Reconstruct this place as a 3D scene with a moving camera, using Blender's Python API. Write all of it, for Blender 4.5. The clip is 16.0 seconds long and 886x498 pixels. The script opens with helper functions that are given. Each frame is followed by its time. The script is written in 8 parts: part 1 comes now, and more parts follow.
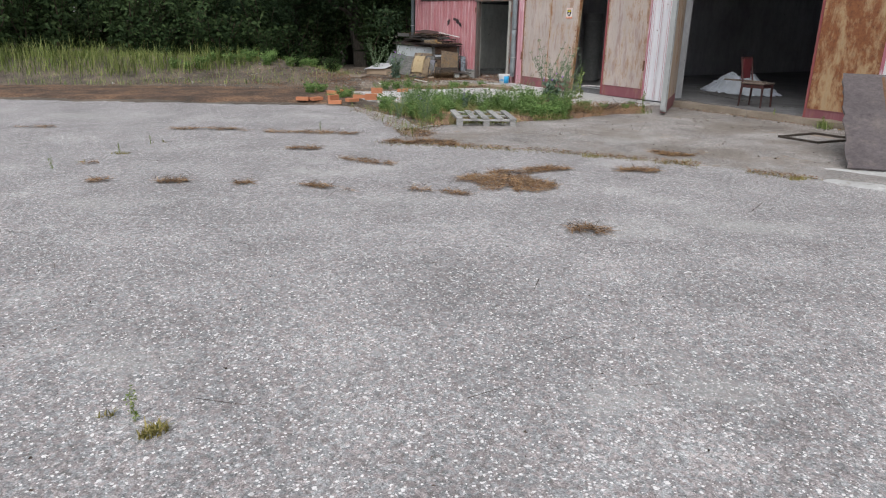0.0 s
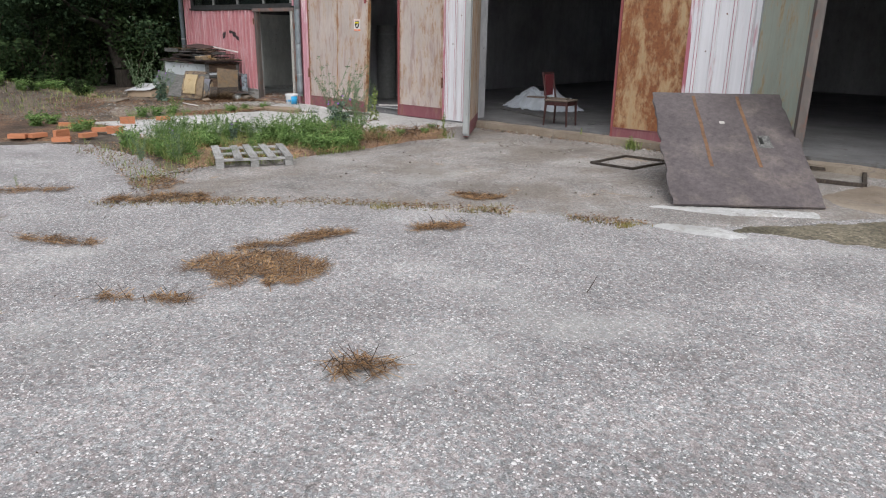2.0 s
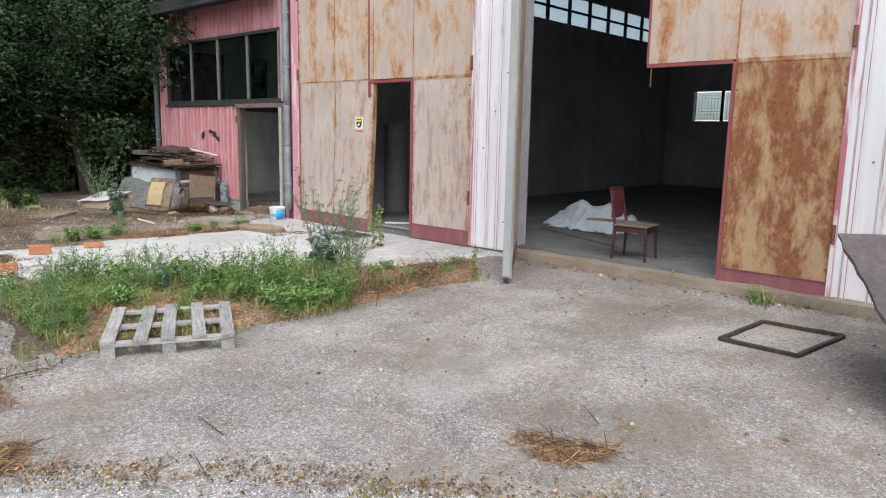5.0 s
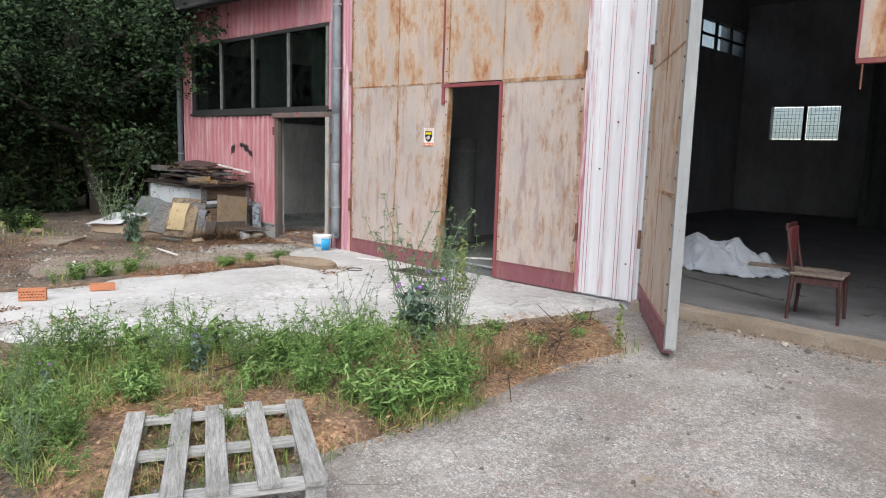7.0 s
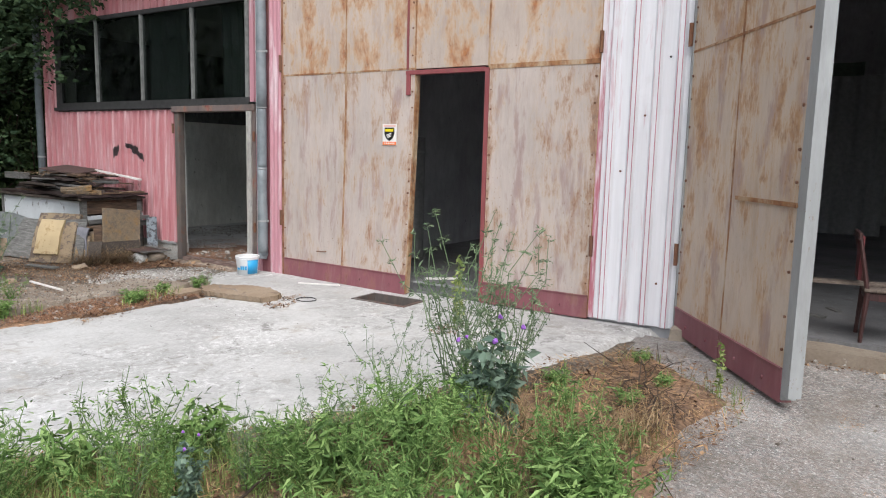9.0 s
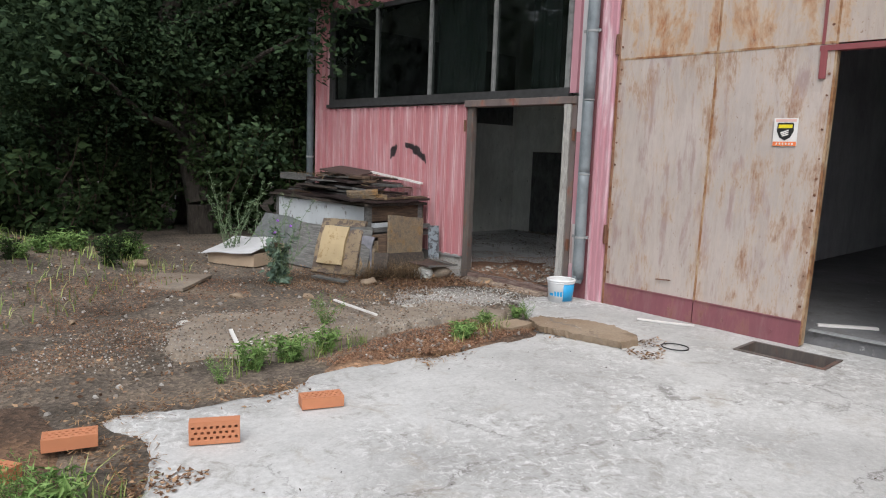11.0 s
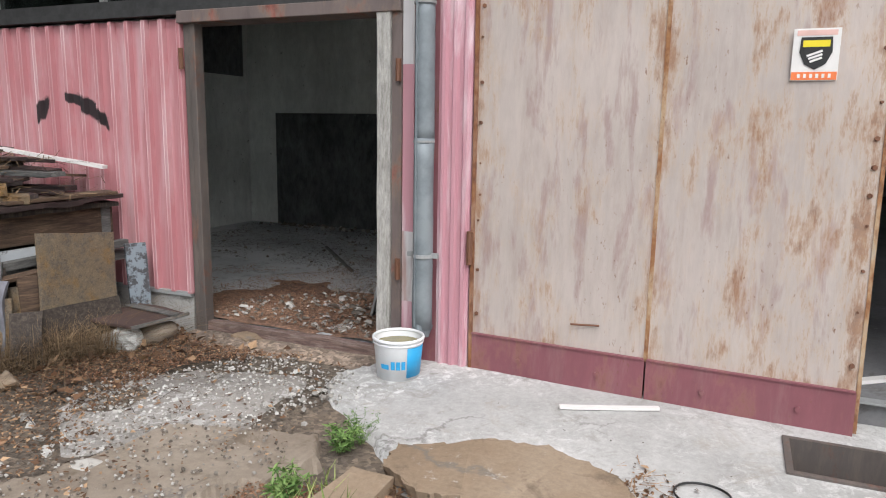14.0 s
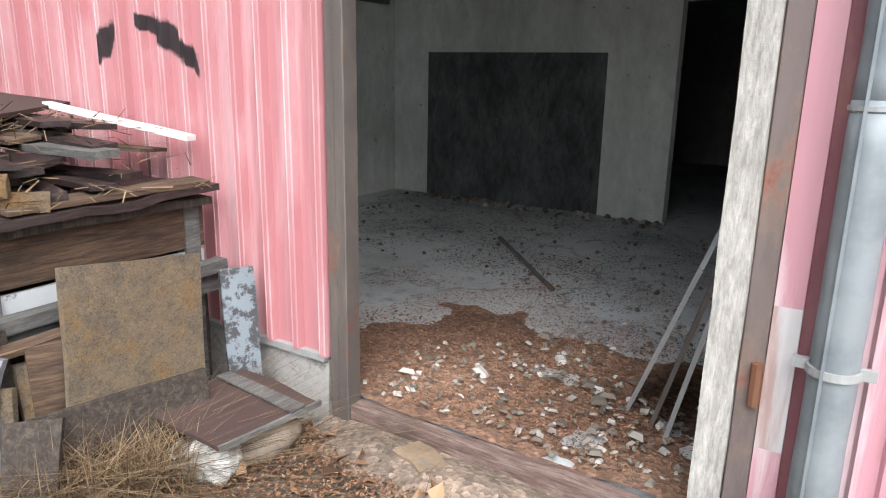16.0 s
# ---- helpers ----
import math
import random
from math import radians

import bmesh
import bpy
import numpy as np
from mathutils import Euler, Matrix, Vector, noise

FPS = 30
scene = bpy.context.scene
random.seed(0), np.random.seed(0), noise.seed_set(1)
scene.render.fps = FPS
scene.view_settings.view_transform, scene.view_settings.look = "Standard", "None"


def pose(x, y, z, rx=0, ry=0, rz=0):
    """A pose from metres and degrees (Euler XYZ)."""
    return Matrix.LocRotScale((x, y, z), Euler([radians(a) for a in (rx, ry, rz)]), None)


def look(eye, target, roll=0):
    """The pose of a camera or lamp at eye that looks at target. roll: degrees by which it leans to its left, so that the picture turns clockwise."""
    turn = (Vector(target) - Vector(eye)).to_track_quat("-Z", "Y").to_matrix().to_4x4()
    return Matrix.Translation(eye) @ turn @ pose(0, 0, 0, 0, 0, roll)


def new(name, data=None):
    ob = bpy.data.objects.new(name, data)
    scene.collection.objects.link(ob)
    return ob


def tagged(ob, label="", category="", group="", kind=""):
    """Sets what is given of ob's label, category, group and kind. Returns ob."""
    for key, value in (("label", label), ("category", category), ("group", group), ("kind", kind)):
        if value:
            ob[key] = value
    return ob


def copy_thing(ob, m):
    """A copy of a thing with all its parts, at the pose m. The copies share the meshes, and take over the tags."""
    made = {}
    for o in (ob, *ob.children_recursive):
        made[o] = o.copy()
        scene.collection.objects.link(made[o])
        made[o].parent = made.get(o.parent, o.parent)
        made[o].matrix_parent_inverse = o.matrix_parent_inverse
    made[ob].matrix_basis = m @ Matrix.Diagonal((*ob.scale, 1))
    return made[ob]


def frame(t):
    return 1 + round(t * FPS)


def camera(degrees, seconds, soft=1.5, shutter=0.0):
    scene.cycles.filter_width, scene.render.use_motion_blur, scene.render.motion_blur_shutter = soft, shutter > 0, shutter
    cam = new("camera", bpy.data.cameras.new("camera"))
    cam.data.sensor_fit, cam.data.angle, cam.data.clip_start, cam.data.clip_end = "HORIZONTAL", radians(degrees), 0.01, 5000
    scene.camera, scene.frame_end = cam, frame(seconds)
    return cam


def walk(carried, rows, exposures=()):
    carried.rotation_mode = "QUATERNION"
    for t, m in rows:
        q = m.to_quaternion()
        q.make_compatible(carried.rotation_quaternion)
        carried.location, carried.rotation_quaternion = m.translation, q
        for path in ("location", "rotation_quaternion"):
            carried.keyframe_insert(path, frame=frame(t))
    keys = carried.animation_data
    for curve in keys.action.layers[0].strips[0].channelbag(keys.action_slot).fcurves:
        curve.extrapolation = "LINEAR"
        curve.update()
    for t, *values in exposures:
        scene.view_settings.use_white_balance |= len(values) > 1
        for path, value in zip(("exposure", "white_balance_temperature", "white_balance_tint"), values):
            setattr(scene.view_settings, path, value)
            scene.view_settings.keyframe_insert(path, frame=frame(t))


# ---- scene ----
cam = camera(65.0, 16.0, 1.1)
METRES, EYE, TILT, LEAN, TURN = 19.2, 1.5, 0.0, 0.0, -33.4
ROWS = [
    (0.0, 0.0, 0.0, 0.0, 0.4, -18.22, -1.2),
    (0.5, 0.0043, 0.0286, 0.0008, 0.6, -18.21, -1.3),
    (1.0, 0.017, 0.0554, 0.0023, -2.73, -17.98, -1.18),
    (1.5, 0.0273, 0.0817, 0.0024, -4.7, -17.36, -1.11),
    (2.0, 0.0359, 0.1077, 0.0028, -14.82, -17.12, -1.0),
    (2.5, 0.0481, 0.1379, 0.0037, -16.61, -16.82, -0.86),
    (3.0, 0.0542, 0.1679, 0.0038, -16.24, -16.25, -0.93),
    (3.5, 0.0635, 0.198, 0.0031, -16.24, -15.58, -0.92),
    (4.0, 0.07, 0.2309, 0.0054, -16.0, -12.55, -0.99),
    (6.5, 0.0585, 0.3945, 0.0041, -12.49, -8.48, -1.46),
    (7.0, 0.0482, 0.4234, 0.003, -12.92, -8.16, -1.66),
    (7.5, 0.0388, 0.451, 0.0012, -16.61, -7.99, -1.62),
    (8.0, 0.0292, 0.476, 0.0031, -20.41, -7.83, -1.52),
    (8.5, 0.0177, 0.497, 0.0038, -25.23, -7.38, -1.39),
    (9.0, 0.0073, 0.5256, -0.0008, -24.39, -7.56, -1.43),
    (9.5, -0.0062, 0.5548, -0.0008, -12.04, -7.85, -1.87),
    (10.0, -0.0253, 0.5798, -0.0021, -9.46, -7.71, -2.1),
    (12.5, -0.0602, 0.7285, -0.0082, -22.56, -8.26, -1.48),
    (13.0, -0.0465, 0.7551, -0.0106, -33.0, -8.35, -0.98),
    (13.5, -0.0328, 0.7897, -0.0096, -34.37, -8.72, -0.76),
    (14.0, -0.022, 0.8256, -0.0083, -33.48, -9.73, -0.94),
    (14.5, -0.0058, 0.8604, -0.0079, -30.28, -11.19, -0.68),
    (15.0, -0.0049, 0.8933, -0.0101, -24.42, -11.74, -1.12),
    (15.5, -0.0017, 0.921, -0.0098, -23.91, -13.8, -1.24),
    (16.0, 0.0065, 0.9485, -0.0084, -23.43, -14.37, -1.08),
]
walk(cam, [(t, pose(0, 0, EYE, TILT, LEAN, TURN) @ pose(METRES * x, METRES * y, METRES * z, 90 + pitch, roll, yaw)) for t, x, y, z, yaw, pitch, roll in ROWS],
     [(0.0, 0.5), (2.0, 0.6), (4.0, 0.9), (6.5, 0.94), (8.5, 0.95), (9.5, 0.75), (10.0, 0.6), (12.5, 0.75), (13.5, 0.85), (15.0, 1.1), (16.0, 1.72)])

# ---- light ----
world = bpy.data.worlds.new("overcast")
scene.world = world
world.use_nodes = True
wn = world.node_tree.nodes
sky = wn.new("ShaderNodeTexSky")
sky.sky_type = "NISHITA"
sky.sun_disc = False
sky.sun_elevation, sky.sun_rotation = radians(48), radians(235)
sky.air_density, sky.dust_density, sky.ozone_density = 1.0, 1.5, 1.0
wn["Background"].inputs["Strength"].default_value = 0.15
hsv = wn.new("ShaderNodeHueSaturation")
hsv.inputs["Saturation"].default_value = 0.35
world.node_tree.links.new(sky.outputs[0], hsv.inputs["Color"])
world.node_tree.links.new(hsv.outputs[0], wn["Background"].inputs["Color"])
sun = new("sun", bpy.data.lights.new("sun", "SUN"))
sun.data.energy, sun.data.angle, sun.data.color = 1.5, radians(60), (1.0, 0.985, 0.965)
sun.matrix_world = look((-12, -14, 40), (6, 6, 0))


# ---- material helpers ----
class Mat:
    """A node material with short calls for the usual nodes."""

    def __init__(self, name, rough=0.8, metal=0.0, coord="Position"):
        self.m = bpy.data.materials.new(name)
        self.m.use_nodes = True
        self.t = self.m.node_tree
        self.b = self.t.nodes["Principled BSDF"]
        self.b.inputs["Roughness"].default_value = rough
        self.b.inputs["Metallic"].default_value = metal
        if coord == "Position":
            self.co = self.t.nodes.new("ShaderNodeNewGeometry").outputs["Position"]
        else:
            self.co = self.t.nodes.new("ShaderNodeTexCoord").outputs["Object"]

    def link(self, a, b):
        self.t.links.new(a, b)

    def node(self, kind, **sets):
        n = self.t.nodes.new(kind)
        for k, v in sets.items():
            n.inputs[k.replace("_", " ")].default_value = v
        return n

    def scaled(self, sx, sy, sz):
        n = self.node("ShaderNodeMapping")
        n.inputs["Scale"].default_value = (sx, sy, sz)
        self.link(self.co, n.inputs["Vector"])
        return n.outputs[0]

    def noise(self, scale, detail=4, rough=0.55, vec=None, distort=0.0):
        n = self.node("ShaderNodeTexNoise", Scale=scale, Detail=detail, Roughness=rough, Distortion=distort)
        self.link(vec or self.co, n.inputs["Vector"])
        return n.outputs["Fac"]

    def cells(self, scale, vec=None, feature="F1", out="Color", rand=1.0):
        n = self.node("ShaderNodeTexVoronoi", Scale=scale, Randomness=rand)
        n.feature = feature
        self.link(vec or self.co, n.inputs["Vector"])
        return n.outputs[out]

    def ramp(self, fac, *stops):
        n = self.t.nodes.new("ShaderNodeValToRGB")
        els = n.color_ramp.elements
        while len(els) < len(stops):
            els.new(0.5)
        for e, (p, c) in zip(els, stops):
            e.position = p
            e.color = (c, c, c, 1) if isinstance(c, (int, float)) else (*c, 1)
        self.link(fac, n.inputs[0])
        return n.outputs[0]

    def mix(self, fac, a, b, blend="MIX"):
        n = self.t.nodes.new("ShaderNodeMix")
        n.data_type, n.blend_type = "RGBA", blend
        for v, s in ((fac, 0), (a, 6), (b, 7)):
            if isinstance(v, (int, float)):
                n.inputs[s].default_value = v if s == 0 else (v, v, v, 1)
            elif isinstance(v, tuple):
                n.inputs[s].default_value = (*v, 1)
            else:
                self.link(v, n.inputs[s])
        return n.outputs[2]

    def math(self, op, a, b):
        n = self.t.nodes.new("ShaderNodeMath")
        n.operation = op
        for v, s in ((a, 0), (b, 1)):
            if isinstance(v, (int, float)):
                n.inputs[s].default_value = v
            else:
                self.link(v, n.inputs[s])
        return n.outputs[0]

    def z(self):
        n = self.t.nodes.new("ShaderNodeSeparateXYZ")
        self.link(self.co, n.inputs[0])
        return n.outputs[2]

    def island(self):
        return self.t.nodes.new("ShaderNodeNewGeometry").outputs["Random Per Island"]

    def single(self):
        return self.t.nodes.new("ShaderNodeObjectInfo").outputs["Random"]

    def done(self, color, bump=None, strength=0.3, dist=0.01, rough=None):
        if isinstance(color, tuple):
            self.b.inputs["Base Color"].default_value = (*color, 1)
        else:
            self.link(color, self.b.inputs["Base Color"])
        if bump is not None:
            n = self.node("ShaderNodeBump", Strength=strength, Distance=dist)
            self.link(bump, n.inputs["Height"])
            self.link(n.outputs[0], self.b.inputs["Normal"])
        if rough is not None:
            self.link(rough, self.b.inputs["Roughness"])
        return self.m


def asphalt_material(name, dark, mid, pale, stone, stones, stained=False):
    m = Mat(name, 0.9)
    base = m.ramp(m.noise(1.1, 5, 0.6), (0.3, dark), (0.55, mid), (0.75, pale))
    grain = m.noise(160, 3, 0.7)
    base = m.mix(0.85, base, m.ramp(grain, (0.32, 0.3), (0.68, 1.6)), "MULTIPLY")
    speck = m.cells(85, out="Color")
    base = m.mix(0.8, base, m.ramp(speck, (0.0, 0.45), (0.5, 0.95), (1.0, 1.55)), "MULTIPLY")
    coarse = m.cells(41, out="Color")
    base = m.mix(0.45, base, m.ramp(coarse, (0.05, 0.4), (0.35, 0.85), (0.7, 1.1), (0.95, 1.6)), "MULTIPLY")
    hue = m.ramp(m.cells(52, out="Color"), (0.3, (1.06, 0.98, 0.96)), (0.7, (0.97, 1.01, 1.02)))
    base = m.mix(1.0, base, hue, "MULTIPLY")
    clots = m.ramp(m.noise(24, 5, 0.7), (0.36, 0.62), (0.5, 1.0), (0.66, 1.22))
    base = m.mix(0.45, base, clots, "MULTIPLY")
    warp = m.node("ShaderNodeVectorMath")
    warp.operation = "MULTIPLY_ADD"
    wob = m.node("ShaderNodeTexNoise", Scale=90.0, Detail=2.0)
    m.link(m.co, wob.inputs["Vector"])
    m.link(wob.outputs["Color"], warp.inputs[0])
    warp.inputs[1].default_value = (0.012, 0.012, 0.012)
    m.link(m.co, warp.inputs[2])
    bent = warp.outputs[0]
    fac = None
    for scale, share in ((105, stones * 0.8), (60, stones), (36, stones * 0.36)):
        chip = m.ramp(m.cells(scale, bent, out="Color"), (1 - share - 0.02, 0.0), (1 - share + 0.02, 1.0))
        body = m.ramp(m.cells(scale, bent, out="Distance"), (0.35, 1.0), (0.42, 0.0))
        f = m.math("MULTIPLY", chip, body)
        fac = f if fac is None else m.math("MAXIMUM", fac, f)
    tone = m.ramp(m.noise(300, 2), (0.3, tuple(v * 0.7 for v in stone)), (0.7, stone))
    col = m.mix(fac, base, tone)
    col = m.mix(m.ramp(m.noise(0.45, 6, 0.7), (0.54, 0.0), (0.68, 0.7)), col, m.mix(0.6, col, (0.46, 0.45, 0.43)))
    if stained:
        col = m.mix(m.ramp(m.noise(0.7, 6, 0.68, m.scaled(1, 1.3, 1)), (0.46, 0.0), (0.62, 0.85)), col, m.mix(0.7, col, (0.15, 0.122, 0.095)))
        col = m.mix(m.ramp(m.noise(1.1, 7, 0.72, None, 0.8), (0.62, 0.0), (0.7, 0.55)), col, (0.36, 0.22, 0.1))
        col = m.mix(m.ramp(m.noise(0.9, 5, 0.6, None, 0.4), (0.3, 0.6), (0.4, 0.0)), col, m.mix(0.6, col, (0.07, 0.065, 0.06)))
    return m.done(col, m.mix(0.6, grain, m.cells(75, out="Distance")), 0.5, 0.006)


ASPHALT = asphalt_material("asphalt", (0.225, 0.216, 0.215), (0.3, 0.289, 0.288), (0.4, 0.386, 0.382), (0.8, 0.78, 0.765), 0.26)
APRON = asphalt_material("old_apron", (0.2, 0.188, 0.178), (0.29, 0.272, 0.258), (0.385, 0.36, 0.34), (0.6, 0.58, 0.55), 0.2, True)


def soil_material(name, dark, mid, warm):
    m = Mat(name, 0.95)
    col = m.ramp(m.noise(1.3, 6, 0.65), (0.35, dark), (0.52, mid), (0.68, warm))
    spots = m.cells(45, out="Color")
    col = m.mix(0.8, col, m.ramp(spots, (0.1, 0.45), (0.6, 1.1), (0.95, 1.9)), "MULTIPLY")
    return m.done(col, m.mix(0.5, m.noise(60, 5, 0.7), m.cells(45, out="Distance")), 0.8, 0.02)


SOIL = soil_material("soil", (0.06, 0.048, 0.036), (0.125, 0.1, 0.078), (0.19, 0.145, 0.105))
MOSSY_DIRT = soil_material("mossy_dirt", (0.085, 0.075, 0.05), (0.15, 0.13, 0.092), (0.22, 0.19, 0.14))
ORANGE_SOIL = soil_material("orange_soil", (0.08, 0.052, 0.036), (0.21, 0.13, 0.083), (0.37, 0.215, 0.12))
LITTER = soil_material("litter_bed", (0.05, 0.034, 0.024), (0.115, 0.07, 0.045), (0.2, 0.115, 0.065))



def concrete_material(name, dark, mid, pale, stain, scaly=False):
    m = Mat(name, 0.85)
    col = m.ramp(m.noise(0.9, 6, 0.62), (0.3, dark), (0.5, mid), (0.7, pale))
    fine = m.noise(38, 6, 0.75)
    col = m.mix(0.6, col, m.ramp(fine, (0.3, 0.72), (0.7, 1.22)), "MULTIPLY")
    spots = m.noise(5, 8, 0.75, distort=0.6)
    col = m.mix(m.ramp(spots, (0.55, 0.0), (0.67, 0.75)), col, stain)
    warp = m.node("ShaderNodeVectorMath")
    warp.operation = "MULTIPLY_ADD"
    wob = m.node("ShaderNodeTexNoise", Scale=2.4, Detail=6.0, Roughness=0.65)
    m.link(m.co, wob.inputs["Vector"])
    m.link(wob.outputs["Color"], warp.inputs[0])
    warp.inputs[1].default_value = (0.7, 0.7, 0.0)
    m.link(m.co, warp.inputs[2])
    crack = m.ramp(m.cells(0.8, warp.outputs[0], "DISTANCE_TO_EDGE", "Distance"), (0.0, 1.0), (0.011, 0.0))
    col = m.mix(m.math("MULTIPLY", crack, m.ramp(m.noise(1.3), (0.45, 0.0), (0.56, 0.75))), col, (0.14, 0.13, 0.12))
    chipped = m.ramp(m.noise(11, 9, 0.8), (0.6, 0.0), (0.66, 0.6))
    col = m.mix(m.math("MULTIPLY", chipped, m.ramp(m.noise(0.8, 3), (0.45, 0.0), (0.6, 1.0))), col, (0.6, 0.595, 0.585))
    if scaly:  # flaked skin: pale scabs, dirt held in the pits, brown drifts
        skin = m.noise(15, 9, 0.8, None, 0.7)
        some = m.ramp(m.noise(0.75, 5, 0.7), (0.42, 0.0), (0.6, 1.0))
        col = m.mix(m.math("MULTIPLY", m.ramp(skin, (0.53, 0.0), (0.57, 0.8)), some), col, (0.66, 0.655, 0.645))
        col = m.mix(m.math("MULTIPLY", m.ramp(skin, (0.4, 0.75), (0.45, 0.0)), some), col, (0.24, 0.225, 0.205))
        col = m.mix(m.ramp(m.noise(1.9, 8, 0.75, None, 0.5), (0.58, 0.0), (0.7, 0.55)), col, (0.3, 0.255, 0.2))
        col = m.mix(m.ramp(m.cells(21, out="Color"), (0.93, 0.0), (0.95, 0.55)), col, m.mix(0.5, col, (0.13, 0.11, 0.09)))
    return m.done(col, m.mix(0.5, fine, spots), 0.6 if scaly else 0.45, 0.008)


CONCRETE = concrete_material("pale_concrete", (0.34, 0.335, 0.325), (0.44, 0.435, 0.425), (0.53, 0.525, 0.515), (0.27, 0.255, 0.23), True)
ROOM_FLOOR = concrete_material("room_concrete", (0.32, 0.335, 0.35), (0.46, 0.475, 0.49), (0.56, 0.575, 0.59), (0.1, 0.085, 0.075))
# hall floor grey set low: part of the indoor dimness is in the colour
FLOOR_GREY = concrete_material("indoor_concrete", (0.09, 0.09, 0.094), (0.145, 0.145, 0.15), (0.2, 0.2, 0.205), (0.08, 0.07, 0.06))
OLD_SLAB = concrete_material("old_slab", (0.17, 0.132, 0.1), (0.255, 0.21, 0.165), (0.36, 0.31, 0.255), (0.12, 0.088, 0.06))
BROWN_SLAB = concrete_material("brown_slab", (0.16, 0.112, 0.072), (0.25, 0.182, 0.122), (0.33, 0.26, 0.19), (0.12, 0.085, 0.06))
GRIT_BED = concrete_material("grit_bed", (0.18, 0.165, 0.15), (0.27, 0.25, 0.23), (0.35, 0.33, 0.305), (0.13, 0.11, 0.09), True)
PLINTH = concrete_material("plinth_concrete", (0.26, 0.25, 0.23), (0.4, 0.39, 0.37), (0.5, 0.49, 0.46), (0.1, 0.1, 0.08))


def plaster_material(name, dark, pale, spot, grime=0.2):
    m = Mat(name, 0.9)
    col = m.ramp(m.noise(0.8, 6, 0.65), (0.3, dark), (0.62, pale))
    col = m.mix(0.5, col, m.ramp(m.noise(1.6, 4, 0.6, m.scaled(1, 1, 0.15)), (0.3, 0.6), (0.7, 1.15)), "MULTIPLY")
    chips = m.noise(7, 9, 0.82)
    col = m.mix(m.ramp(chips, (0.62, 0.0), (0.65, 0.85)), col, spot)
    col = m.mix(grime, col, m.ramp(m.noise(9, 9, 0.78, m.scaled(1, 1, 0.45), 0.3), (0.35, 0.35), (0.65, 1.6)), "MULTIPLY")
    return m.done(col, chips, 0.3, 0.006)


PLASTER = plaster_material("dirty_plaster", (0.6, 0.61, 0.58), (0.8, 0.81, 0.78), (0.1, 0.1, 0.09))
# greyer than the annex plaster, so the tone carries some of the hall's shade
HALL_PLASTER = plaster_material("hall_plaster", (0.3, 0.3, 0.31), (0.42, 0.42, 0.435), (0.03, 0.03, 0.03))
BLACK_PLASTER = plaster_material("black_paint_and_opening", (0.055, 0.06, 0.062), (0.13, 0.135, 0.138), (0.27, 0.27, 0.26), 0.85)


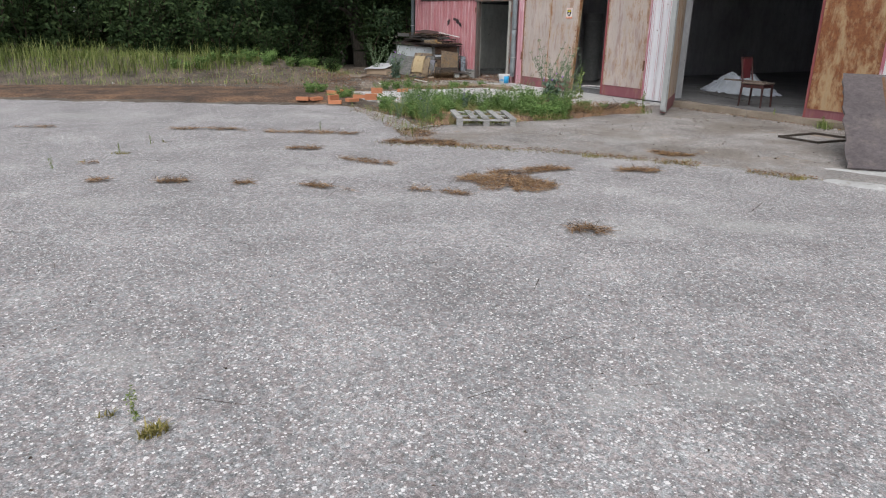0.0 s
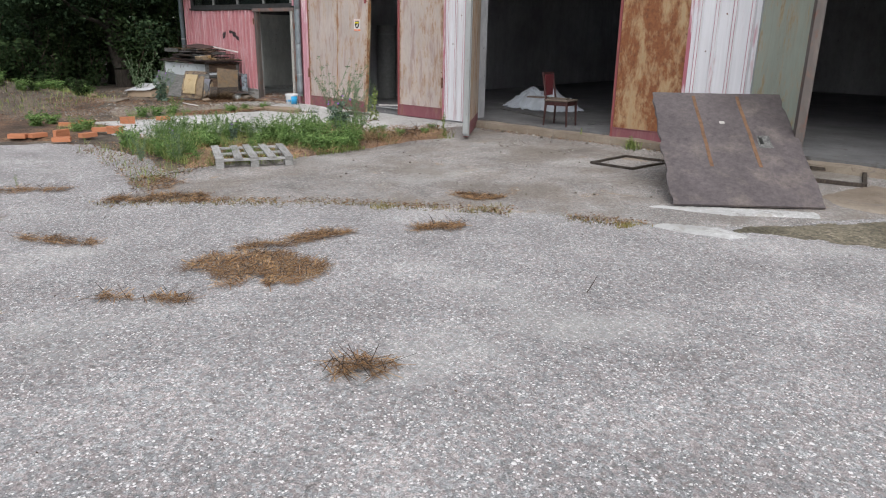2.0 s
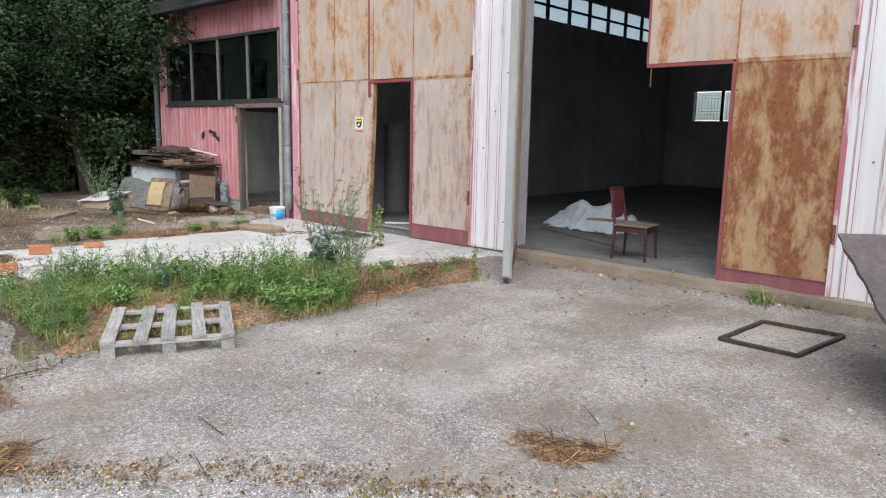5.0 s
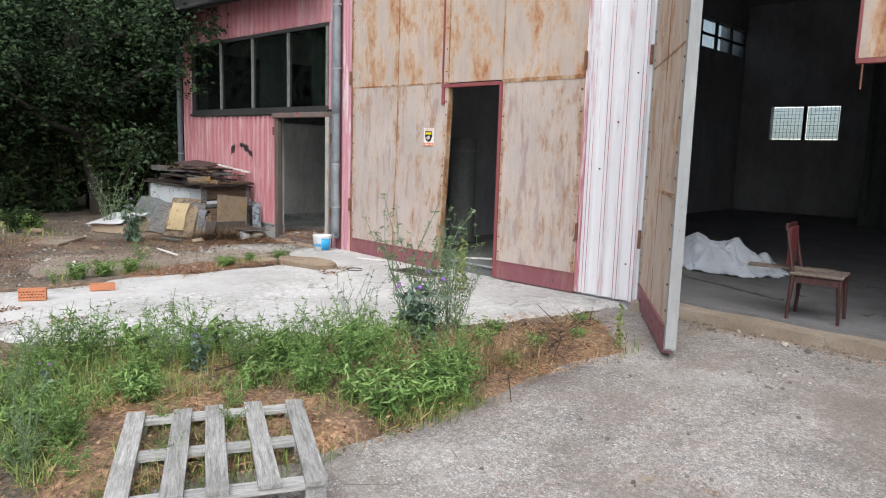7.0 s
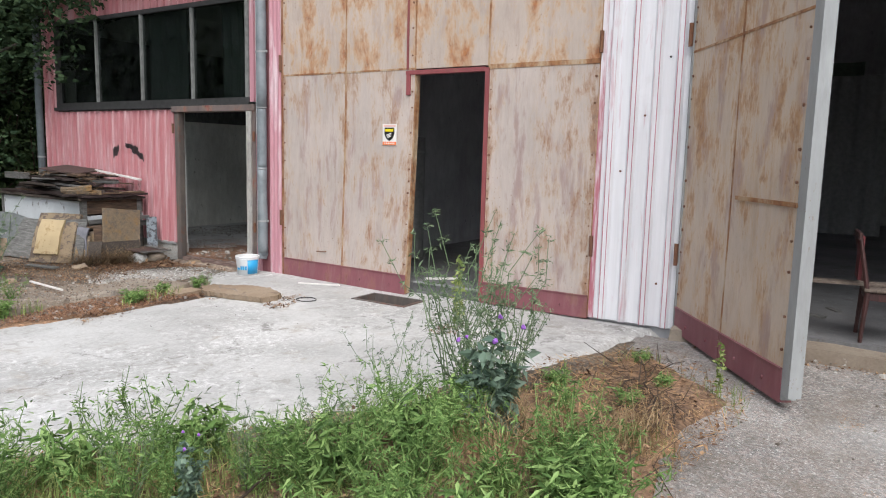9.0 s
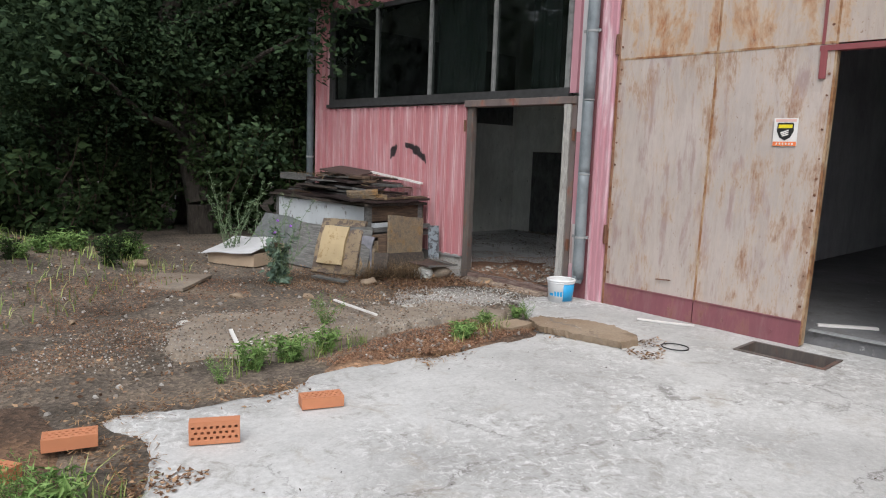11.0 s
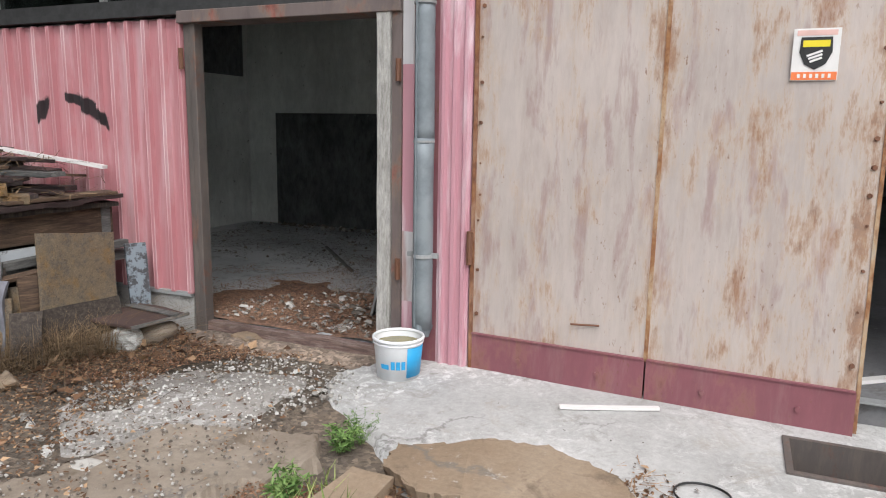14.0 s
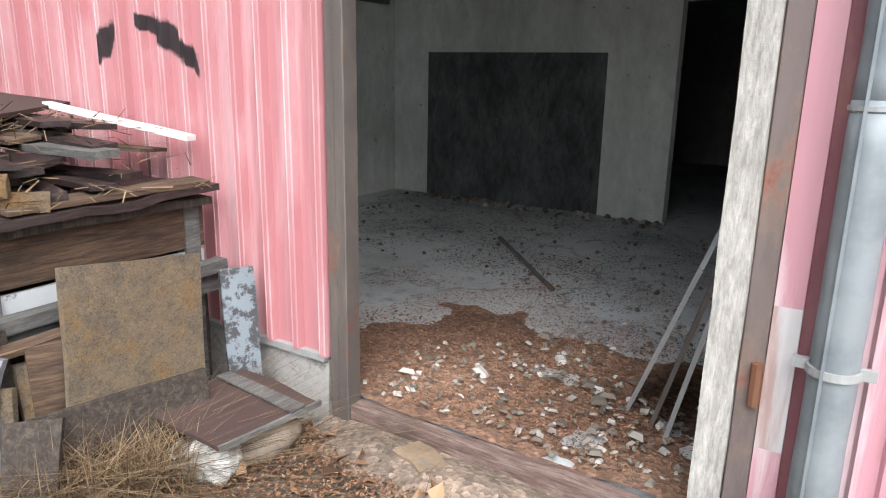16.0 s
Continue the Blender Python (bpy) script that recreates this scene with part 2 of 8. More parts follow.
def gate_material(name, base, alt, rust_at, rust_wide, rust=(0.3, 0.115, 0.04), halo_amount=0.55, fine=False, seams=()):
    """Flaking paint on sheet steel: upright streaks, blotches, and rust that blooms through."""
    m = Mat(name, 0.72)
    tall = m.scaled(1, 3.2, 0.7)
    col = m.mix(m.ramp(m.noise(2.6, 7, 0.7, tall, 0.3), (0.48, 0.0), (0.68, 0.6)), base, alt)
    col = m.mix(0.5, col, m.ramp(m.noise(1.2, 5, 0.6), (0.35, 0.82), (0.65, 1.12)), "MULTIPLY")
    col = m.mix(0.2, col, m.ramp(m.noise(9, 6, 0.7, m.scaled(1, 2.5, 0.5)), (0.3, 0.6), (0.7, 1.3)), "MULTIPLY")
    bloom = m.noise(2.1, 10, 0.72, m.scaled(1, 1.7, 0.75), 0.25)
    if fine:
        where = m.ramp(m.noise(1.7, 4, 0.6, m.scaled(1, 1.2, 0.6)), (0.36, 0.55), (0.5, 0.9), (0.62, 1.0))
        drips = m.mix(0.5, m.noise(30, 9, 0.82, m.scaled(1, 1.6, 0.32), 0.1), m.noise(4.5, 5, 0.6, m.scaled(1, 1.4, 0.6), 0.2))
        bloom = m.math("ADD", m.math("MULTIPLY", m.math("SUBTRACT", drips, 0.3), m.math("MULTIPLY", where, 0.85)), 0.3)
        mauve = m.ramp(m.noise(3.4, 6, 0.65, m.scaled(1, 2.2, 0.45), 0.2), (0.53, 0.0), (0.63, 0.6))
        col = m.mix(mauve, col, (0.27, 0.165, 0.155))
        brushed = m.ramp(m.noise(5, 7, 0.75, m.scaled(1, 3.0, 0.3), 0.2), (0.53, 0.0), (0.64, 0.5))
        col = m.mix(brushed, col, (0.48, 0.42, 0.378))
    for at, reach in seams:  # rust that bleeds from a riveted seam
        n = m.t.nodes.new("ShaderNodeSeparateXYZ")
        m.link(m.co, n.inputs[0])
        off = m.math("ABSOLUTE", m.math("SUBTRACT", n.outputs[1], at), 0)
        bloom = m.math("ADD", bloom, m.ramp(off, (0.0, 0.075), (reach * 0.4, 0.035), (reach, 0.0)))
    f = m.ramp(bloom, (rust_at, 0.0), (rust_at + rust_wide, 0.62 if fine else 0.9))
    rcol = m.ramp(m.noise(14, 6, 0.7), (0.3, (rust[0] * 0.4, rust[1] * 0.3, rust[2] * 0.35)), (0.5, rust), (0.72, (rust[0] * 1.35, rust[1] * 1.8, rust[2] * 1.9)))
    halo = m.ramp(bloom, (rust_at - 0.05, 0.0), (rust_at + 0.03, halo_amount))
    col = m.mix(halo, col, (0.5, 0.33, 0.17))
    col = m.mix(f, col, rcol)
    fleck = m.ramp(m.noise(26, 5, 0.75, m.scaled(1, 1.6, 0.7)), (0.62, 0.0), (0.67, 0.8))
    fleck = m.math("MULTIPLY", fleck, m.ramp(m.noise(1.4, 3), (0.46, 0.0), (0.58, 1.0)))
    col = m.mix(fleck, col, (0.17, 0.075, 0.035))
    return m.done(col, m.mix(0.5, bloom, m.noise(3, 3)), 0.25, 0.02, m.ramp(f, (0.0, 0.62), (1.0, 0.92)))


TAN = gate_material("tan_gate_paint", (0.455, 0.394, 0.36), (0.37, 0.3, 0.265), 0.478, 0.07, (0.23, 0.088, 0.03), 0.28, True, ((13.86, 0.14), (14.88, 0.12), (12.9, 0.07), (11.9, 0.06), (10.76, 0.1)))
TAN_RUSTY = gate_material("tan_gate_paint_rusted", (0.46, 0.385, 0.335), (0.33, 0.24, 0.2), 0.505, 0.14, (0.33, 0.115, 0.04))
RUSTED = gate_material("heavily_rusted_gate", (0.36, 0.26, 0.15), (0.27, 0.14, 0.06), 0.385, 0.15, (0.19, 0.058, 0.02), 0.4)
PALE_TAN = gate_material("pale_tan_gate_paint", (0.5, 0.415, 0.34), (0.4, 0.27, 0.17), 0.465, 0.05, (0.33, 0.15, 0.06), 0.45, True)
GREEN_GREY = gate_material("grey_green_gate_paint", (0.35, 0.4, 0.33), (0.33, 0.33, 0.24), 0.56, 0.14, (0.34, 0.23, 0.08), 0.4)
KICK = gate_material("maroon_kick_paint", (0.215, 0.075, 0.09), (0.27, 0.14, 0.145), 0.58, 0.16, (0.17, 0.07, 0.04), 0.12)
SEAM = gate_material("rusty_seam", (0.4, 0.34, 0.27), (0.3, 0.14, 0.06), 0.42, 0.12, (0.24, 0.095, 0.035))
RUST_EDGE = gate_material("rust_eaten_edge", (0.3, 0.17, 0.14), (0.24, 0.1, 0.05), 0.42, 0.14, (0.2, 0.075, 0.03), 0.3)
MAROON = gate_material("maroon_edge", (0.24, 0.06, 0.065), (0.2, 0.07, 0.06), 0.58, 0.15, (0.2, 0.08, 0.04), 0.1)
DARK_STEEL = gate_material("dark_steel", (0.1, 0.085, 0.078), (0.19, 0.15, 0.125), 0.54, 0.12, (0.19, 0.075, 0.045), 0.0)
JAMB_BROWN = gate_material("brown_rusty_post", (0.15, 0.118, 0.11), (0.09, 0.07, 0.066), 0.55, 0.1, (0.24, 0.08, 0.06), 0.12)
GREY_STEEL = gate_material("grey_steel_edge", (0.3, 0.31, 0.31), (0.22, 0.22, 0.22), 0.68, 0.12)
HINGE = gate_material("rusty_hinge", (0.16, 0.07, 0.04), (0.1, 0.045, 0.03), 0.5, 0.15, (0.17, 0.07, 0.032), 0.0)


def cladding_material(name, base, worn, at, wide, streak, sprayed=False):
    m = Mat(name, 0.55)
    f = m.noise(2.4, 7, 0.62, m.scaled(1, 3.2, 0.35), 0.3)
    col = m.mix(m.ramp(f, (at, 0.0), (at + wide, 1.0)), base, worn)
    col = m.mix(streak, col, m.ramp(m.noise(3, 5, 0.6, m.scaled(1, 5, 0.25)), (0.3, 0.6), (0.7, 1.35)), "MULTIPLY")
    dirt = m.ramp(m.noise(1.1, 6, 0.7), (0.58, 0.0), (0.75, 0.4))
    col = m.mix(dirt, col, m.mix(0.5, col, (0.3, 0.22, 0.2)))
    if sprayed:  # two short black sprayed strokes
        for (cy, cz), turn, (ly, lz) in (((18.48, 1.43), 62, (0.14, 0.05)), ((18.12, 1.52), -18, (0.13, 0.042)), ((17.96, 1.455), -32, (0.19, 0.065)), ((17.83, 1.37), -70, (0.1, 0.022))):
            n = m.node("ShaderNodeMapping")
            n.vector_type = "TEXTURE"
            n.inputs["Location"].default_value = (0, cy, cz)
            n.inputs["Rotation"].default_value = (radians(-turn), 0, 0)
            n.inputs["Scale"].default_value = (1000, ly, lz)
            m.link(m.co, n.inputs["Vector"])
            ln = m.node("ShaderNodeVectorMath")
            ln.operation = "LENGTH"
            m.link(n.outputs[0], ln.inputs[0])
            ragged = m.math("ADD", ln.outputs["Value"], m.math("MULTIPLY", m.noise(30, 4), 0.5))
            col = m.mix(m.ramp(m.math("MULTIPLY", ragged, 0.5), (0.5, 0.97), (0.62, 0.0)), col, (0.02, 0.018, 0.02))
    return m.done(col, f, 0.15, 0.01)


RED_CLAD = cladding_material("faded_red_cladding", (0.46, 0.2, 0.217), (0.6, 0.42, 0.437), 0.47, 0.3, 0.16, True)
WHITE_CLAD = cladding_material("white_over_red_cladding", (0.7, 0.7, 0.73), (0.52, 0.27, 0.31), 0.6, 0.12, 0.25)
RED_EDGE = cladding_material("worn_rib_highlight", (0.55, 0.3, 0.315), (0.72, 0.56, 0.57), 0.46, 0.2, 0.2, True)
RED_RIB = cladding_material("worn_red_rib", (0.44, 0.15, 0.19), (0.68, 0.64, 0.67), 0.5, 0.1, 0.25)
PINK_TRIM = cladding_material("pink_trim", (0.49, 0.25, 0.29), (0.66, 0.53, 0.56), 0.5, 0.16, 0.2)
WHITE_TRIM = cladding_material("white_trim", (0.56, 0.545, 0.55), (0.42, 0.3, 0.28), 0.53, 0.1, 0.35)


def wood_material(name, dark, mid, pale, rough=0.85, axis=(14, 14, 1.5)):
    m = Mat(name, rough, coord="Object")
    g = m.noise(3, 7, 0.7, m.scaled(*axis), 0.6)
    col = m.ramp(g, (0.3, dark), (0.5, mid), (0.72, pale))
    t = m.ramp(m.single(), (0.0, 0.75), (1.0, 1.2))
    col = m.mix(0.7, col, t, "MULTIPLY")
    col = m.mix(m.ramp(m.noise(4, 4), (0.55, 0.0), (0.75, 0.4)), col, dark)
    fibre = m.noise(11, 6, 0.75, m.scaled(*axis), 0.3)
    col = m.mix(0.75, col, m.ramp(fibre, (0.32, 0.45), (0.68, 1.4)), "MULTIPLY")
    col = m.mix(m.ramp(m.noise(9, 8, 0.75), (0.53, 0.0), (0.66, 0.6)), col, m.mix(0.6, col, dark))
    return m.done(col, m.mix(0.5, g, fibre), 0.8, 0.006)


PALLET_WOOD = wood_material("weathered_grey_wood", (0.15, 0.145, 0.135), (0.31, 0.305, 0.295), (0.46, 0.455, 0.44), 0.85, (16, 1.1, 16))
PALLET_RAIL = wood_material("weathered_rail_wood", (0.2, 0.195, 0.185), (0.38, 0.375, 0.365), (0.52, 0.515, 0.5), 0.85, (1.1, 16, 16))
DARK_WOOD = wood_material("rotten_dark_wood", (0.018, 0.014, 0.012), (0.05, 0.038, 0.03), (0.12, 0.095, 0.075))
BROWN_WOOD = wood_material("brown_wood", (0.032, 0.02, 0.014), (0.09, 0.056, 0.036), (0.19, 0.122, 0.075), 0.85, (1.2, 14, 14))
DARK_LAMINATE = wood_material("wet_dark_laminate", (0.014, 0.009, 0.009), (0.03, 0.02, 0.019), (0.06, 0.045, 0.042), 0.45, (1.5, 14, 14))
CHAIR_WOOD = wood_material("dark_red_wood", (0.02, 0.008, 0.008), (0.05, 0.017, 0.016), (0.09, 0.03, 0.028), 0.5)
CHAIR_SEAT = wood_material("worn_plywood", (0.07, 0.055, 0.045), (0.14, 0.11, 0.09), (0.22, 0.18, 0.15))
GREY_BOARD = wood_material("grey_weathered_board", (0.055, 0.055, 0.052), (0.12, 0.118, 0.113), (0.21, 0.207, 0.197), 0.85, (1.4, 14, 14))


def flaked_material(name, paint, under, at):
    m = Mat(name, 0.8, coord="Object")
    f = m.noise(9, 8, 0.75, m.scaled(1, 1, 0.7))
    col = m.mix(m.ramp(f, (at, 0.0), (at + 0.05, 1.0)), paint, under)
    col = m.mix(0.4, col, m.ramp(m.noise(3, 5), (0.3, 0.65), (0.7, 1.25)), "MULTIPLY")
    return m.done(col, f, 0.5, 0.004)


WHITE_WOOD = flaked_material("flaking_white_paint", (0.5, 0.53, 0.55), (0.16, 0.15, 0.14), 0.58)
POST_WHITE = wood_material("whitewashed_post", (0.3, 0.285, 0.26), (0.44, 0.425, 0.395), (0.52, 0.505, 0.48), 0.85, (6, 6, 1.2))
BLUE_WOOD = flaked_material("flaking_blue_grey_paint", (0.2, 0.235, 0.265), (0.06, 0.06, 0.065), 0.48)


def mat_board():
    m = Mat("mouldy_fibre_mat", 0.95, coord="Object")
    fib = m.noise(75, 7, 0.85, None, 1.5)
    col = m.mix(m.ramp(m.noise(4.5, 5, 0.7), (0.5, 0.0), (0.66, 0.85)), (0.38, 0.285, 0.185), (0.48, 0.27, 0.09))
    col = m.mix(m.ramp(m.noise(11, 7, 0.75), (0.45, 0.0), (0.62, 0.7)), col, (0.2, 0.18, 0.155))
    col = m.mix(0.85, col, m.ramp(fib, (0.35, 0.35), (0.65, 1.6)), "MULTIPLY")
    return m.done(col, fib, 1.0, 0.05)


MAT_BOARD = mat_board()
YELLOW_FOAM = flaked_material("yellowed_foam_board", (0.22, 0.165, 0.105), (0.1, 0.075, 0.06), 0.48)
CARDBOARD = flaked_material("cardboard", (0.42, 0.32, 0.23), (0.28, 0.2, 0.14), 0.62)
CARD_WHITE = flaked_material("white_card", (0.5, 0.5, 0.51), (0.1, 0.09, 0.08), 0.66)
BROWN_PANEL = flaked_material("brown_laminate", (0.06, 0.036, 0.031), (0.13, 0.1, 0.08), 0.62)
PLASTIC_SHEET = flaked_material("pale_plastic_sheet", (0.55, 0.6, 0.67), (0.42, 0.44, 0.47), 0.68)
BRICK_MAT = flaked_material("orange_brick", (0.5, 0.2, 0.1), (0.36, 0.17, 0.1), 0.6)
STONE_MAT = flaked_material("pale_stone", (0.42, 0.4, 0.37), (0.25, 0.22, 0.19), 0.56)


def plate_material():
    m = Mat("brown_sheet_plate", 0.5)
    col = m.ramp(m.noise(1.2, 6, 0.6), (0.3, (0.07, 0.058, 0.06)), (0.6, (0.105, 0.088, 0.09)))
    col = m.mix(m.ramp(m.noise(2.2, 7, 0.7), (0.5, 0.0), (0.68, 0.6)), col, (0.2, 0.165, 0.145))
    col = m.mix(0.7, col, m.ramp(m.noise(17, 8, 0.75), (0.34, 0.5), (0.66, 1.45)), "MULTIPLY")
    col = m.mix(m.ramp(m.noise(6, 8, 0.75), (0.6, 0.0), (0.7, 0.6)), col, (0.03, 0.026, 0.026))
    return m.done(col, m.noise(40, 4), 0.1, 0.003, m.ramp(m.noise(3), (0.3, 0.4), (0.7, 0.65)))


PLATE = plate_material()


def galvanised():
    m = Mat("galvanised_steel", 0.62, 0.2)
    col = m.ramp(m.noise(5, 6, 0.65), (0.3, (0.145, 0.17, 0.187)), (0.6, (0.235, 0.265, 0.282)))
    col = m.mix(m.ramp(m.noise(3, 6, 0.7, m.scaled(2, 2, 0.5)), (0.6, 0.0), (0.75, 0.45)), col, (0.18, 0.17, 0.16))
    return m.done(col, m.noise(9), 0.15, 0.006)


GALV = galvanised()


def leaf_material(name, dark, mid, pale, gloss=0.55, sheen=0.2):
    m = Mat(name, gloss)
    col = m.ramp(m.island(), (0.0, dark), (0.55, mid), (1.0, pale))
    col = m.mix(0.4, col, m.ramp(m.noise(1.3, 3), (0.3, 0.6), (0.7, 1.3)), "MULTIPLY")
    m.b.inputs["Specular IOR Level"].default_value = sheen
    return m.done(col)


TREE_LEAF = leaf_material("tree_leaf", (0.018, 0.034, 0.018), (0.034, 0.06, 0.029), (0.066, 0.104, 0.05), 0.7, 0.08)
TREE_LEAF_B = leaf_material("tree_leaf_yellowish", (0.024, 0.042, 0.018), (0.045, 0.075, 0.03), (0.082, 0.122, 0.05), 0.7, 0.08)
SHRUB_LEAF = leaf_material("shrub_leaf", (0.014, 0.026, 0.011), (0.028, 0.05, 0.02), (0.055, 0.085, 0.032), 0.7, 0.06)
WEED_LEAF = leaf_material("weed_leaf", (0.06, 0.115, 0.032), (0.125, 0.22, 0.06), (0.25, 0.36, 0.125))
WEED_GREY = leaf_material("grey_green_weed", (0.06, 0.1, 0.055), (0.13, 0.19, 0.1), (0.24, 0.31, 0.18))
GRASS = leaf_material("grass_blade", (0.08, 0.125, 0.03), (0.19, 0.25, 0.07), (0.37, 0.4, 0.16))
TALL_GRASS = leaf_material("tall_bank_grass", (0.07, 0.1, 0.025), (0.15, 0.19, 0.05), (0.28, 0.29, 0.11))
DRY_GRASS = leaf_material("dry_grass", (0.12, 0.08, 0.04), (0.26, 0.18, 0.09), (0.42, 0.31, 0.18))
DEAD_STALK = leaf_material("dead_stalk", (0.07, 0.045, 0.028), (0.16, 0.11, 0.065), (0.28, 0.2, 0.12), 0.85)
MOSS = leaf_material("moss", (0.1, 0.1, 0.025), (0.22, 0.19, 0.06), (0.34, 0.28, 0.1))
DEAD_LEAF = leaf_material("dead_leaf", (0.06, 0.034, 0.022), (0.19, 0.105, 0.06), (0.42, 0.28, 0.17), 0.8)
NEEDLE = leaf_material("brown_needles", (0.1, 0.058, 0.032), (0.31, 0.175, 0.085), (0.54, 0.36, 0.19), 0.8)
CRUMB = leaf_material("red_brown_crumbs", (0.09, 0.045, 0.028), (0.24, 0.125, 0.075), (0.39, 0.225, 0.14), 0.85)
RUBBLE = leaf_material("rubble_chips", (0.1, 0.083, 0.068), (0.21, 0.185, 0.16), (0.46, 0.44, 0.41), 0.9)
PALE_RUBBLE = leaf_material("pale_mortar_chips", (0.2, 0.185, 0.165), (0.36, 0.345, 0.32), (0.58, 0.57, 0.545), 0.9)
PURPLE = leaf_material("thistle_flower", (0.16, 0.05, 0.3), (0.24, 0.08, 0.42), (0.34, 0.14, 0.55))
DAISY = leaf_material("daisy_petal", (0.6, 0.6, 0.56), (0.7, 0.7, 0.68), (0.78, 0.78, 0.75))
TWIG = leaf_material("twig", (0.03, 0.02, 0.015), (0.06, 0.043, 0.032), (0.12, 0.09, 0.07), 0.9)


def bark():
    m = Mat("bark", 0.95)
    g = m.noise(9, 6, 0.7, m.scaled(3, 3, 0.6))
    return m.done(m.ramp(g, (0.3, (0.02, 0.017, 0.013)), (0.7, (0.075, 0.062, 0.05))), g, 0.8, 0.03)


BARK = bark()


def plain(name, color, rough=0.6, metal=0.0, var=0.2):
    m = Mat(name, rough, metal)
    c2 = tuple(min(1, v * (1 + var)) for v in color)
    c1 = tuple(v * (1 - var) for v in color)
    return m.done(m.ramp(m.noise(12, 5, 0.65), (0.3, c1), (0.7, c2)), m.noise(30, 3), 0.08, 0.003)


BUCKET_WHITE = plain("white_bucket_plastic", (0.7, 0.71, 0.72), 0.4, 0, 0.06)
BUCKET_BLUE = plain("blue_label", (0.025, 0.32, 0.62), 0.4, 0, 0.06)
SIGN_WHITE = plain("sign_white", (0.72, 0.7, 0.68), 0.4, 0, 0.06)
SIGN_BLACK = plain("sign_black", (0.015, 0.015, 0.015), 0.4)
SIGN_YELLOW = plain("sign_yellow", (0.75, 0.62, 0.02), 0.4, 0, 0.06)
SIGN_ORANGE = plain("sign_orange", (0.8, 0.2, 0.06), 0.4, 0, 0.08)
WINDOW_FRAME = plain("window_frame_black", (0.035, 0.035, 0.035), 0.6, 0, 0.4)
MULLION = plain("grey_mullion", (0.16, 0.165, 0.16), 0.7, 0, 0.4)
ROOF_DARK = plain("dark_roof_edge", (0.03, 0.03, 0.032), 0.8)
WATER = plain("murky_water", (0.16, 0.135, 0.05), 0.12)
STRAPS = plain("rust_stripe", (0.15, 0.082, 0.045), 0.85, 0, 0.35)
CURTAIN = plain("dusty_sheet", (0.2, 0.21, 0.215), 0.8, 0, 0.2)
GREEN_DARK = plain("dark_green_tarp", (0.08, 0.11, 0.088), 0.7, 0, 0.3)
FAR_WHITE = plain("far_pale_ground", (0.5, 0.5, 0.5), 0.9)
ORANGE_SIGN = plain("orange_sign", (0.7, 0.12, 0.03), 0.6)


def glass(name, tint, dusty):
    m = bpy.data.materials.new(name)
    m.use_nodes = True
    t = m.node_tree
    t.nodes.clear()
    out, mx, fr = t.nodes.new("ShaderNodeOutputMaterial"), t.nodes.new("ShaderNodeMixShader"), t.nodes.new("ShaderNodeLayerWeight")
    tr, gl = t.nodes.new("ShaderNodeBsdfTransparent"), t.nodes.new("ShaderNodeBsdfGlossy")
    tr.inputs[0].default_value = (*tint, 1)
    gl.inputs["Roughness"].default_value = 0.012
    steep, gloss = t.nodes.new("ShaderNodeMath"), t.nodes.new("ShaderNodeMath")
    steep.operation, gloss.operation = "POWER", "MULTIPLY_ADD"
    steep.inputs[1].default_value = 4.0
    gloss.inputs[1].default_value, gloss.inputs[2].default_value = 0.8, 0.05
    t.links.new(fr.outputs["Facing"], steep.inputs[0])
    t.links.new(steep.outputs[0], gloss.inputs[0])
    t.links.new(gloss.outputs[0], mx.inputs[0])
    t.links.new(tr.outputs[0], mx.inputs[1])
    t.links.new(gl.outputs[0], mx.inputs[2])
    dust, film = t.nodes.new("ShaderNodeBsdfDiffuse"), t.nodes.new("ShaderNodeMixShader")
    spots, ramp = t.nodes.new("ShaderNodeTexNoise"), t.nodes.new("ShaderNodeValToRGB")
    spots.inputs["Scale"].default_value, spots.inputs["Detail"].default_value = 6.0, 9
    ramp.color_ramp.elements[0].position, ramp.color_ramp.elements[0].color = 0.4, (0.0, 0.0, 0.0, 1)
    ramp.color_ramp.elements[1].position, ramp.color_ramp.elements[1].color = 0.85, (dusty, dusty, dusty, 1)
    dust.inputs[0].default_value = (0.3, 0.33, 0.33, 1)
    geo = t.nodes.new("ShaderNodeNewGeometry")
    t.links.new(geo.outputs["Position"], spots.inputs["Vector"])
    t.links.new(spots.outputs["Fac"], ramp.inputs[0])
    t.links.new(ramp.outputs[0], film.inputs[0])
    t.links.new(mx.outputs[0], film.inputs[1])
    t.links.new(dust.outputs[0], film.inputs[2])
    t.links.new(film.outputs[0], out.inputs[0])
    return m


GLASS = glass("dusty_glass", (0.47, 0.51, 0.5), 0.02)
GREY_GLASS = glass("grimy_glass", (0.55, 0.6, 0.62), 0.1)


# ---- mesh helpers ----
def thing(name, label, category, group="", at=None, kind=""):
    """An Empty that parents the parts of one thing."""
    e = new(name)
    if at is not None:
        e.matrix_basis = at
    return tagged(e, label, category, group, kind)


def link_mesh(name, me, material, parent=None, label=""):
    if not me.materials:
        me.materials.append(material)
    ob = new(name, me)
    if parent is not None:
        ob.parent = parent
    return tagged(ob, label)


def part(name, bm, material, parent=None, label="", bevel=0.0, smooth=False):
    if bevel:
        bmesh.ops.bevel(bm, geom=list(bm.edges), offset=bevel, segments=1, affect="EDGES")
    bmesh.ops.recalc_face_normals(bm, faces=bm.faces)
    me = bpy.data.meshes.new(name)
    bm.to_mesh(me)
    bm.free()
    if smooth:
        me.shade_smooth()
    return link_mesh(name, me, material, parent, label)


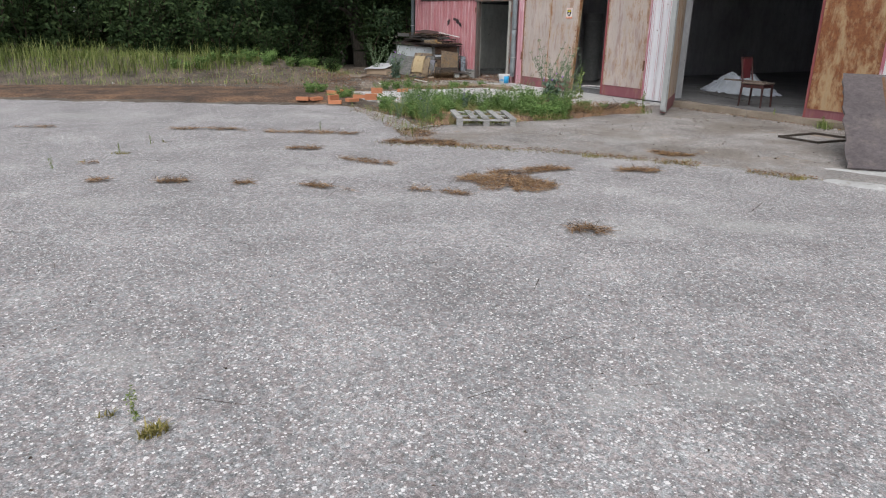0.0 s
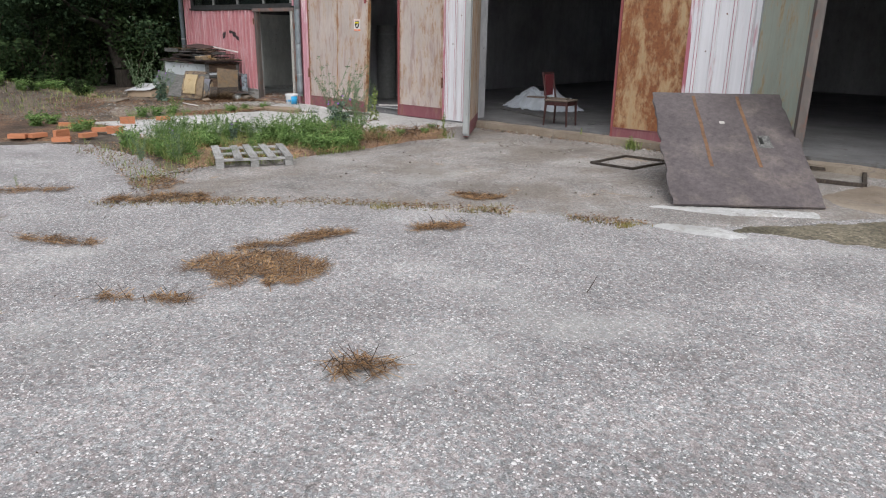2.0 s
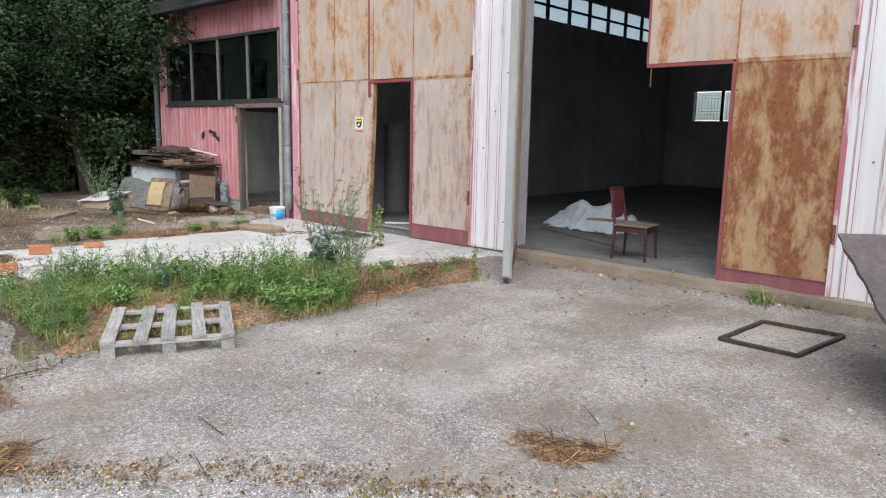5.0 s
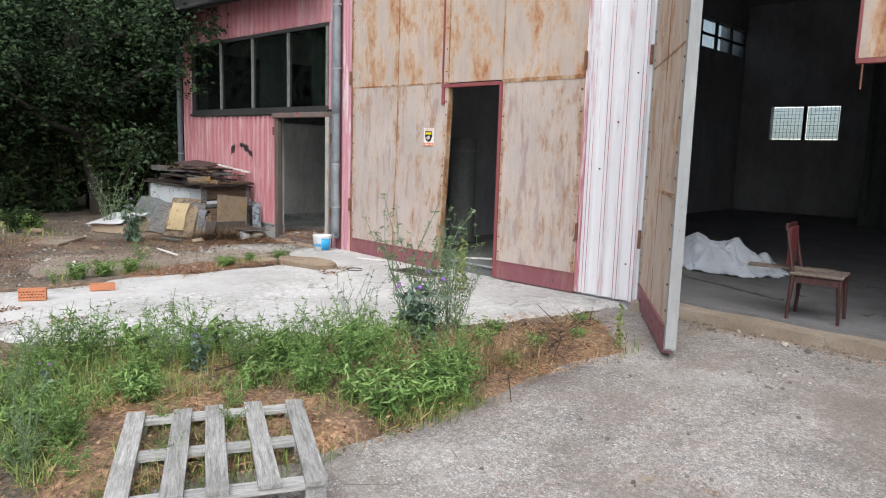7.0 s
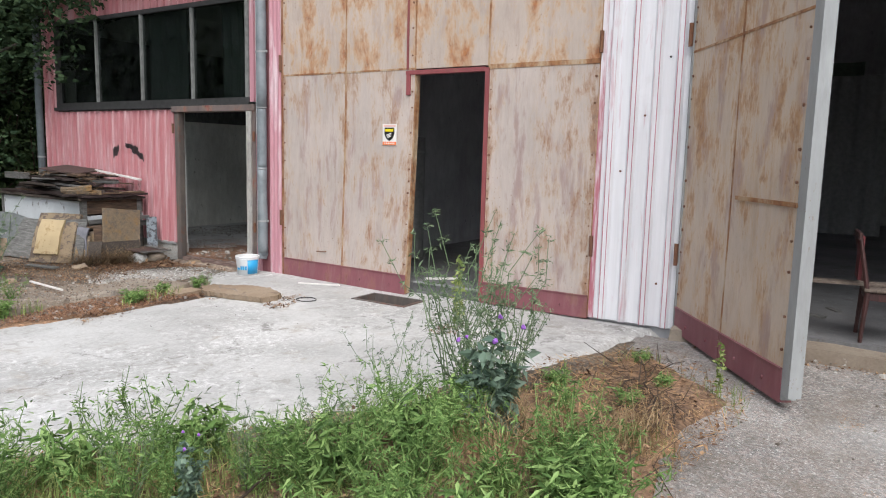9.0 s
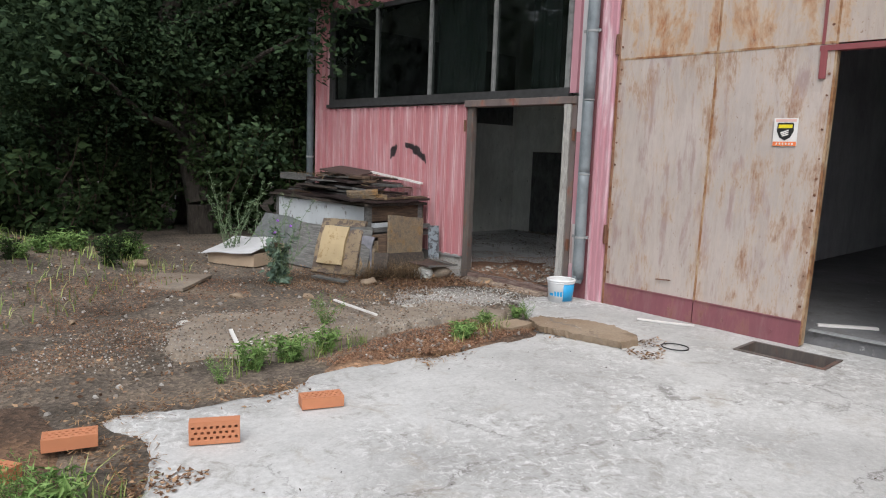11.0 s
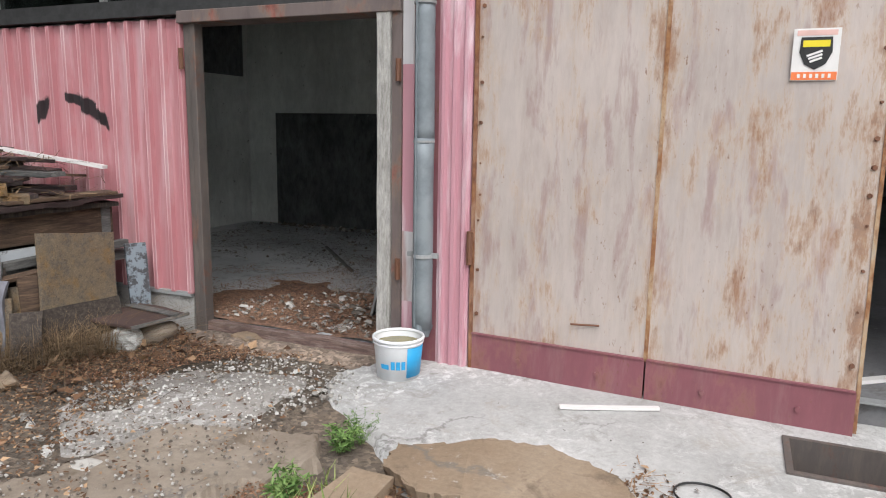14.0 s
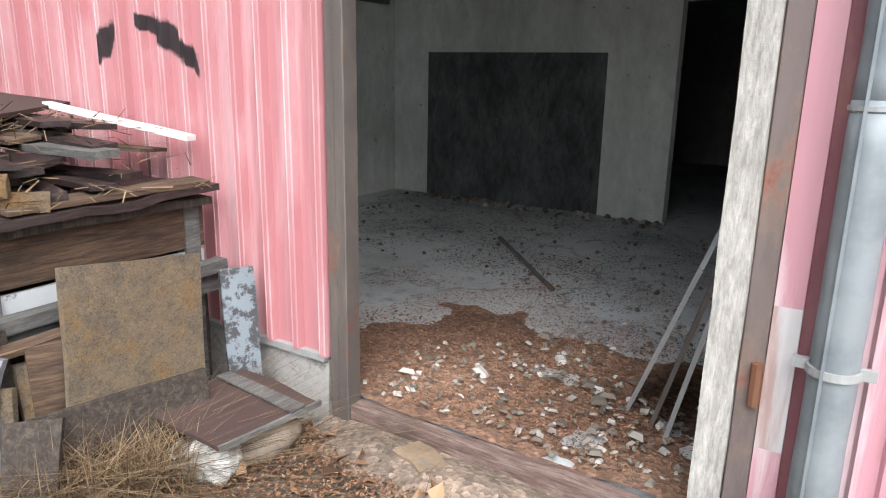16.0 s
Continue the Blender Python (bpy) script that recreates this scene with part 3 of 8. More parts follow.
def box(lo, hi, bm=None, m=None):
    """A box between two corners."""
    bm = bm or bmesh.new()
    c = [(a + b) / 2 for a, b in zip(lo, hi)]
    s = [abs(b - a) for a, b in zip(lo, hi)]
    mm = Matrix.Translation(c) @ Matrix.Diagonal((*s, 1))
    bmesh.ops.create_cube(bm, size=1, matrix=(m @ mm) if m is not None else mm)
    return bm


def rod(a, b, r, r2=None, bm=None, n=8):
    """A round bar from a to b."""
    bm = bm or bmesh.new()
    a, b = Vector(a), Vector(b)
    m = Matrix.Translation((a + b) / 2) @ (b - a).to_track_quat("Z", "Y").to_matrix().to_4x4()
    bmesh.ops.create_cone(bm, cap_ends=True, segments=n, radius1=r, radius2=r if r2 is None else r2, depth=(b - a).length, matrix=m)
    return bm


def warped(bm, amount, scale, seed=0, cuts=0):
    if cuts:
        bmesh.ops.subdivide_edges(bm, edges=list(bm.edges), cuts=cuts, use_grid_fill=True)
    for v in bm.verts:
        v.co += noise.noise_vector(v.co * scale + Vector((seed, seed * 2, 0))) * amount
    return bm


def mesh_np(name, verts, faces, material, parent=None, label="", smooth=False):
    """A mesh from numpy arrays; all faces have the same number of corners."""
    me = bpy.data.meshes.new(name)
    n, k = faces.shape
    me.vertices.add(len(verts))
    me.vertices.foreach_set("co", np.ascontiguousarray(verts, np.float32).ravel())
    me.loops.add(n * k)
    me.loops.foreach_set("vertex_index", np.ascontiguousarray(faces, np.int32).ravel())
    me.polygons.add(n)
    me.polygons.foreach_set("loop_start", np.arange(0, n * k, k, dtype=np.int32))
    me.update(calc_edges=True)
    me.validate()
    if smooth:
        me.shade_smooth()
    else:
        me.shade_flat()
    return link_mesh(name, me, material, parent, label)


def step01(v):
    v = np.clip(v, 0, 1)
    return v * v * (3 - 2 * v)


def lattice(x, y, seed):
    h = np.sin(x * 127.1 + y * 311.7 + seed * 74.7) * 43758.5453
    return h - np.floor(h)


def vnoise(x, y, scale, seed=0, octaves=3):
    """Value noise from -1 to 1."""
    total, amp, norm = 0, 1.0, 0
    for o in range(octaves):
        px, py = np.asarray(x) * scale, np.asarray(y) * scale
        ix, iy = np.floor(px), np.floor(py)
        fx, fy = step01(px - ix), step01(py - iy)
        a, b = lattice(ix, iy, seed + o), lattice(ix + 1, iy, seed + o)
        c, d = lattice(ix, iy + 1, seed + o), lattice(ix + 1, iy + 1, seed + o)
        total = total + amp * ((a * (1 - fx) + b * fx) * (1 - fy) + (c * (1 - fx) + d * fx) * fy)
        norm, amp, scale = norm + amp, amp * 0.5, scale * 2.1
    return total / norm * 2 - 1


def gz(x, y):
    """The height of the yard, which falls a little towards the buildings."""
    return -0.10 * step01((0.55 * np.asarray(x) + 0.83 * np.asarray(y) - 4) / 5.0)


def poly_sd(x, y, pts):
    """Distance to a polygon's edge, positive inside."""
    best = np.full(np.shape(x), 1e9)
    inside = np.zeros(np.shape(x), bool)
    for (ax, ay), (bx, by) in zip(pts, pts[1:] + pts[:1]):
        dx, dy = bx - ax, by - ay
        t = np.clip(((x - ax) * dx + (y - ay) * dy) / (dx * dx + dy * dy), 0, 1)
        best = np.minimum(best, np.hypot(x - ax - t * dx, y - ay - t * dy))
        if ay != by:
            inside ^= ((ay > y) != (by > y)) & (x < (bx - ax) * (y - ay) / (by - ay) + ax)
    return np.where(inside, best, -best)


PIT = (11.55, 11.90, 12.50, 13.15)


def sheet(name, xs, ys, height, material, keep=None, label="", category="ground", kind="structure", smooth=True):
    """A height field over the lines xs and ys; keep() tells which cells stay."""
    X, Y = np.meshgrid(xs, ys, indexing="ij")
    V = np.stack([X, Y, height(X, Y)], -1).reshape(-1, 3)
    nx, ny = len(xs), len(ys)
    i = (np.arange(nx - 1)[:, None] * ny + np.arange(ny - 1)[None, :]).ravel()
    F = np.stack([i, i + ny, i + ny + 1, i + 1], 1)
    cx, cy = V[F, 0].mean(1), V[F, 1].mean(1)
    ok = ~((cx > PIT[0]) & (cx < PIT[1]) & (cy > PIT[2]) & (cy < PIT[3]))
    if keep is not None:
        ok &= keep(cx, cy)
    F = F[ok]
    used = np.unique(F)
    back = np.zeros(len(V), int)
    back[used] = np.arange(len(used))
    ob = mesh_np(name, V[used], back[F], material, smooth=smooth)
    return tagged(ob, label, category, "", kind)


def patch(name, pts, res, top, material, label, drop=0.07, edge=0.12, rag=0.12, seed=1, bumps=0.0, category="ground", kind="structure", smooth=True, from_x=-1e9):
    """A layer laid on the ground, whose ragged rim dips under what lies about it."""
    xs0, ys0 = [p[0] for p in pts], [p[1] for p in pts]
    xs, ys = np.arange(min(xs0) - 0.3, max(xs0) + 0.35, res), np.arange(min(ys0) - 0.3, max(ys0) + 0.35, res)
    xs, ys = np.round(xs / res) * res, np.round(ys / res) * res

    def sd(x, y):
        return poly_sd(x, y, pts) + rag * vnoise(x, y, 1.4, seed, 4)

    def height(x, y):
        return gz(x, y) + top + bumps * vnoise(x, y, 3.0, seed + 9, 4) - drop * (1 - step01(sd(x, y) / edge))

    return sheet(name, xs, ys, height, material, lambda x, y: (sd(x, y) > -0.06) & (x > from_x), label, category, kind, smooth)


def spin(n, rng, tilt=1.0):
    """n random turns as matrices; tilt 0 keeps them flat."""
    a, b, c = rng.uniform(0, 2 * np.pi, n), rng.normal(0, tilt, n), rng.normal(0, tilt, n)
    ca, sa, cb, sb, cc, sc = np.cos(a), np.sin(a), np.cos(b), np.sin(b), np.cos(c), np.sin(c)
    z, o = np.zeros(n), np.ones(n)
    rz = np.stack([np.stack([ca, -sa, z], -1), np.stack([sa, ca, z], -1), np.stack([z, z, o], -1)], 1)
    rx = np.stack([np.stack([o, z, z], -1), np.stack([z, cb, -sb], -1), np.stack([z, sb, cb], -1)], 1)
    ry = np.stack([np.stack([cc, z, sc], -1), np.stack([z, o, z], -1), np.stack([-sc, z, cc], -1)], 1)
    return rz @ rx @ ry


LEAF_V = np.array([(0, 0, 0), (0.3, 0.28, 0.05), (1, 0, 0.0), (0.3, -0.28, 0.05), ], float)
NEEDLE_V = np.array([(0, 0.03, 0), (1, 0.02, 0.05), (1, -0.02, 0.05), (0, -0.03, 0)], float)
CHIP_V = np.array([(-0.5, -0.4, 0), (0.5, -0.35, 0), (0.4, 0.4, 0), (-0.45, 0.35, 0), (-0.3, -0.25, 0.5), (0.3, -0.2, 0.55), (0.25, 0.25, 0.45), (-0.25, 0.2, 0.5)], float)
CHIP_F = np.array([(3, 2, 1, 0), (4, 5, 6, 7), (0, 1, 5, 4), (1, 2, 6, 5), (2, 3, 7, 6), (3, 0, 4, 7)])


def scatter(base_v, base_f, at, size, turn):
    """Copies of a small shape at the places given, as vertex and face arrays."""
    n, k = len(at), len(base_v)
    V = np.einsum("nij,kj->nki", turn, base_v) * np.reshape(size, (n, 1, 1)) + at[:, None, :]
    F = base_f[None] + (np.arange(n) * k)[:, None, None]
    return V.reshape(-1, 3), F.reshape(-1, base_f.shape[1])


QUAD = np.array([(0, 1, 2, 3)])


def joined(*pairs):
    vs, fs, base = [], [], 0
    for v, f in pairs:
        vs.append(v)
        fs.append(f + base)
        base += len(v)
    return np.concatenate(vs), np.concatenate(fs)


def blades(rng, xy, height, width, lean=0.35, ground=None):
    """Tapered, bent blades of grass at the places xy."""
    n = len(xy)
    h = height * rng.uniform(0.5, 1.15, n)
    a = rng.uniform(0, 2 * np.pi, n)
    out = np.stack([np.cos(a), np.sin(a)], 1)
    side = np.stack([-out[:, 1], out[:, 0]], 1) * (width * rng.uniform(0.6, 1.3, n))[:, None]
    bend = np.abs(rng.normal(0, lean, n)) * h
    z0 = gz(xy[:, 0], xy[:, 1]) - 0.02 if ground is None else ground
    rows = []
    for f, w in ((0, 1.0), (0.55, 0.8), (1.0, 0.12)):
        c = xy + out * (bend * f * f)[:, None]
        zz = z0 + h * (f - 0.18 * f * f * np.minimum(1, bend / h))
        rows.append(np.column_stack([c - side * w, zz]))
        rows.append(np.column_stack([c + side * w, zz]))
    V = np.stack(rows, 1).reshape(-1, 3)
    i = np.arange(n)[:, None] * 6
    F = np.concatenate([i + np.array([[0, 1, 3, 2]]), i + np.array([[2, 3, 5, 4]])])
    return V, F


def in_poly(rng, pts, n, power=1.0):
    """n places inside a polygon."""
    xs, ys = [p[0] for p in pts], [p[1] for p in pts]
    got = np.zeros((0, 2))
    while len(got) < n:
        c = np.column_stack([rng.uniform(min(xs), max(xs), n * 2), rng.uniform(min(ys), max(ys), n * 2)])
        d = poly_sd(c[:, 0], c[:, 1], pts) + 0.2 * vnoise(c[:, 0], c[:, 1], 2.0, 5)
        got = np.concatenate([got, c[d > 0]])
    return got[:n]


# ---- ground ----
F = 12.22  # the plane of the fronts
G1L, HATL, HATR, G1R = 14.90, 12.86, 11.93, 10.72
P1L, P1R = 10.68, 9.87
G2L, G2M, G2H, G2R = 9.85, 7.99, 6.95, 5.83
P2L, P2R = 5.81, 4.81
G3L, G3R = 4.79, 0.7
GATE_TOP, WALL_TOP = 4.35, 5.9
HALL_BACK, HALL_SIDE, HALL_IN = 26.5, 15.20, 14.42
ANNEX_END, ANNEX_BACK = 20.45, 16.85

fine_x = np.concatenate([[-400, -200, -100, -50, -30], np.arange(-20, 4.9, 0.5), np.arange(5, 12.501, 0.05), np.arange(13, 30, 1.0), [40, 80, 160, 400]])
fine_y = np.concatenate([[-400, -200, -100, -50, -25], np.arange(-12, 7.9, 0.5), np.arange(8, 19.001, 0.05), np.arange(19.5, 45, 0.5), [50, 60, 90, 160, 400]])


def soil_height(x, y):
    near = poly_sd(x, y, [(8.2, 15.4), (12.4, 15.2), (12.4, 24), (4, 24), (3, 17.5), (6.5, 15.4)])
    bank = 0.45 * step01((y - 0.35 * (6 - x) - 17.5) / 3.5) * step01((9.5 - x) / 2.5)
    inside = step01((x - 12.0) / 0.2)
    dip = 0.004 * step01((x - 11.75) / 0.3) * step01((y - 15.3) / 0.25) * step01((17.1 - y) / 0.25)
    return gz(x, y) - dip - 0.03 + 0.025 * vnoise(x, y, 1.2, 3, 4) + 0.035 * step01(near / 0.6) + bank * (1 - inside) - 0.35 * inside


sheet("ground", fine_x, fine_y, soil_height, SOIL, None, "bare brown soil with leaf litter and small stones")
patch("asphalt_yard", [(-40, -30), (40, -30), (40, 0.0), (11.9, 1.0), (10.4, 2.6), (8.7, 3.9), (8.2, 5.2), (6.9, 7.6), (6.1, 8.8), (6.1, 9.4), (6.2, 10.4), (6.3, 12.4),
                       (5.0, 13.3), (0.3, 16.2), (-6, 19.5), (-40, 30)], 0.2, -0.012, ASPHALT, "worn grey asphalt yard with pale stone chips", 0.08, 0.25, 0.2, 4, 0.004, "asphalt")
patch("asphalt_apron", [(4.6, 8.3), (6.0, 6.85), (7.2, 4.9), (7.8, 3.5), (9.8, 2.2), (12.1, 0.8), (12.1, 9.8), (11.9, 10.1), (10.8, 9.5), (9.3, 9.5), (8.2, 9.4), (7.2, 9.5), (6.1, 9.6), (5.4, 9.4)],
      0.1, 0.0, APRON, "patched old asphalt apron before the gates", 0.03, 0.2, 0.12, 8, 0.005, "asphalt")
patch("concrete_slab", [(6.75, 13.2), (7.1, 14.8), (8.4, 14.7), (9.2, 14.62), (9.8, 14.55), (10.2, 14.5), (10.6, 14.6), (11.0, 14.9), (11.35, 15.3), (11.8, 15.6), (12.6, 15.5), (12.6, 9.75), (11.2, 10.15), (10.2, 10.5), (9.2, 10.9), (8.2, 11.5), (7.0, 12.2)],
      0.05, 0.006, CONCRETE, "pale cracked concrete slab before the gate", 0.09, 0.1, 0.24, 12, 0.004, "concrete slab")
patch("broken_slab", [(8.0, 15.7), (8.5, 15.25), (9.0, 15.22), (9.6, 15.3), (10.3, 15.2), (10.75, 14.85), (11.2, 15.1), (10.8, 15.9), (9.8, 16.2), (8.6, 16.6), (8.0, 16.3)],
      0.025, 0.035, OLD_SLAB, "old broken concrete slab covered in grit", 0.09, 0.03, 0.26, 15, 0.012, "concrete slab", "structure", False)
patch("mortar_patch", [(7.55, 4.05), (7.75, 4.0), (7.95, 3.5), (7.85, 3.15), (7.6, 3.3)], 0.04, 0.012, CONCRETE, "pale poured mortar patch on the asphalt", 0.03, 0.06, 0.05, 17, 0.003, "mortar patch")
patch("mortar_patch", [(8.25, 4.45), (8.45, 4.35), (8.95, 3.6), (9.3, 3.0), (9.0, 2.9), (8.5, 3.6)], 0.04, 0.012, CONCRETE, "pale poured mortar strip under the leaning plate", 0.03, 0.06, 0.05, 18, 0.003, "mortar patch")
patch("mortar_patch", [(10.2, 3.3), (11.4, 3.0), (11.2, 2.2), (9.6, 2.4), (9.7, 2.9)], 0.05, 0.012, OLD_SLAB, "worn concrete strip before the open gate", 0.03, 0.06, 0.06, 19, 0.003, "mortar patch")
patch("damp_moss", [(7.95, 3.35), (8.4, 3.35), (9.3, 2.4), (9.6, 1.2), (8.9, 1.0), (8.3, 2.2)], 0.05, 0.008, MOSSY_DIRT, "dark damp moss film on the asphalt", 0.02, 0.25, 0.3, 97, 0.004, "moss")
patch("soil_mound", [(6.1, 9.5), (6.4, 10.6), (6.5, 12.3), (7.4, 11.9), (8.6, 11.1), (9.6, 10.6), (10.6, 10.25), (11.5, 10.0), (11.2, 9.5), (10.5, 8.95), (9.3, 9.1), (8.2, 8.95), (7.2, 9.05)],
      0.06, 0.05, ORANGE_SOIL, "mound of orange soil overgrown with weeds", 0.1, 0.35, 0.15, 21, 0.03, "soil")
patch("soil_strip", [(8.9, 15.1), (10.3, 15.12), (10.7, 14.7), (10.5, 14.45), (9.4, 14.5), (8.3, 14.6)], 0.05, 0.0, ORANGE_SOIL, "orange grit in the gap of the broken slab", 0.03, 0.1, 0.12, 23, 0.012, "soil")
patch("litter_strip", [(0.3, 16.3), (5.0, 13.5), (6.3, 12.6), (6.8, 13.6), (7.0, 15.3), (4.8, 17.2), (0, 19.2), (-8, 23), (-8, 20.5)], 0.12, 0.02, LITTER, "brown leaf litter along the yard's edge", 0.08, 0.3, 0.2, 25, 0.02, "leaf litter")
patch("rubble_bed", [(10.6, 15.6), (11.5, 15.5), (11.75, 15.7), (11.7, 16.5), (11.3, 16.7), (10.6, 16.7), (10.2, 16.1)], 0.05, 0.012, GRIT_BED, "grey grit and crushed mortar by the doorway", 0.06, 0.2, 0.15, 27, 0.012, "grit")

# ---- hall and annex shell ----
tagged(part("floor_hall", box((12.27, -8, -0.5), (HALL_BACK, HALL_SIDE, 0.03)), FLOOR_GREY), "dusty concrete hall floor, toned down for the dim hall", "floor", "", "structure")
tagged(part("floor_room", box((12.30, HALL_SIDE + 0.1, -0.5), (22.0, ANNEX_END - 0.1, -0.06)), ROOM_FLOOR), "grey concrete floor strewn with debris", "floor", "", "structure")
tagged(part("sill", warped(box((11.98, G2R - 0.6, -0.3), (12.3, G2L, 0.0)), 0.03, 4, 2, 10), OLD_SLAB), "chipped concrete gate sill", "sill", "", "structure")
tagged(part("sill", warped(box((12.0, G3R, -0.3), (12.3, P2R, -0.02)), 0.03, 4, 4, 10), OLD_SLAB), "chipped concrete gate sill", "sill", "", "structure")
tagged(part("wall_back", box((HALL_BACK, -8, -0.3), (HALL_BACK + 0.25, 11.75, WALL_TOP)), HALL_PLASTER), "dirty hall wall, toned down for the dim hall", "wall", "", "structure")
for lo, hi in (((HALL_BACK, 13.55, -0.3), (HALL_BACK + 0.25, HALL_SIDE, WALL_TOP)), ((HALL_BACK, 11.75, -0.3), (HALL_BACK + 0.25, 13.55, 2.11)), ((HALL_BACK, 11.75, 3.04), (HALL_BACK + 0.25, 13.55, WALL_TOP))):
    tagged(part("wall_back", box(lo, hi), HALL_PLASTER), "dirty hall wall round a window, toned down for the dim hall", "wall", "", "structure")
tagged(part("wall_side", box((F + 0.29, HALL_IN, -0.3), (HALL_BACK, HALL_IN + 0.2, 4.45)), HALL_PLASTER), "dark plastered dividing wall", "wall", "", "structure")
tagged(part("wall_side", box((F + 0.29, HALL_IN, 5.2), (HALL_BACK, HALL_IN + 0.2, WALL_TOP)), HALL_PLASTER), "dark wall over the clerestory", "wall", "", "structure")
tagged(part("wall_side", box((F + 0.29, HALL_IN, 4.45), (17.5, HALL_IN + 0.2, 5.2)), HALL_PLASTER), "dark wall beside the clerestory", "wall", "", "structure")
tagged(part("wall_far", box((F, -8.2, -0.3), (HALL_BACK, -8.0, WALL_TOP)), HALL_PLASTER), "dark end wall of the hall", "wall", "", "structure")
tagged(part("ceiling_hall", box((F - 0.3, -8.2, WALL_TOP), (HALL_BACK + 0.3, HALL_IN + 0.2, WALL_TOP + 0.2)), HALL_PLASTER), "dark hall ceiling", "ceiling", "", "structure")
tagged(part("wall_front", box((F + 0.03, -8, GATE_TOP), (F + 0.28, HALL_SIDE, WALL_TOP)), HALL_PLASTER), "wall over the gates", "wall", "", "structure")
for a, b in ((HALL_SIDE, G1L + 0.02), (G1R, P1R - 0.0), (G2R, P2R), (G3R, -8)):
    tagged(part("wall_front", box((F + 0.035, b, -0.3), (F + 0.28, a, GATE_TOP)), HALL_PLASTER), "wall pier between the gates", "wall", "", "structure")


def clad_sheet(y0, y1, z0, z1, x, material, parent, pitch=0.158, depth=0.036, rib=0.034, slope=0.005, phase=0.0, name="sheet"):
    """A trapezoidal steel sheet with upright ribs, its pans at x and its ribs towards the yard."""
    ys, xs = [y0], [x]
    k = math.floor((y0 - phase) / pitch)
    while phase + k * pitch < y1:
        c = phase + k * pitch
        for dy, dx in ((-rib / 2 - slope, 0), (-rib / 2, -depth), (rib / 2, -depth), (rib / 2 + slope, 0)):
            if y0 < c + dy < y1:
                ys.append(c + dy)
                xs.append(x + dx)
        k += 1
    ys.append(y1)
    xs.append(x)
    n = len(ys)
    lev = 7
    V = [(xx + 0.003 * noise.noise(Vector((yy * 1.5, z0 + (z1 - z0) * j / lev, 0))), yy, z0 + (z1 - z0) * j / lev) for j in range(lev + 1) for xx, yy in zip(xs, ys)]
    m = len(V)
    V += [(x + 0.02, yy, zz) for zz in (z0, z1) for yy in ys]
    Fc = [(j * n + i, j * n + i + 1, (j + 1) * n + i + 1, (j + 1) * n + i) for j in range(lev) for i in range(n - 1)]
    Fc += [(m + i, m + n + i, m + n + i + 1, m + i + 1) for i in range(n - 1)]
    Fc += [(i, m + i, m + i + 1, i + 1) for i in range(n - 1)] + [(lev * n + i, lev * n + i + 1, m + n + i + 1, m + n + i) for i in range(n - 1)]
    return mesh_np(name, np.array(V), np.array(Fc), material, parent)


wall_red = thing("wall_annex_front", "faded red corrugated steel annex wall", "wall", "", None, "structure")
for a, b in ((17.03, 18.25), (18.25, 19.36), (19.36, 20.47)):
    clad_sheet(a, b, 0.14, 2.06, F - 0.005, RED_CLAD, wall_red)
# thin pale strips paint the highlights of the rib edges, with some wear
for k in range(22):
    c = 0.158 * math.floor(17.03 / 0.158) + 0.158 * (k + 1)
    if 17.06 < c < 20.44:
        part("rib_edge", box((F - 0.0445, c - 0.017, 0.15), (F - 0.0405, c - 0.010, 2.05)), RED_EDGE, wall_red, "worn rib edge with its highlight in the pale colour")
        part("rib_edge", box((F - 0.0445, c + 0.013, 0.15), (F - 0.0405, c + 0.017, 2.05)), RED_EDGE, wall_red, "worn rib edge with its highlight in the pale colour")
for a, b in ((15.36, 17.1), (17.1, 18.8), (18.8, 20.47)):
    clad_sheet(a, b, 3.5, 4.15, F - 0.005, RED_CLAD, wall_red)
clad_sheet(20.05, 20.47, 2.06, 3.5, F - 0.005, RED_CLAD, wall_red)
clad_sheet(15.36, 15.5, 2.14, 3.5, F - 0.005, PINK_TRIM, wall_red, phase=0.08)
part("base_angle", box((F - 0.035, 17.06, 0.115), (F + 0.02, 20.47, 0.145)), GREY_STEEL, wall_red, "bent steel drip edge")
tagged(part("plinth", warped(box((F - 0.01, 17.06, -0.4), (F + 0.2, 20.47, 0.115)), 0.012, 4, 3, 8), PLINTH), "stained concrete plinth", "plinth", "", "structure")
tagged(part("wall_annex_inner", box((F + 0.1, 17.06, 0.115), (F + 0.18, ANNEX_END, 2.1)), PLASTER), "plastered inside of the annex wall", "wall", "", "structure")
tagged(part("wall_annex_inner", box((F + 0.03, 15.3, 3.5), (F + 0.18, ANNEX_END, 4.15)), PLASTER), "plastered wall over the windows", "wall", "", "structure")
for lo, hi in (((ANNEX_BACK, 16.95, -0.3), (ANNEX_BACK + 0.15, ANNEX_END, 4.1)), ((ANNEX_BACK, HALL_SIDE + 0.2, -0.3), (ANNEX_BACK + 0.15, 16.05, 4.1)), ((ANNEX_BACK, 16.05, 2.0), (ANNEX_BACK + 0.15, 16.95, 4.1))):
    tagged(part("wall_room_back", box(lo, hi), PLASTER), "dirty pale plaster with flaked spots", "wall", "", "structure")
tagged(part("wall_room_side", box((F + 0.18, 20.2, -0.3), (22, ANNEX_END, 4.1)), PLASTER), "dirty pale plastered side wall", "wall", "", "structure")
tagged(part("wall_room_side", box((F + 0.1, HALL_SIDE + 0.2, -0.3), (22, HALL_SIDE + 0.26, 4.1)), PLASTER), "dirty plastered dividing wall", "wall", "", "structure")
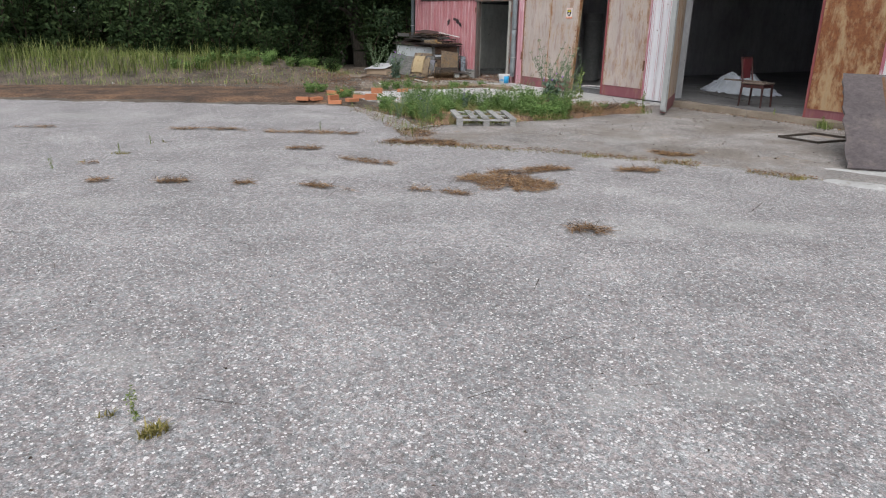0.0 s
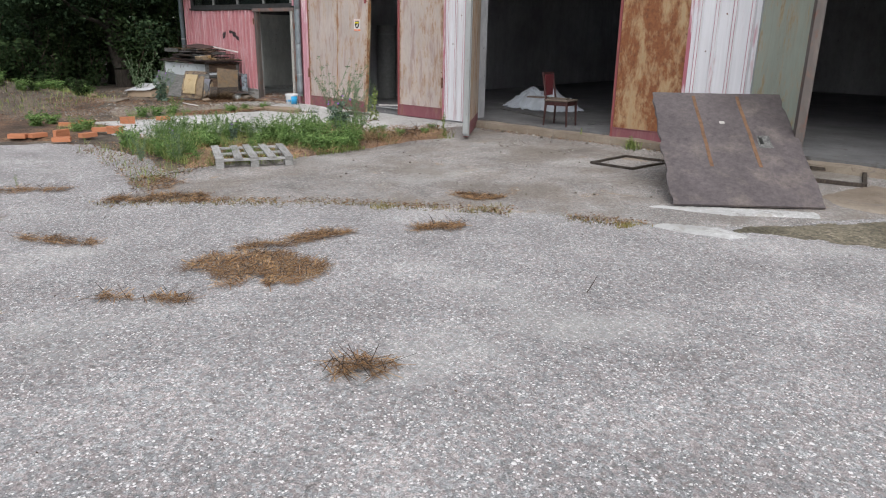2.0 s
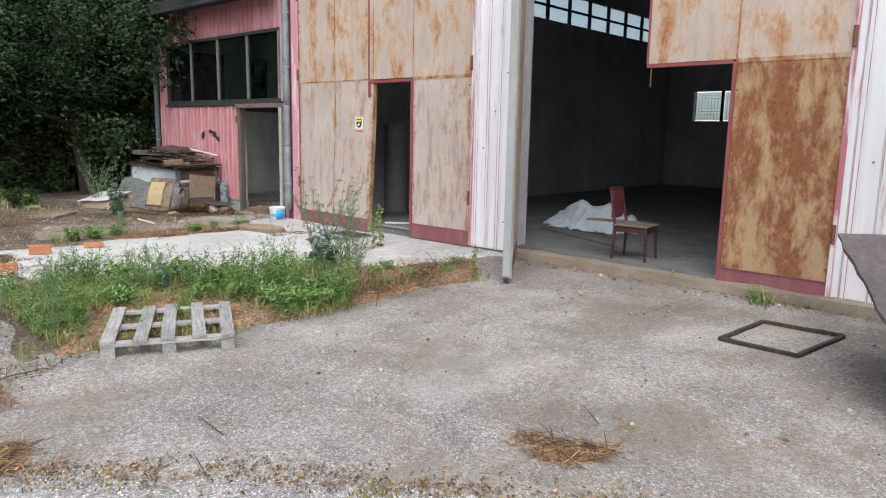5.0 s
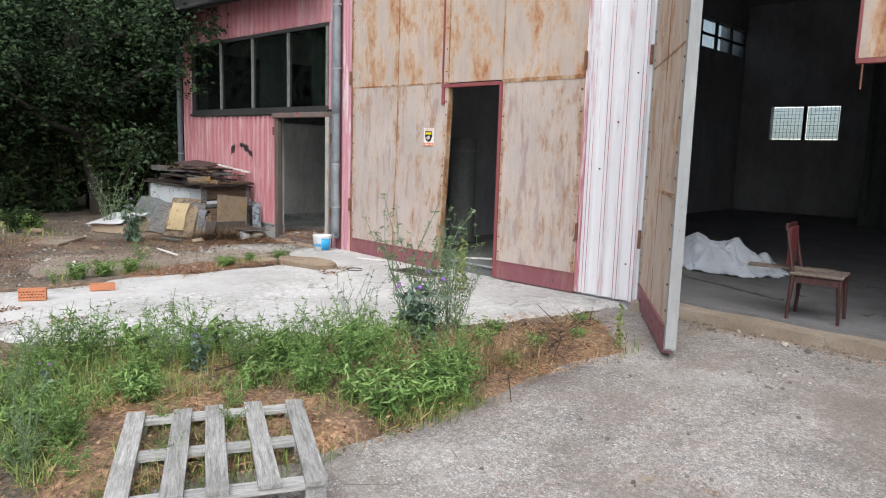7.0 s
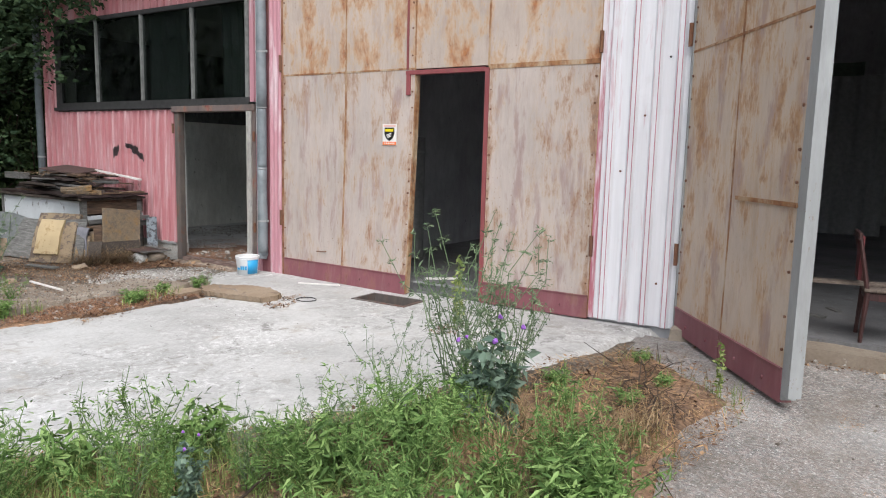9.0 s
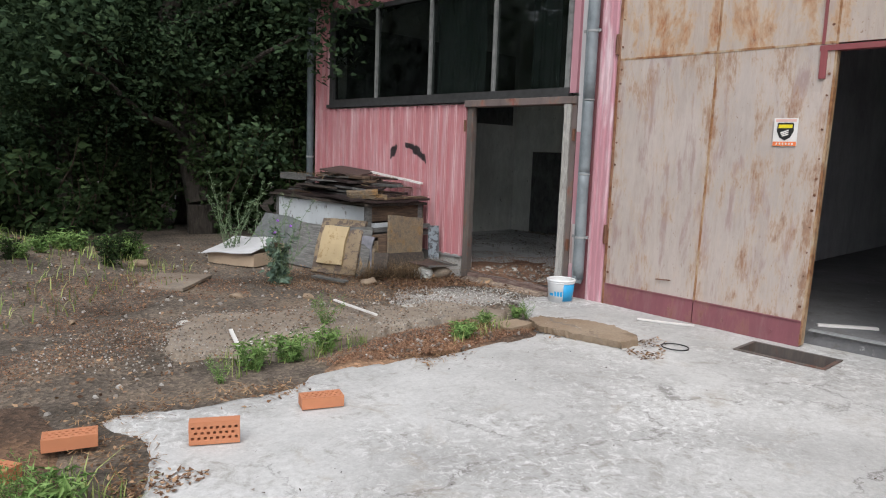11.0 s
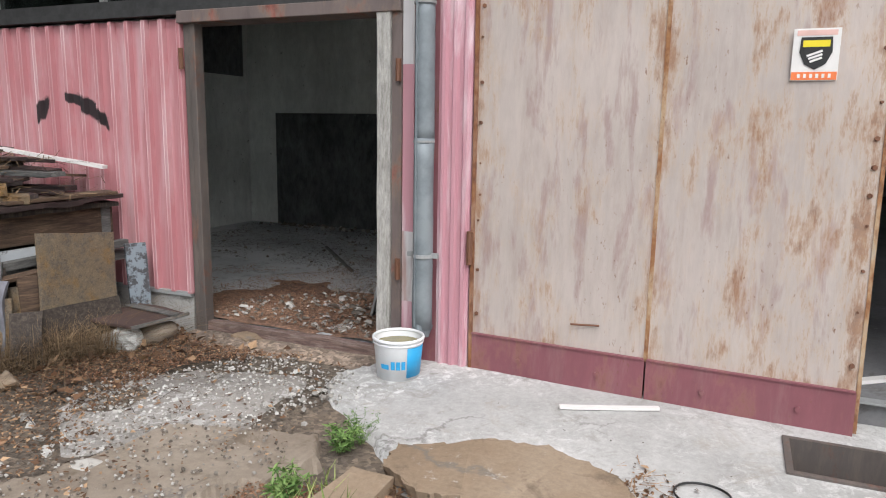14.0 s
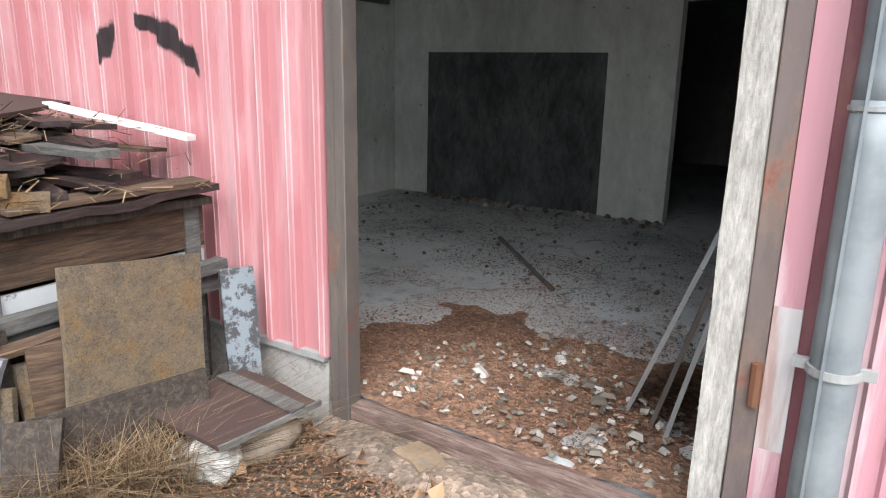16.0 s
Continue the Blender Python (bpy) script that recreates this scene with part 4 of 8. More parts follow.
tagged(part("wall_room_end", box((22, HALL_SIDE, -0.3), (22.2, ANNEX_END, 4.1)), HALL_PLASTER), "rear room wall, toned down for the dim room", "wall", "", "structure")
tagged(part("black_panel", box((ANNEX_BACK - 0.008, 17.62, -0.06), (ANNEX_BACK - 0.002, 19.72, 1.54)), BLACK_PLASTER), "black painted square on the plaster", "wall paint", "", "structure")
tagged(part("ceiling_room", box((F + 0.05, HALL_SIDE + 0.2, 4.1), (22, ANNEX_END, 4.2)), PLASTER), "dirty ceiling", "ceiling", "", "structure")
roof = thing("roof", "flat annex roof with a dark edge", "roof", "", None, "structure")
part("deck", box((F - 0.38, HALL_SIDE + 0.2, 4.21), (22.3, ANNEX_END + 0.3, 4.32)), ROOF_DARK, roof)
part("fascia", box((F - 0.44, HALL_SIDE + 0.2, 4.0), (F - 0.385, ANNEX_END + 0.3, 4.32)), ROOF_DARK, roof)
part("soffit", box((F - 0.38, HALL_SIDE + 0.2, 4.16), (F - 0.02, ANNEX_END + 0.3, 4.2)), ROOF_DARK, roof)

# white-over-red cladding of the piers
for k, (a, b) in enumerate(((P1R, P1L), (P2R, P2L))):
    w = thing("wall_pier", "white painted corrugated steel pier with worn red ribs", "wall cladding", "piers between the gates", None, "structure")
    pitch = (b - a) / 4
    clad_sheet(a, b, -0.06, GATE_TOP, F - 0.005, WHITE_CLAD, w, pitch, 0.028, 0.05, 0.02, a + pitch / 2)
    for i in range(4):
        c = a + pitch * (i + 0.5)
        for e in (-0.021, 0.021):
            part("rib_line", box((F - 0.0365, c + e - 0.0035, -0.06), (F - 0.0345, c + e + 0.0035, GATE_TOP)), RED_RIB, w, "worn red line on the rib")
    for j in range(7):
        y, z = a + pitch * ((j * 7) % 4 + 0.95), 0.35 + 0.52 * j
        part("screw", rod((F - 0.014, y, z), (F - 0.002, y, z), 0.011, None, None, 7), SIGN_BLACK if j % 3 == 1 else HINGE, w)
    part("edge_strip", box((F - 0.02, b - 0.02, -0.06), (F + 0.03, b + 0.03, GATE_TOP)), RED_RIB, w)
corner = thing("corner_trim", "pink and white worn steel corner trim", "trim", "", None, "structure")
clad_sheet(14.92, 15.13, -0.12, WALL_TOP, F - 0.015, PINK_TRIM, corner, 0.07, 0.018, 0.022, 0.01, 14.955, "strip")
part("stripe", box((F - 0.036, 15.085, -0.1), (F - 0.033, 15.105, WALL_TOP)), PINK_TRIM, corner, "worn pale stripe")
part("strip", box((F - 0.012, 15.13, -0.1), (F + 0.03, 15.285, WALL_TOP)), KICK, corner, "maroon channel behind the pipe")
part("strip", box((F - 0.03, 15.285, 0.72), (F + 0.02, 15.36, 1.72)), PINK_TRIM, corner)
part("strip", box((F - 0.03, 15.285, 1.72), (F + 0.02, 15.36, 2.1)), WHITE_TRIM, corner, "patch of white paint")
part("strip", box((F - 0.03, 15.285, -0.1), (F + 0.02, 15.36, 0.28)), PINK_TRIM, corner)
part("strip", box((F - 0.03, 15.285, 0.28), (F + 0.02, 15.36, 0.72)), WHITE_TRIM, corner, "patch of white paint")
part("strip", box((F - 0.03, 15.30, 2.1), (F + 0.02, 15.36, 4.15)), WHITE_TRIM, corner)

# ---- annex window band ----
win = thing("window_1", "dark band of dusty windows in a black steel frame", "window", "", None, "structure")
W0, W1, WZ0, WZ1 = 15.50, 20.05, 2.13, 3.5
part("window_frame", box((F - 0.03, W0, WZ0), (F + 0.06, W1, WZ0 + 0.07)), WINDOW_FRAME, win)
part("window_frame", box((F - 0.03, W0, WZ1 - 0.06), (F + 0.06, W1, WZ1)), WINDOW_FRAME, win)
part("window_frame", box((F - 0.028, W0, WZ0 + 0.07), (F + 0.06, W0 + 0.06, WZ1 - 0.06)), MULLION, win)
part("window_frame", box((F - 0.028, W1 - 0.1, WZ0 + 0.07), (F + 0.06, W1, WZ1 - 0.06)), WINDOW_FRAME, win)
part("window_sill", box((F - 0.06, W0 - 0.02, WZ0 - 0.05), (F + 0.06, W1 + 0.03, WZ0 - 0.002)), WINDOW_FRAME, win)
for i in range(1, 4):
    y = W0 + (W1 - W0) * i / 4
    part("mullion", box((F - 0.02, y - 0.022, WZ0 + 0.07), (F + 0.05, y + 0.022, WZ1 - 0.06)), MULLION, win)
for i in range(4):
    y0, y1 = W0 + (W1 - W0) * i / 4 + 0.022, W0 + (W1 - W0) * (i + 1) / 4 - 0.022
    pane = part("pane", box((F + 0.012, y0, WZ0 + 0.07), (F + 0.017, y1, WZ1 - 0.06)), GLASS, win, "dusty glass")
    pane.visible_shadow = False

for y0, y1 in ((15.75, 16.15), (16.9, 17.75)):
    n = 26
    ys = np.linspace(y0, y1, n)
    xs = F + 0.12 + 0.03 * np.sin(np.arange(n) * 1.9)
    V = np.array([(x + 0.02 * math.sin(z * 3), y, z) for x, y in zip(xs, ys) for z in (2.2, 2.85, 3.45)])
    i = (np.arange(n - 1)[:, None] * 3 + np.arange(2)[None, :]).ravel()
    mesh_np("curtain", V, np.stack([i, i + 3, i + 4, i + 1], 1), plain("grey_green_curtain", (0.05, 0.062, 0.06), 0.9), win, "limp grey-green curtain", True)

# hall windows
hw = thing("window_2", "wired glass window in two lights at the back of the hall", "window", "", None, "structure")
for y0, y1 in ((11.75, 12.62), (12.68, 13.55)):
    part("pane", box((HALL_BACK + 0.1, y0 + 0.03, 2.14), (HALL_BACK + 0.106, y1 - 0.03, 3.01)), GREY_GLASS, hw)
for i in range(18):
    y = 11.8 + i * 0.1
    part("wire", box((HALL_BACK + 0.085, y, 2.11), (HALL_BACK + 0.095, y + 0.006, 3.04)), WINDOW_FRAME, hw)
for i in range(8):
    part("wire", box((HALL_BACK + 0.083, 11.75, 2.21 + i * 0.1), (HALL_BACK + 0.097, 13.55, 2.216 + i * 0.1)), WINDOW_FRAME, hw)
part("mullion", box((HALL_BACK + 0.06, 12.61, 2.11), (HALL_BACK + 0.13, 12.69, 3.04)), WINDOW_FRAME, hw)
cl = thing("window_3", "long clerestory of small panes under the hall roof", "window", "", None, "structure")
for i in range(10):
    x = 17.5 + i
    part("mullion", box((x - 0.03, HALL_IN + 0.02, 4.45), (x + 0.03, HALL_IN + 0.1, 5.2)), WINDOW_FRAME, cl)
part("pane", box((17.5, HALL_IN + 0.1, 4.45), (HALL_BACK, HALL_IN + 0.105, 5.2)), GREY_GLASS, cl, "dusty glass")
part("mullion", box((17.5, HALL_IN + 0.03, 4.78), (HALL_BACK, HALL_IN + 0.09, 4.83)), WINDOW_FRAME, cl)

# ---- annex doorway ----
door = thing("door_1", "open doorway with a dark steel frame and whitewashed post", "doorway", "", None, "structure")
part("jamb", box((F - 0.035, 16.93, -0.14), (F + 0.05, 16.98, 2.1)), DARK_STEEL, door, "dark rusty steel post", 0.004)
part("jamb", box((F - 0.03, 16.98, -0.14), (F + 0.1, 17.03, 2.1)), DARK_STEEL, door, "", 0.004)
part("jamb", box((F - 0.045, 15.362, -0.1), (F + 0.1, 15.428, 2.1)), JAMB_BROWN, door, "brown rusty steel post", 0.004)
part("jamb", warped(box((F - 0.06, 15.43, -0.08), (F + 0.05, 15.52, 2.02)), 0.006, 5, 1, 10), POST_WHITE, door, "whitewashed wooden post")
part("lintel", box((F - 0.07, 15.36, 2.02), (F + 0.14, 17.05, 2.1)), JAMB_BROWN, door, "rusty steel lintel", 0.004)
part("threshold", warped(box((F - 0.02, 15.5, -0.22), (F + 0.05, 17.0, -0.054)), 0.012, 5, 7, 12), wood_material("red_worn_timber", (0.075, 0.05, 0.042), (0.16, 0.105, 0.09), (0.29, 0.23, 0.205), 0.85, (14, 1.2, 14)), door, "worn red timber threshold")
for z in (0.42, 1.62):
    part("hinge", rod((F - 0.06, 15.375, z), (F - 0.06, 15.375, z + 0.13), 0.018), HINGE, door, "rusty hinge barrel")
    if z > 1:
        part("hinge", rod((F - 0.05, 17.04, z + 0.1), (F - 0.05, 17.04, z + 0.24), 0.016), HINGE, door, "rusty hinge barrel")


# ---- gates ----
def gate_leaf(parent, y0, y1, z0, z1, material, splits=(), rows=(), thick=0.05, sag=0.0, kick=True, hinge_first=True, edge=MAROON):
    """One leaf in the plane x = 0 of its parent, from its hinge at y0 to y1 (towards -y), of sheets with rusty seams."""
    ys = [y0, *splits, y1]
    zs = [z0 + (0.21 if kick else 0), *rows, z1]
    w = y0 - y1

    def lean(bm):
        for v in bm.verts:
            v.co.x -= sag * max(0, (y0 - v.co.y) / w) * max(0, (1.9 - v.co.z) / 2.0)
        return bm

    def grid(lo, hi, cuts=5):
        bm = box(lo, hi)
        bmesh.ops.subdivide_edges(bm, edges=list(bm.edges), cuts=cuts, use_grid_fill=True)
        for v in bm.verts:
            v.co.x += 0.006 * noise.noise(Vector((0, v.co.y * 2.2, v.co.z * 1.7)))
        return lean(bm)

    for i in range(len(ys) - 1):
        for j in range(len(zs) - 1):
            mt = material(i, j) if callable(material) else material
            part("sheet", grid((-0.004, ys[i + 1] + 0.006, zs[j] + 0.006), (thick, ys[i] - 0.006, zs[j + 1] - 0.006)), mt, parent)
        if kick:
            part("kick_lip", grid((-0.026, ys[i + 1] + 0.01, zs[0] + 0.0125), (0.0, ys[i] - 0.01, zs[0] + 0.021)), KICK, parent, "bent lip of the kick plate")
            part("kick_plate", grid((-0.016, ys[i + 1] + 0.005, z0), (thick, ys[i] - 0.005, zs[0] + 0.012)), KICK, parent, "maroon kick plate")
            for k in range(2):
                c = ys[i] + (ys[i + 1] - ys[i]) * (0.3 + 0.45 * k)
                part("bolt", lean(rod((-0.03, c, z0 + 0.1), (0.0, c, z0 + 0.1), 0.014, None, None, 7)), KICK, parent)
    for y in splits:
        part("seam", grid((-0.007, y - 0.011, zs[0]), (0.01, y + 0.011, z1)), SEAM, parent, "rusty seam")
    for z in rows:
        part("seam", grid((-0.008, y1, z - 0.01), (0.01, y0, z + 0.01)), SEAM, parent, "rusty seam")
    part("edge_bar", grid((-0.02, y0 - 0.012, z0), (thick, y0 + 0.01, z1)), edge, parent)
    part("edge_bar", grid((-0.008, y1 - 0.012, z0 + 0.02), (thick + 0.02, y1 + 0.006, z1)), GREY_STEEL if edge is GREY_STEEL else SEAM, parent)
    rivet = random.Random(int(abs(y0 * 100)))
    for yy in (y0 - 0.035, y1 + 0.035) if kick else ():
        z = z0 + 0.35
        while z < z1 - 0.1:
            part("rivet", lean(rod((-0.014, yy + rivet.uniform(-0.006, 0.006), z), (0.0, yy, z), rivet.uniform(0.006, 0.013), None, None, 6)), HINGE, parent, "rusty rivet")
            z += rivet.uniform(0.12, 0.3)
    hy = y0 + 0.01 if hinge_first else y1 - 0.01
    for z in (0.55, 2.5, 3.9):
        if z0 < z < z1 - 0.2:
            part("hinge", rod((-0.035, hy, z), (-0.035, hy, z + 0.2), 0.02), HINGE, parent, "rusty hinge barrel")


def at_front(x, y, turn=0):
    return pose(x, y, 0, 0, 0, turn)


ga = thing("gate_leaf", "tan painted steel gate leaf with rust, bent out at the foot", "gate", "gate leaves", at_front(F, 0))
gate_leaf(ga, G1L, HATL, -0.10, GATE_TOP, lambda i, j: TAN if j == 0 else TAN_RUSTY, (13.86,), (2.45,), 0.05, 0.13, True, True, RUST_EDGE)
part("catch", rod((-0.06, 14.28, 0.27), (-0.06, 14.12, 0.28), 0.006), HINGE, ga, "iron catch")
part("catch", box((-0.012, 14.196, 0.17), (-0.004, 14.204, 0.5)), HINGE, ga)
gb = thing("gate_leaf", "tan painted steel gate leaf with an empty wicket opening", "gate", "gate leaves", at_front(F, 0))
gate_leaf(gb, HATR, G1R, -0.08, 2.42, TAN, (), (), 0.05, 0, True, False)
gate_leaf(gb, HATL + 0.1, G1R, 2.44, GATE_TOP, TAN_RUSTY, (HATR,), (), 0.05, 0, False, False)
part("wicket_frame", box((-0.02, HATR - 0.01, -0.06), (0.06, HATR + 0.035, 2.42)), MAROON, gb, "maroon wicket frame")
part("wicket_frame", box((-0.02, HATR + 0.035, 2.385), (0.06, HATL + 0.12, 2.43)), MAROON, gb, "maroon wicket frame")
part("wicket_frame", box((-0.024, HATL + 0.06, 2.16), (0.0, HATL + 0.11, 2.385)), MAROON, gb, "maroon wicket frame")
part("seam", box((-0.010, G1R, 2.405), (0.02, HATR, 2.452)), SEAM, gb, "rusty seam")
part("threshold", box((-0.0, HATR + 0.03, 0.03), (0.06, HATL - 0.02, 0.045)), GREY_STEEL, gb, "worn steel threshold")

gc = thing("gate_leaf", "pale tan steel gate leaf swung open", "gate", "gate leaves", at_front(F - 0.06, G2L, -55.7))
gate_leaf(gc, 0.0, -1.9, -0.06, GATE_TOP, PALE_TAN, (-0.95,), (2.45,), 0.07, 0.0, True, True, GREY_STEEL)
part("bar", box((-0.02, -1.9, 1.22), (0.0, -1.05, 1.25)), SEAM, gc, "rusty cross bar")
part("end_channel", box((-0.012, -2.0, 0.0), (0.075, -1.915, GATE_TOP)), GREY_STEEL, gc, "grey steel end channel")
gd = thing("gate_leaf", "heavily rusted steel gate leaf with an empty wicket opening", "gate", "gate leaves", at_front(F, 0))
gate_leaf(gd, G2H, G2R, -0.08, 2.42, RUSTED, (), (), 0.05, 0, True, False)
gate_leaf(gd, G2M, G2R, 2.44, GATE_TOP, TAN_RUSTY, (G2H,), (), 0.05, 0, False, False)
part("wicket_frame", box((-0.02, G2H - 0.01, -0.06), (0.06, G2H + 0.03, 2.42)), MAROON, gd, "maroon wicket frame")
part("wicket_frame", box((-0.02, G2H + 0.03, 2.40), (0.06, G2M, 2.44)), MAROON, gd, "maroon wicket frame")
part("seam", box((-0.010, G2R, 2.405), (0.02, G2H, 2.452)), SEAM, gd, "rusty seam")
part("bolt_rod", rod((0.0, G2M - 0.05, 2.4), (0.0, G2M - 0.05, 2.18), 0.009), HINGE, gd, "hanging bolt rod")
ge = thing("gate_leaf", "grey-green steel gate leaf swung open", "gate", "gate leaves", at_front(F - 0.06, G3L, -57.0))
gate_leaf(ge, 0.0, -2.0, -0.06, GATE_TOP, GREEN_GREY, (), (2.5,), 0.07, 0.0, False, True, GREY_STEEL)
part("end_channel", box((-0.012, -2.11, 0.0), (0.085, -2.01, GATE_TOP)), DARK_STEEL, ge, "dark steel end channel")


# ---- fixtures on the fronts ----
pipe = thing("downpipe", "dented galvanised steel downpipe with clamps", "downpipe")
PY, PX = 15.19, F - 0.09
for z0, z1, r in ((0.14, 1.29, 0.063), (1.26, 2.07, 0.06), (2.04, 4.15, 0.063)):
    bm = rod((PX, PY, z0), (PX, PY, z1), r, r * 0.96, None, 20)
    bmesh.ops.subdivide_edges(bm, edges=[e for e in bm.edges if e.calc_length() > 0.5], cuts=8)
    part("pipe_length", warped(bm, 0.006, 6, 3), GALV, pipe, "", 0, True)
part("spout", warped(rod((PX - 0.012, PY + 0.004, 0.09), (PX, PY, 0.16), 0.057, 0.0635, None, 20), 0.012, 14, 2), GALV, pipe, "dented torn spout")
part("seam", box((PX - 0.068, PY + 0.018, 0.16), (PX - 0.052, PY + 0.026, 4.1)), GALV, pipe, "folded seam")
for z in (1.265, 2.045):
    part("joint", rod((PX, PY, z), (PX, PY, z + 0.012), 0.0655, None, None, 20), GREY_STEEL, pipe, "dark pipe joint")
for z in (0.58, 2.74, 3.7):
    part("clamp", rod((PX, PY, z), (PX, PY, z + 0.022), 0.068, None, None, 20), GREY_STEEL, pipe, "steel clamp")
    part("lug", box((PX - 0.01, PY - 0.1, z), (PX + 0.01, PY - 0.06, z + 0.03)), GREY_STEEL, pipe)
    part("lug", box((PX - 0.01, PY + 0.06, z), (PX + 0.01, PY + 0.1, z + 0.03)), GREY_STEEL, pipe)
pipe2 = thing("downpipe", "dark grey steel downpipe at the corner", "downpipe")
part("pipe", rod((F - 0.08, 20.5, -0.1), (F - 0.08, 20.5, 4.2), 0.055, None, None, 16), plain("dark_pipe", (0.09, 0.11, 0.12), 0.6), pipe2)
for z in (1.3, 3.0):
    part("clamp", rod((F - 0.08, 20.5, z), (F - 0.08, 20.5, z + 0.03), 0.062, None, None, 16), GREY_STEEL, pipe2)
gutter = thing("gutter", "dark steel gutter under the annex roof edge", "gutter")
part("trough", box((F - 0.53, HALL_SIDE + 0.22, 4.03), (F - 0.445, ANNEX_END + 0.3, 4.11)), ROOF_DARK, gutter, "", 0.02)

sign = thing("sign", "small white sign with a black shield on the gate", "sign")
sx = F - 0.034


def on_sign(y0, y1, z0, z1, lift):
    return box((sx - lift, y0, z0), (sx - lift + 0.0035, y1, z1))


part("board", on_sign(13.085, 13.285, 1.60, 1.84, 0.0), SIGN_WHITE, sign, "white board", 0.001)
part("band", on_sign(13.088, 13.282, 1.603, 1.64, 0.0015), SIGN_ORANGE, sign, "orange band")
for i in range(6):
    part("writing", on_sign(13.255 - i * 0.026 - 0.012, 13.255 - i * 0.026, 1.612, 1.631, 0.003), SIGN_WHITE, sign)
bm = bmesh.new()
vs = [bm.verts.new((sx - 0.002, 13.185 + y, z)) for y, z in ((-0.066, 1.80), (0.066, 1.80), (0.07, 1.73), (0.045, 1.675), (0, 1.65), (-0.045, 1.675), (-0.07, 1.73))]
top = bmesh.ops.extrude_face_region(bm, geom=[bm.faces.new(vs)])
for g in top["geom"]:
    if isinstance(g, bmesh.types.BMVert):
        g.co.x -= 0.002
part("shield", bm, SIGN_BLACK, sign, "black shield")
part("shield_band", on_sign(13.128, 13.242, 1.755, 1.785, 0.0065), SIGN_YELLOW, sign, "yellow bar on the shield")
for i in range(3):
    part("stroke", box((sx - 0.007, -0.035, -0.005), (sx - 0.002, 0.035 - i * 0.008, 0.005), None, Matrix.Translation((0, 13.19, 1.725 - i * 0.016)) @ Matrix.Rotation(radians(-20), 4, "X")), SIGN_WHITE, sign)
part("sheet", on_sign(13.1, 13.27, 1.808, 1.832, 0.0015), plain("sign_faded_red", (0.7, 0.45, 0.4), 0.5, 0, 0.1), sign)

pit = thing("drain_pit", "open rectangular drain pit with a rusty frame", "drain")
px0, px1, py0, py1 = PIT
for lo, hi in (((px0 - 0.03, py0 - 0.03, -0.4), (px0, py1 + 0.03, -0.083)), ((px1, py0 - 0.03, -0.4), (px1 + 0.03, py1 + 0.03, -0.083)), ((px0, py0 - 0.03, -0.4), (px1, py0, -0.083)), ((px0, py1, -0.4), (px1, py1 + 0.03, -0.083))):
    part("side", box(lo, hi), DARK_STEEL, pit)
part("bottom", box((px0, py0, -0.42), (px1, py1, -0.36)), LITTER, pit)
part("board", warped(box((px0 + 0.02, py0 + 0.05, -0.3), (px0 + 0.06, py1 - 0.02, -0.12)), 0.006, 5, 1, 4), BROWN_WOOD, pit, "brown board in the pit")

# ---- things in the yard ----
pallet = thing("pallet", "weathered grey wooden pallet lying in the weeds", "pallet", "", pose(6.27, 9.19, -0.115, 0, 0, -28.0))
PW, PD = 0.955, 1.06
for i in range(5):
    c = 0.05 + (PW - 0.1) * i / 4 + (0.0, 0.01, -0.01, 0.005, 0)[i]
    part("slat", warped(box((c - 0.05, -0.01, 0.122), (c + 0.05, PD + 0.01, 0.146), None, Matrix.Rotation(radians((0.5, -0.8, 0.4, 1.0, -0.6)[i]), 4, "Z")), 0.004, 4, i, 4), PALLET_WOOD, pallet)
for j, y in enumerate((0.0, PD / 2 - 0.05, PD - 0.1)):
    part("stringer", warped(box((0, y, 0.1), (PW, y + 0.1, 0.121)), 0.003, 4, j, 3), PALLET_RAIL, pallet)
    for c in (0.0, PW / 2 - 0.05, PW - 0.1):
        part("block", box((c, y + 0.002, 0.0), (c + 0.1, y + 0.098, 0.099)), PALLET_WOOD, pallet, "", 0.004)


def brick_mesh():
    """A hollow brick, its holes in the face towards -y: 0.25 long, 0.065 deep, 0.12 high."""
    bm = bmesh.new()
    L, D, H = 0.25, 0.065, 0.12
    nx, nz = 15, 7
    xs = [-L / 2 + 0.012 + (L - 0.024) * i / nx for i in range(nx + 1)]
    zs = [0.012 + (H - 0.024) * j / nz for j in range(nz + 1)]
    xs, zs = [-L / 2, *xs, L / 2], [0, *zs, H]
    pts = {(i, j): bm.verts.new((x, -D / 2, z)) for i, x in enumerate(xs) for j, z in enumerate(zs)}
    for i in range(nx + 2):
        for j in range(nz + 2):
            f = [pts[i, j], pts[i + 1, j], pts[i + 1, j + 1], pts[i, j + 1]]
            hole = 0 < i <= nx and 0 < j <= nz and j % 2 == 0 and (i + (j // 2 % 2)) % 2 == 0
            if hole:
                deep = [bm.verts.new((v.co.x, D * 0.2, v.co.z)) for v in f]
                bm.faces.new(deep)
                for k in range(4):
                    bm.faces.new((f[k], f[(k + 1) % 4], deep[(k + 1) % 4], deep[k]))
            else:
                bm.faces.new(f)
    box((-L / 2, -D / 2 + 0.0005, 0), (L / 2, D / 2, H), bm)
    bm.faces.ensure_lookup_table()
    front = [f for f in bm.faces if len(f.verts) == 4 and f.calc_area() > L * H * 0.98 and f.calc_center_median().y < 0]
    bmesh.ops.delete(bm, geom=front, context="FACES_ONLY")
    return bm


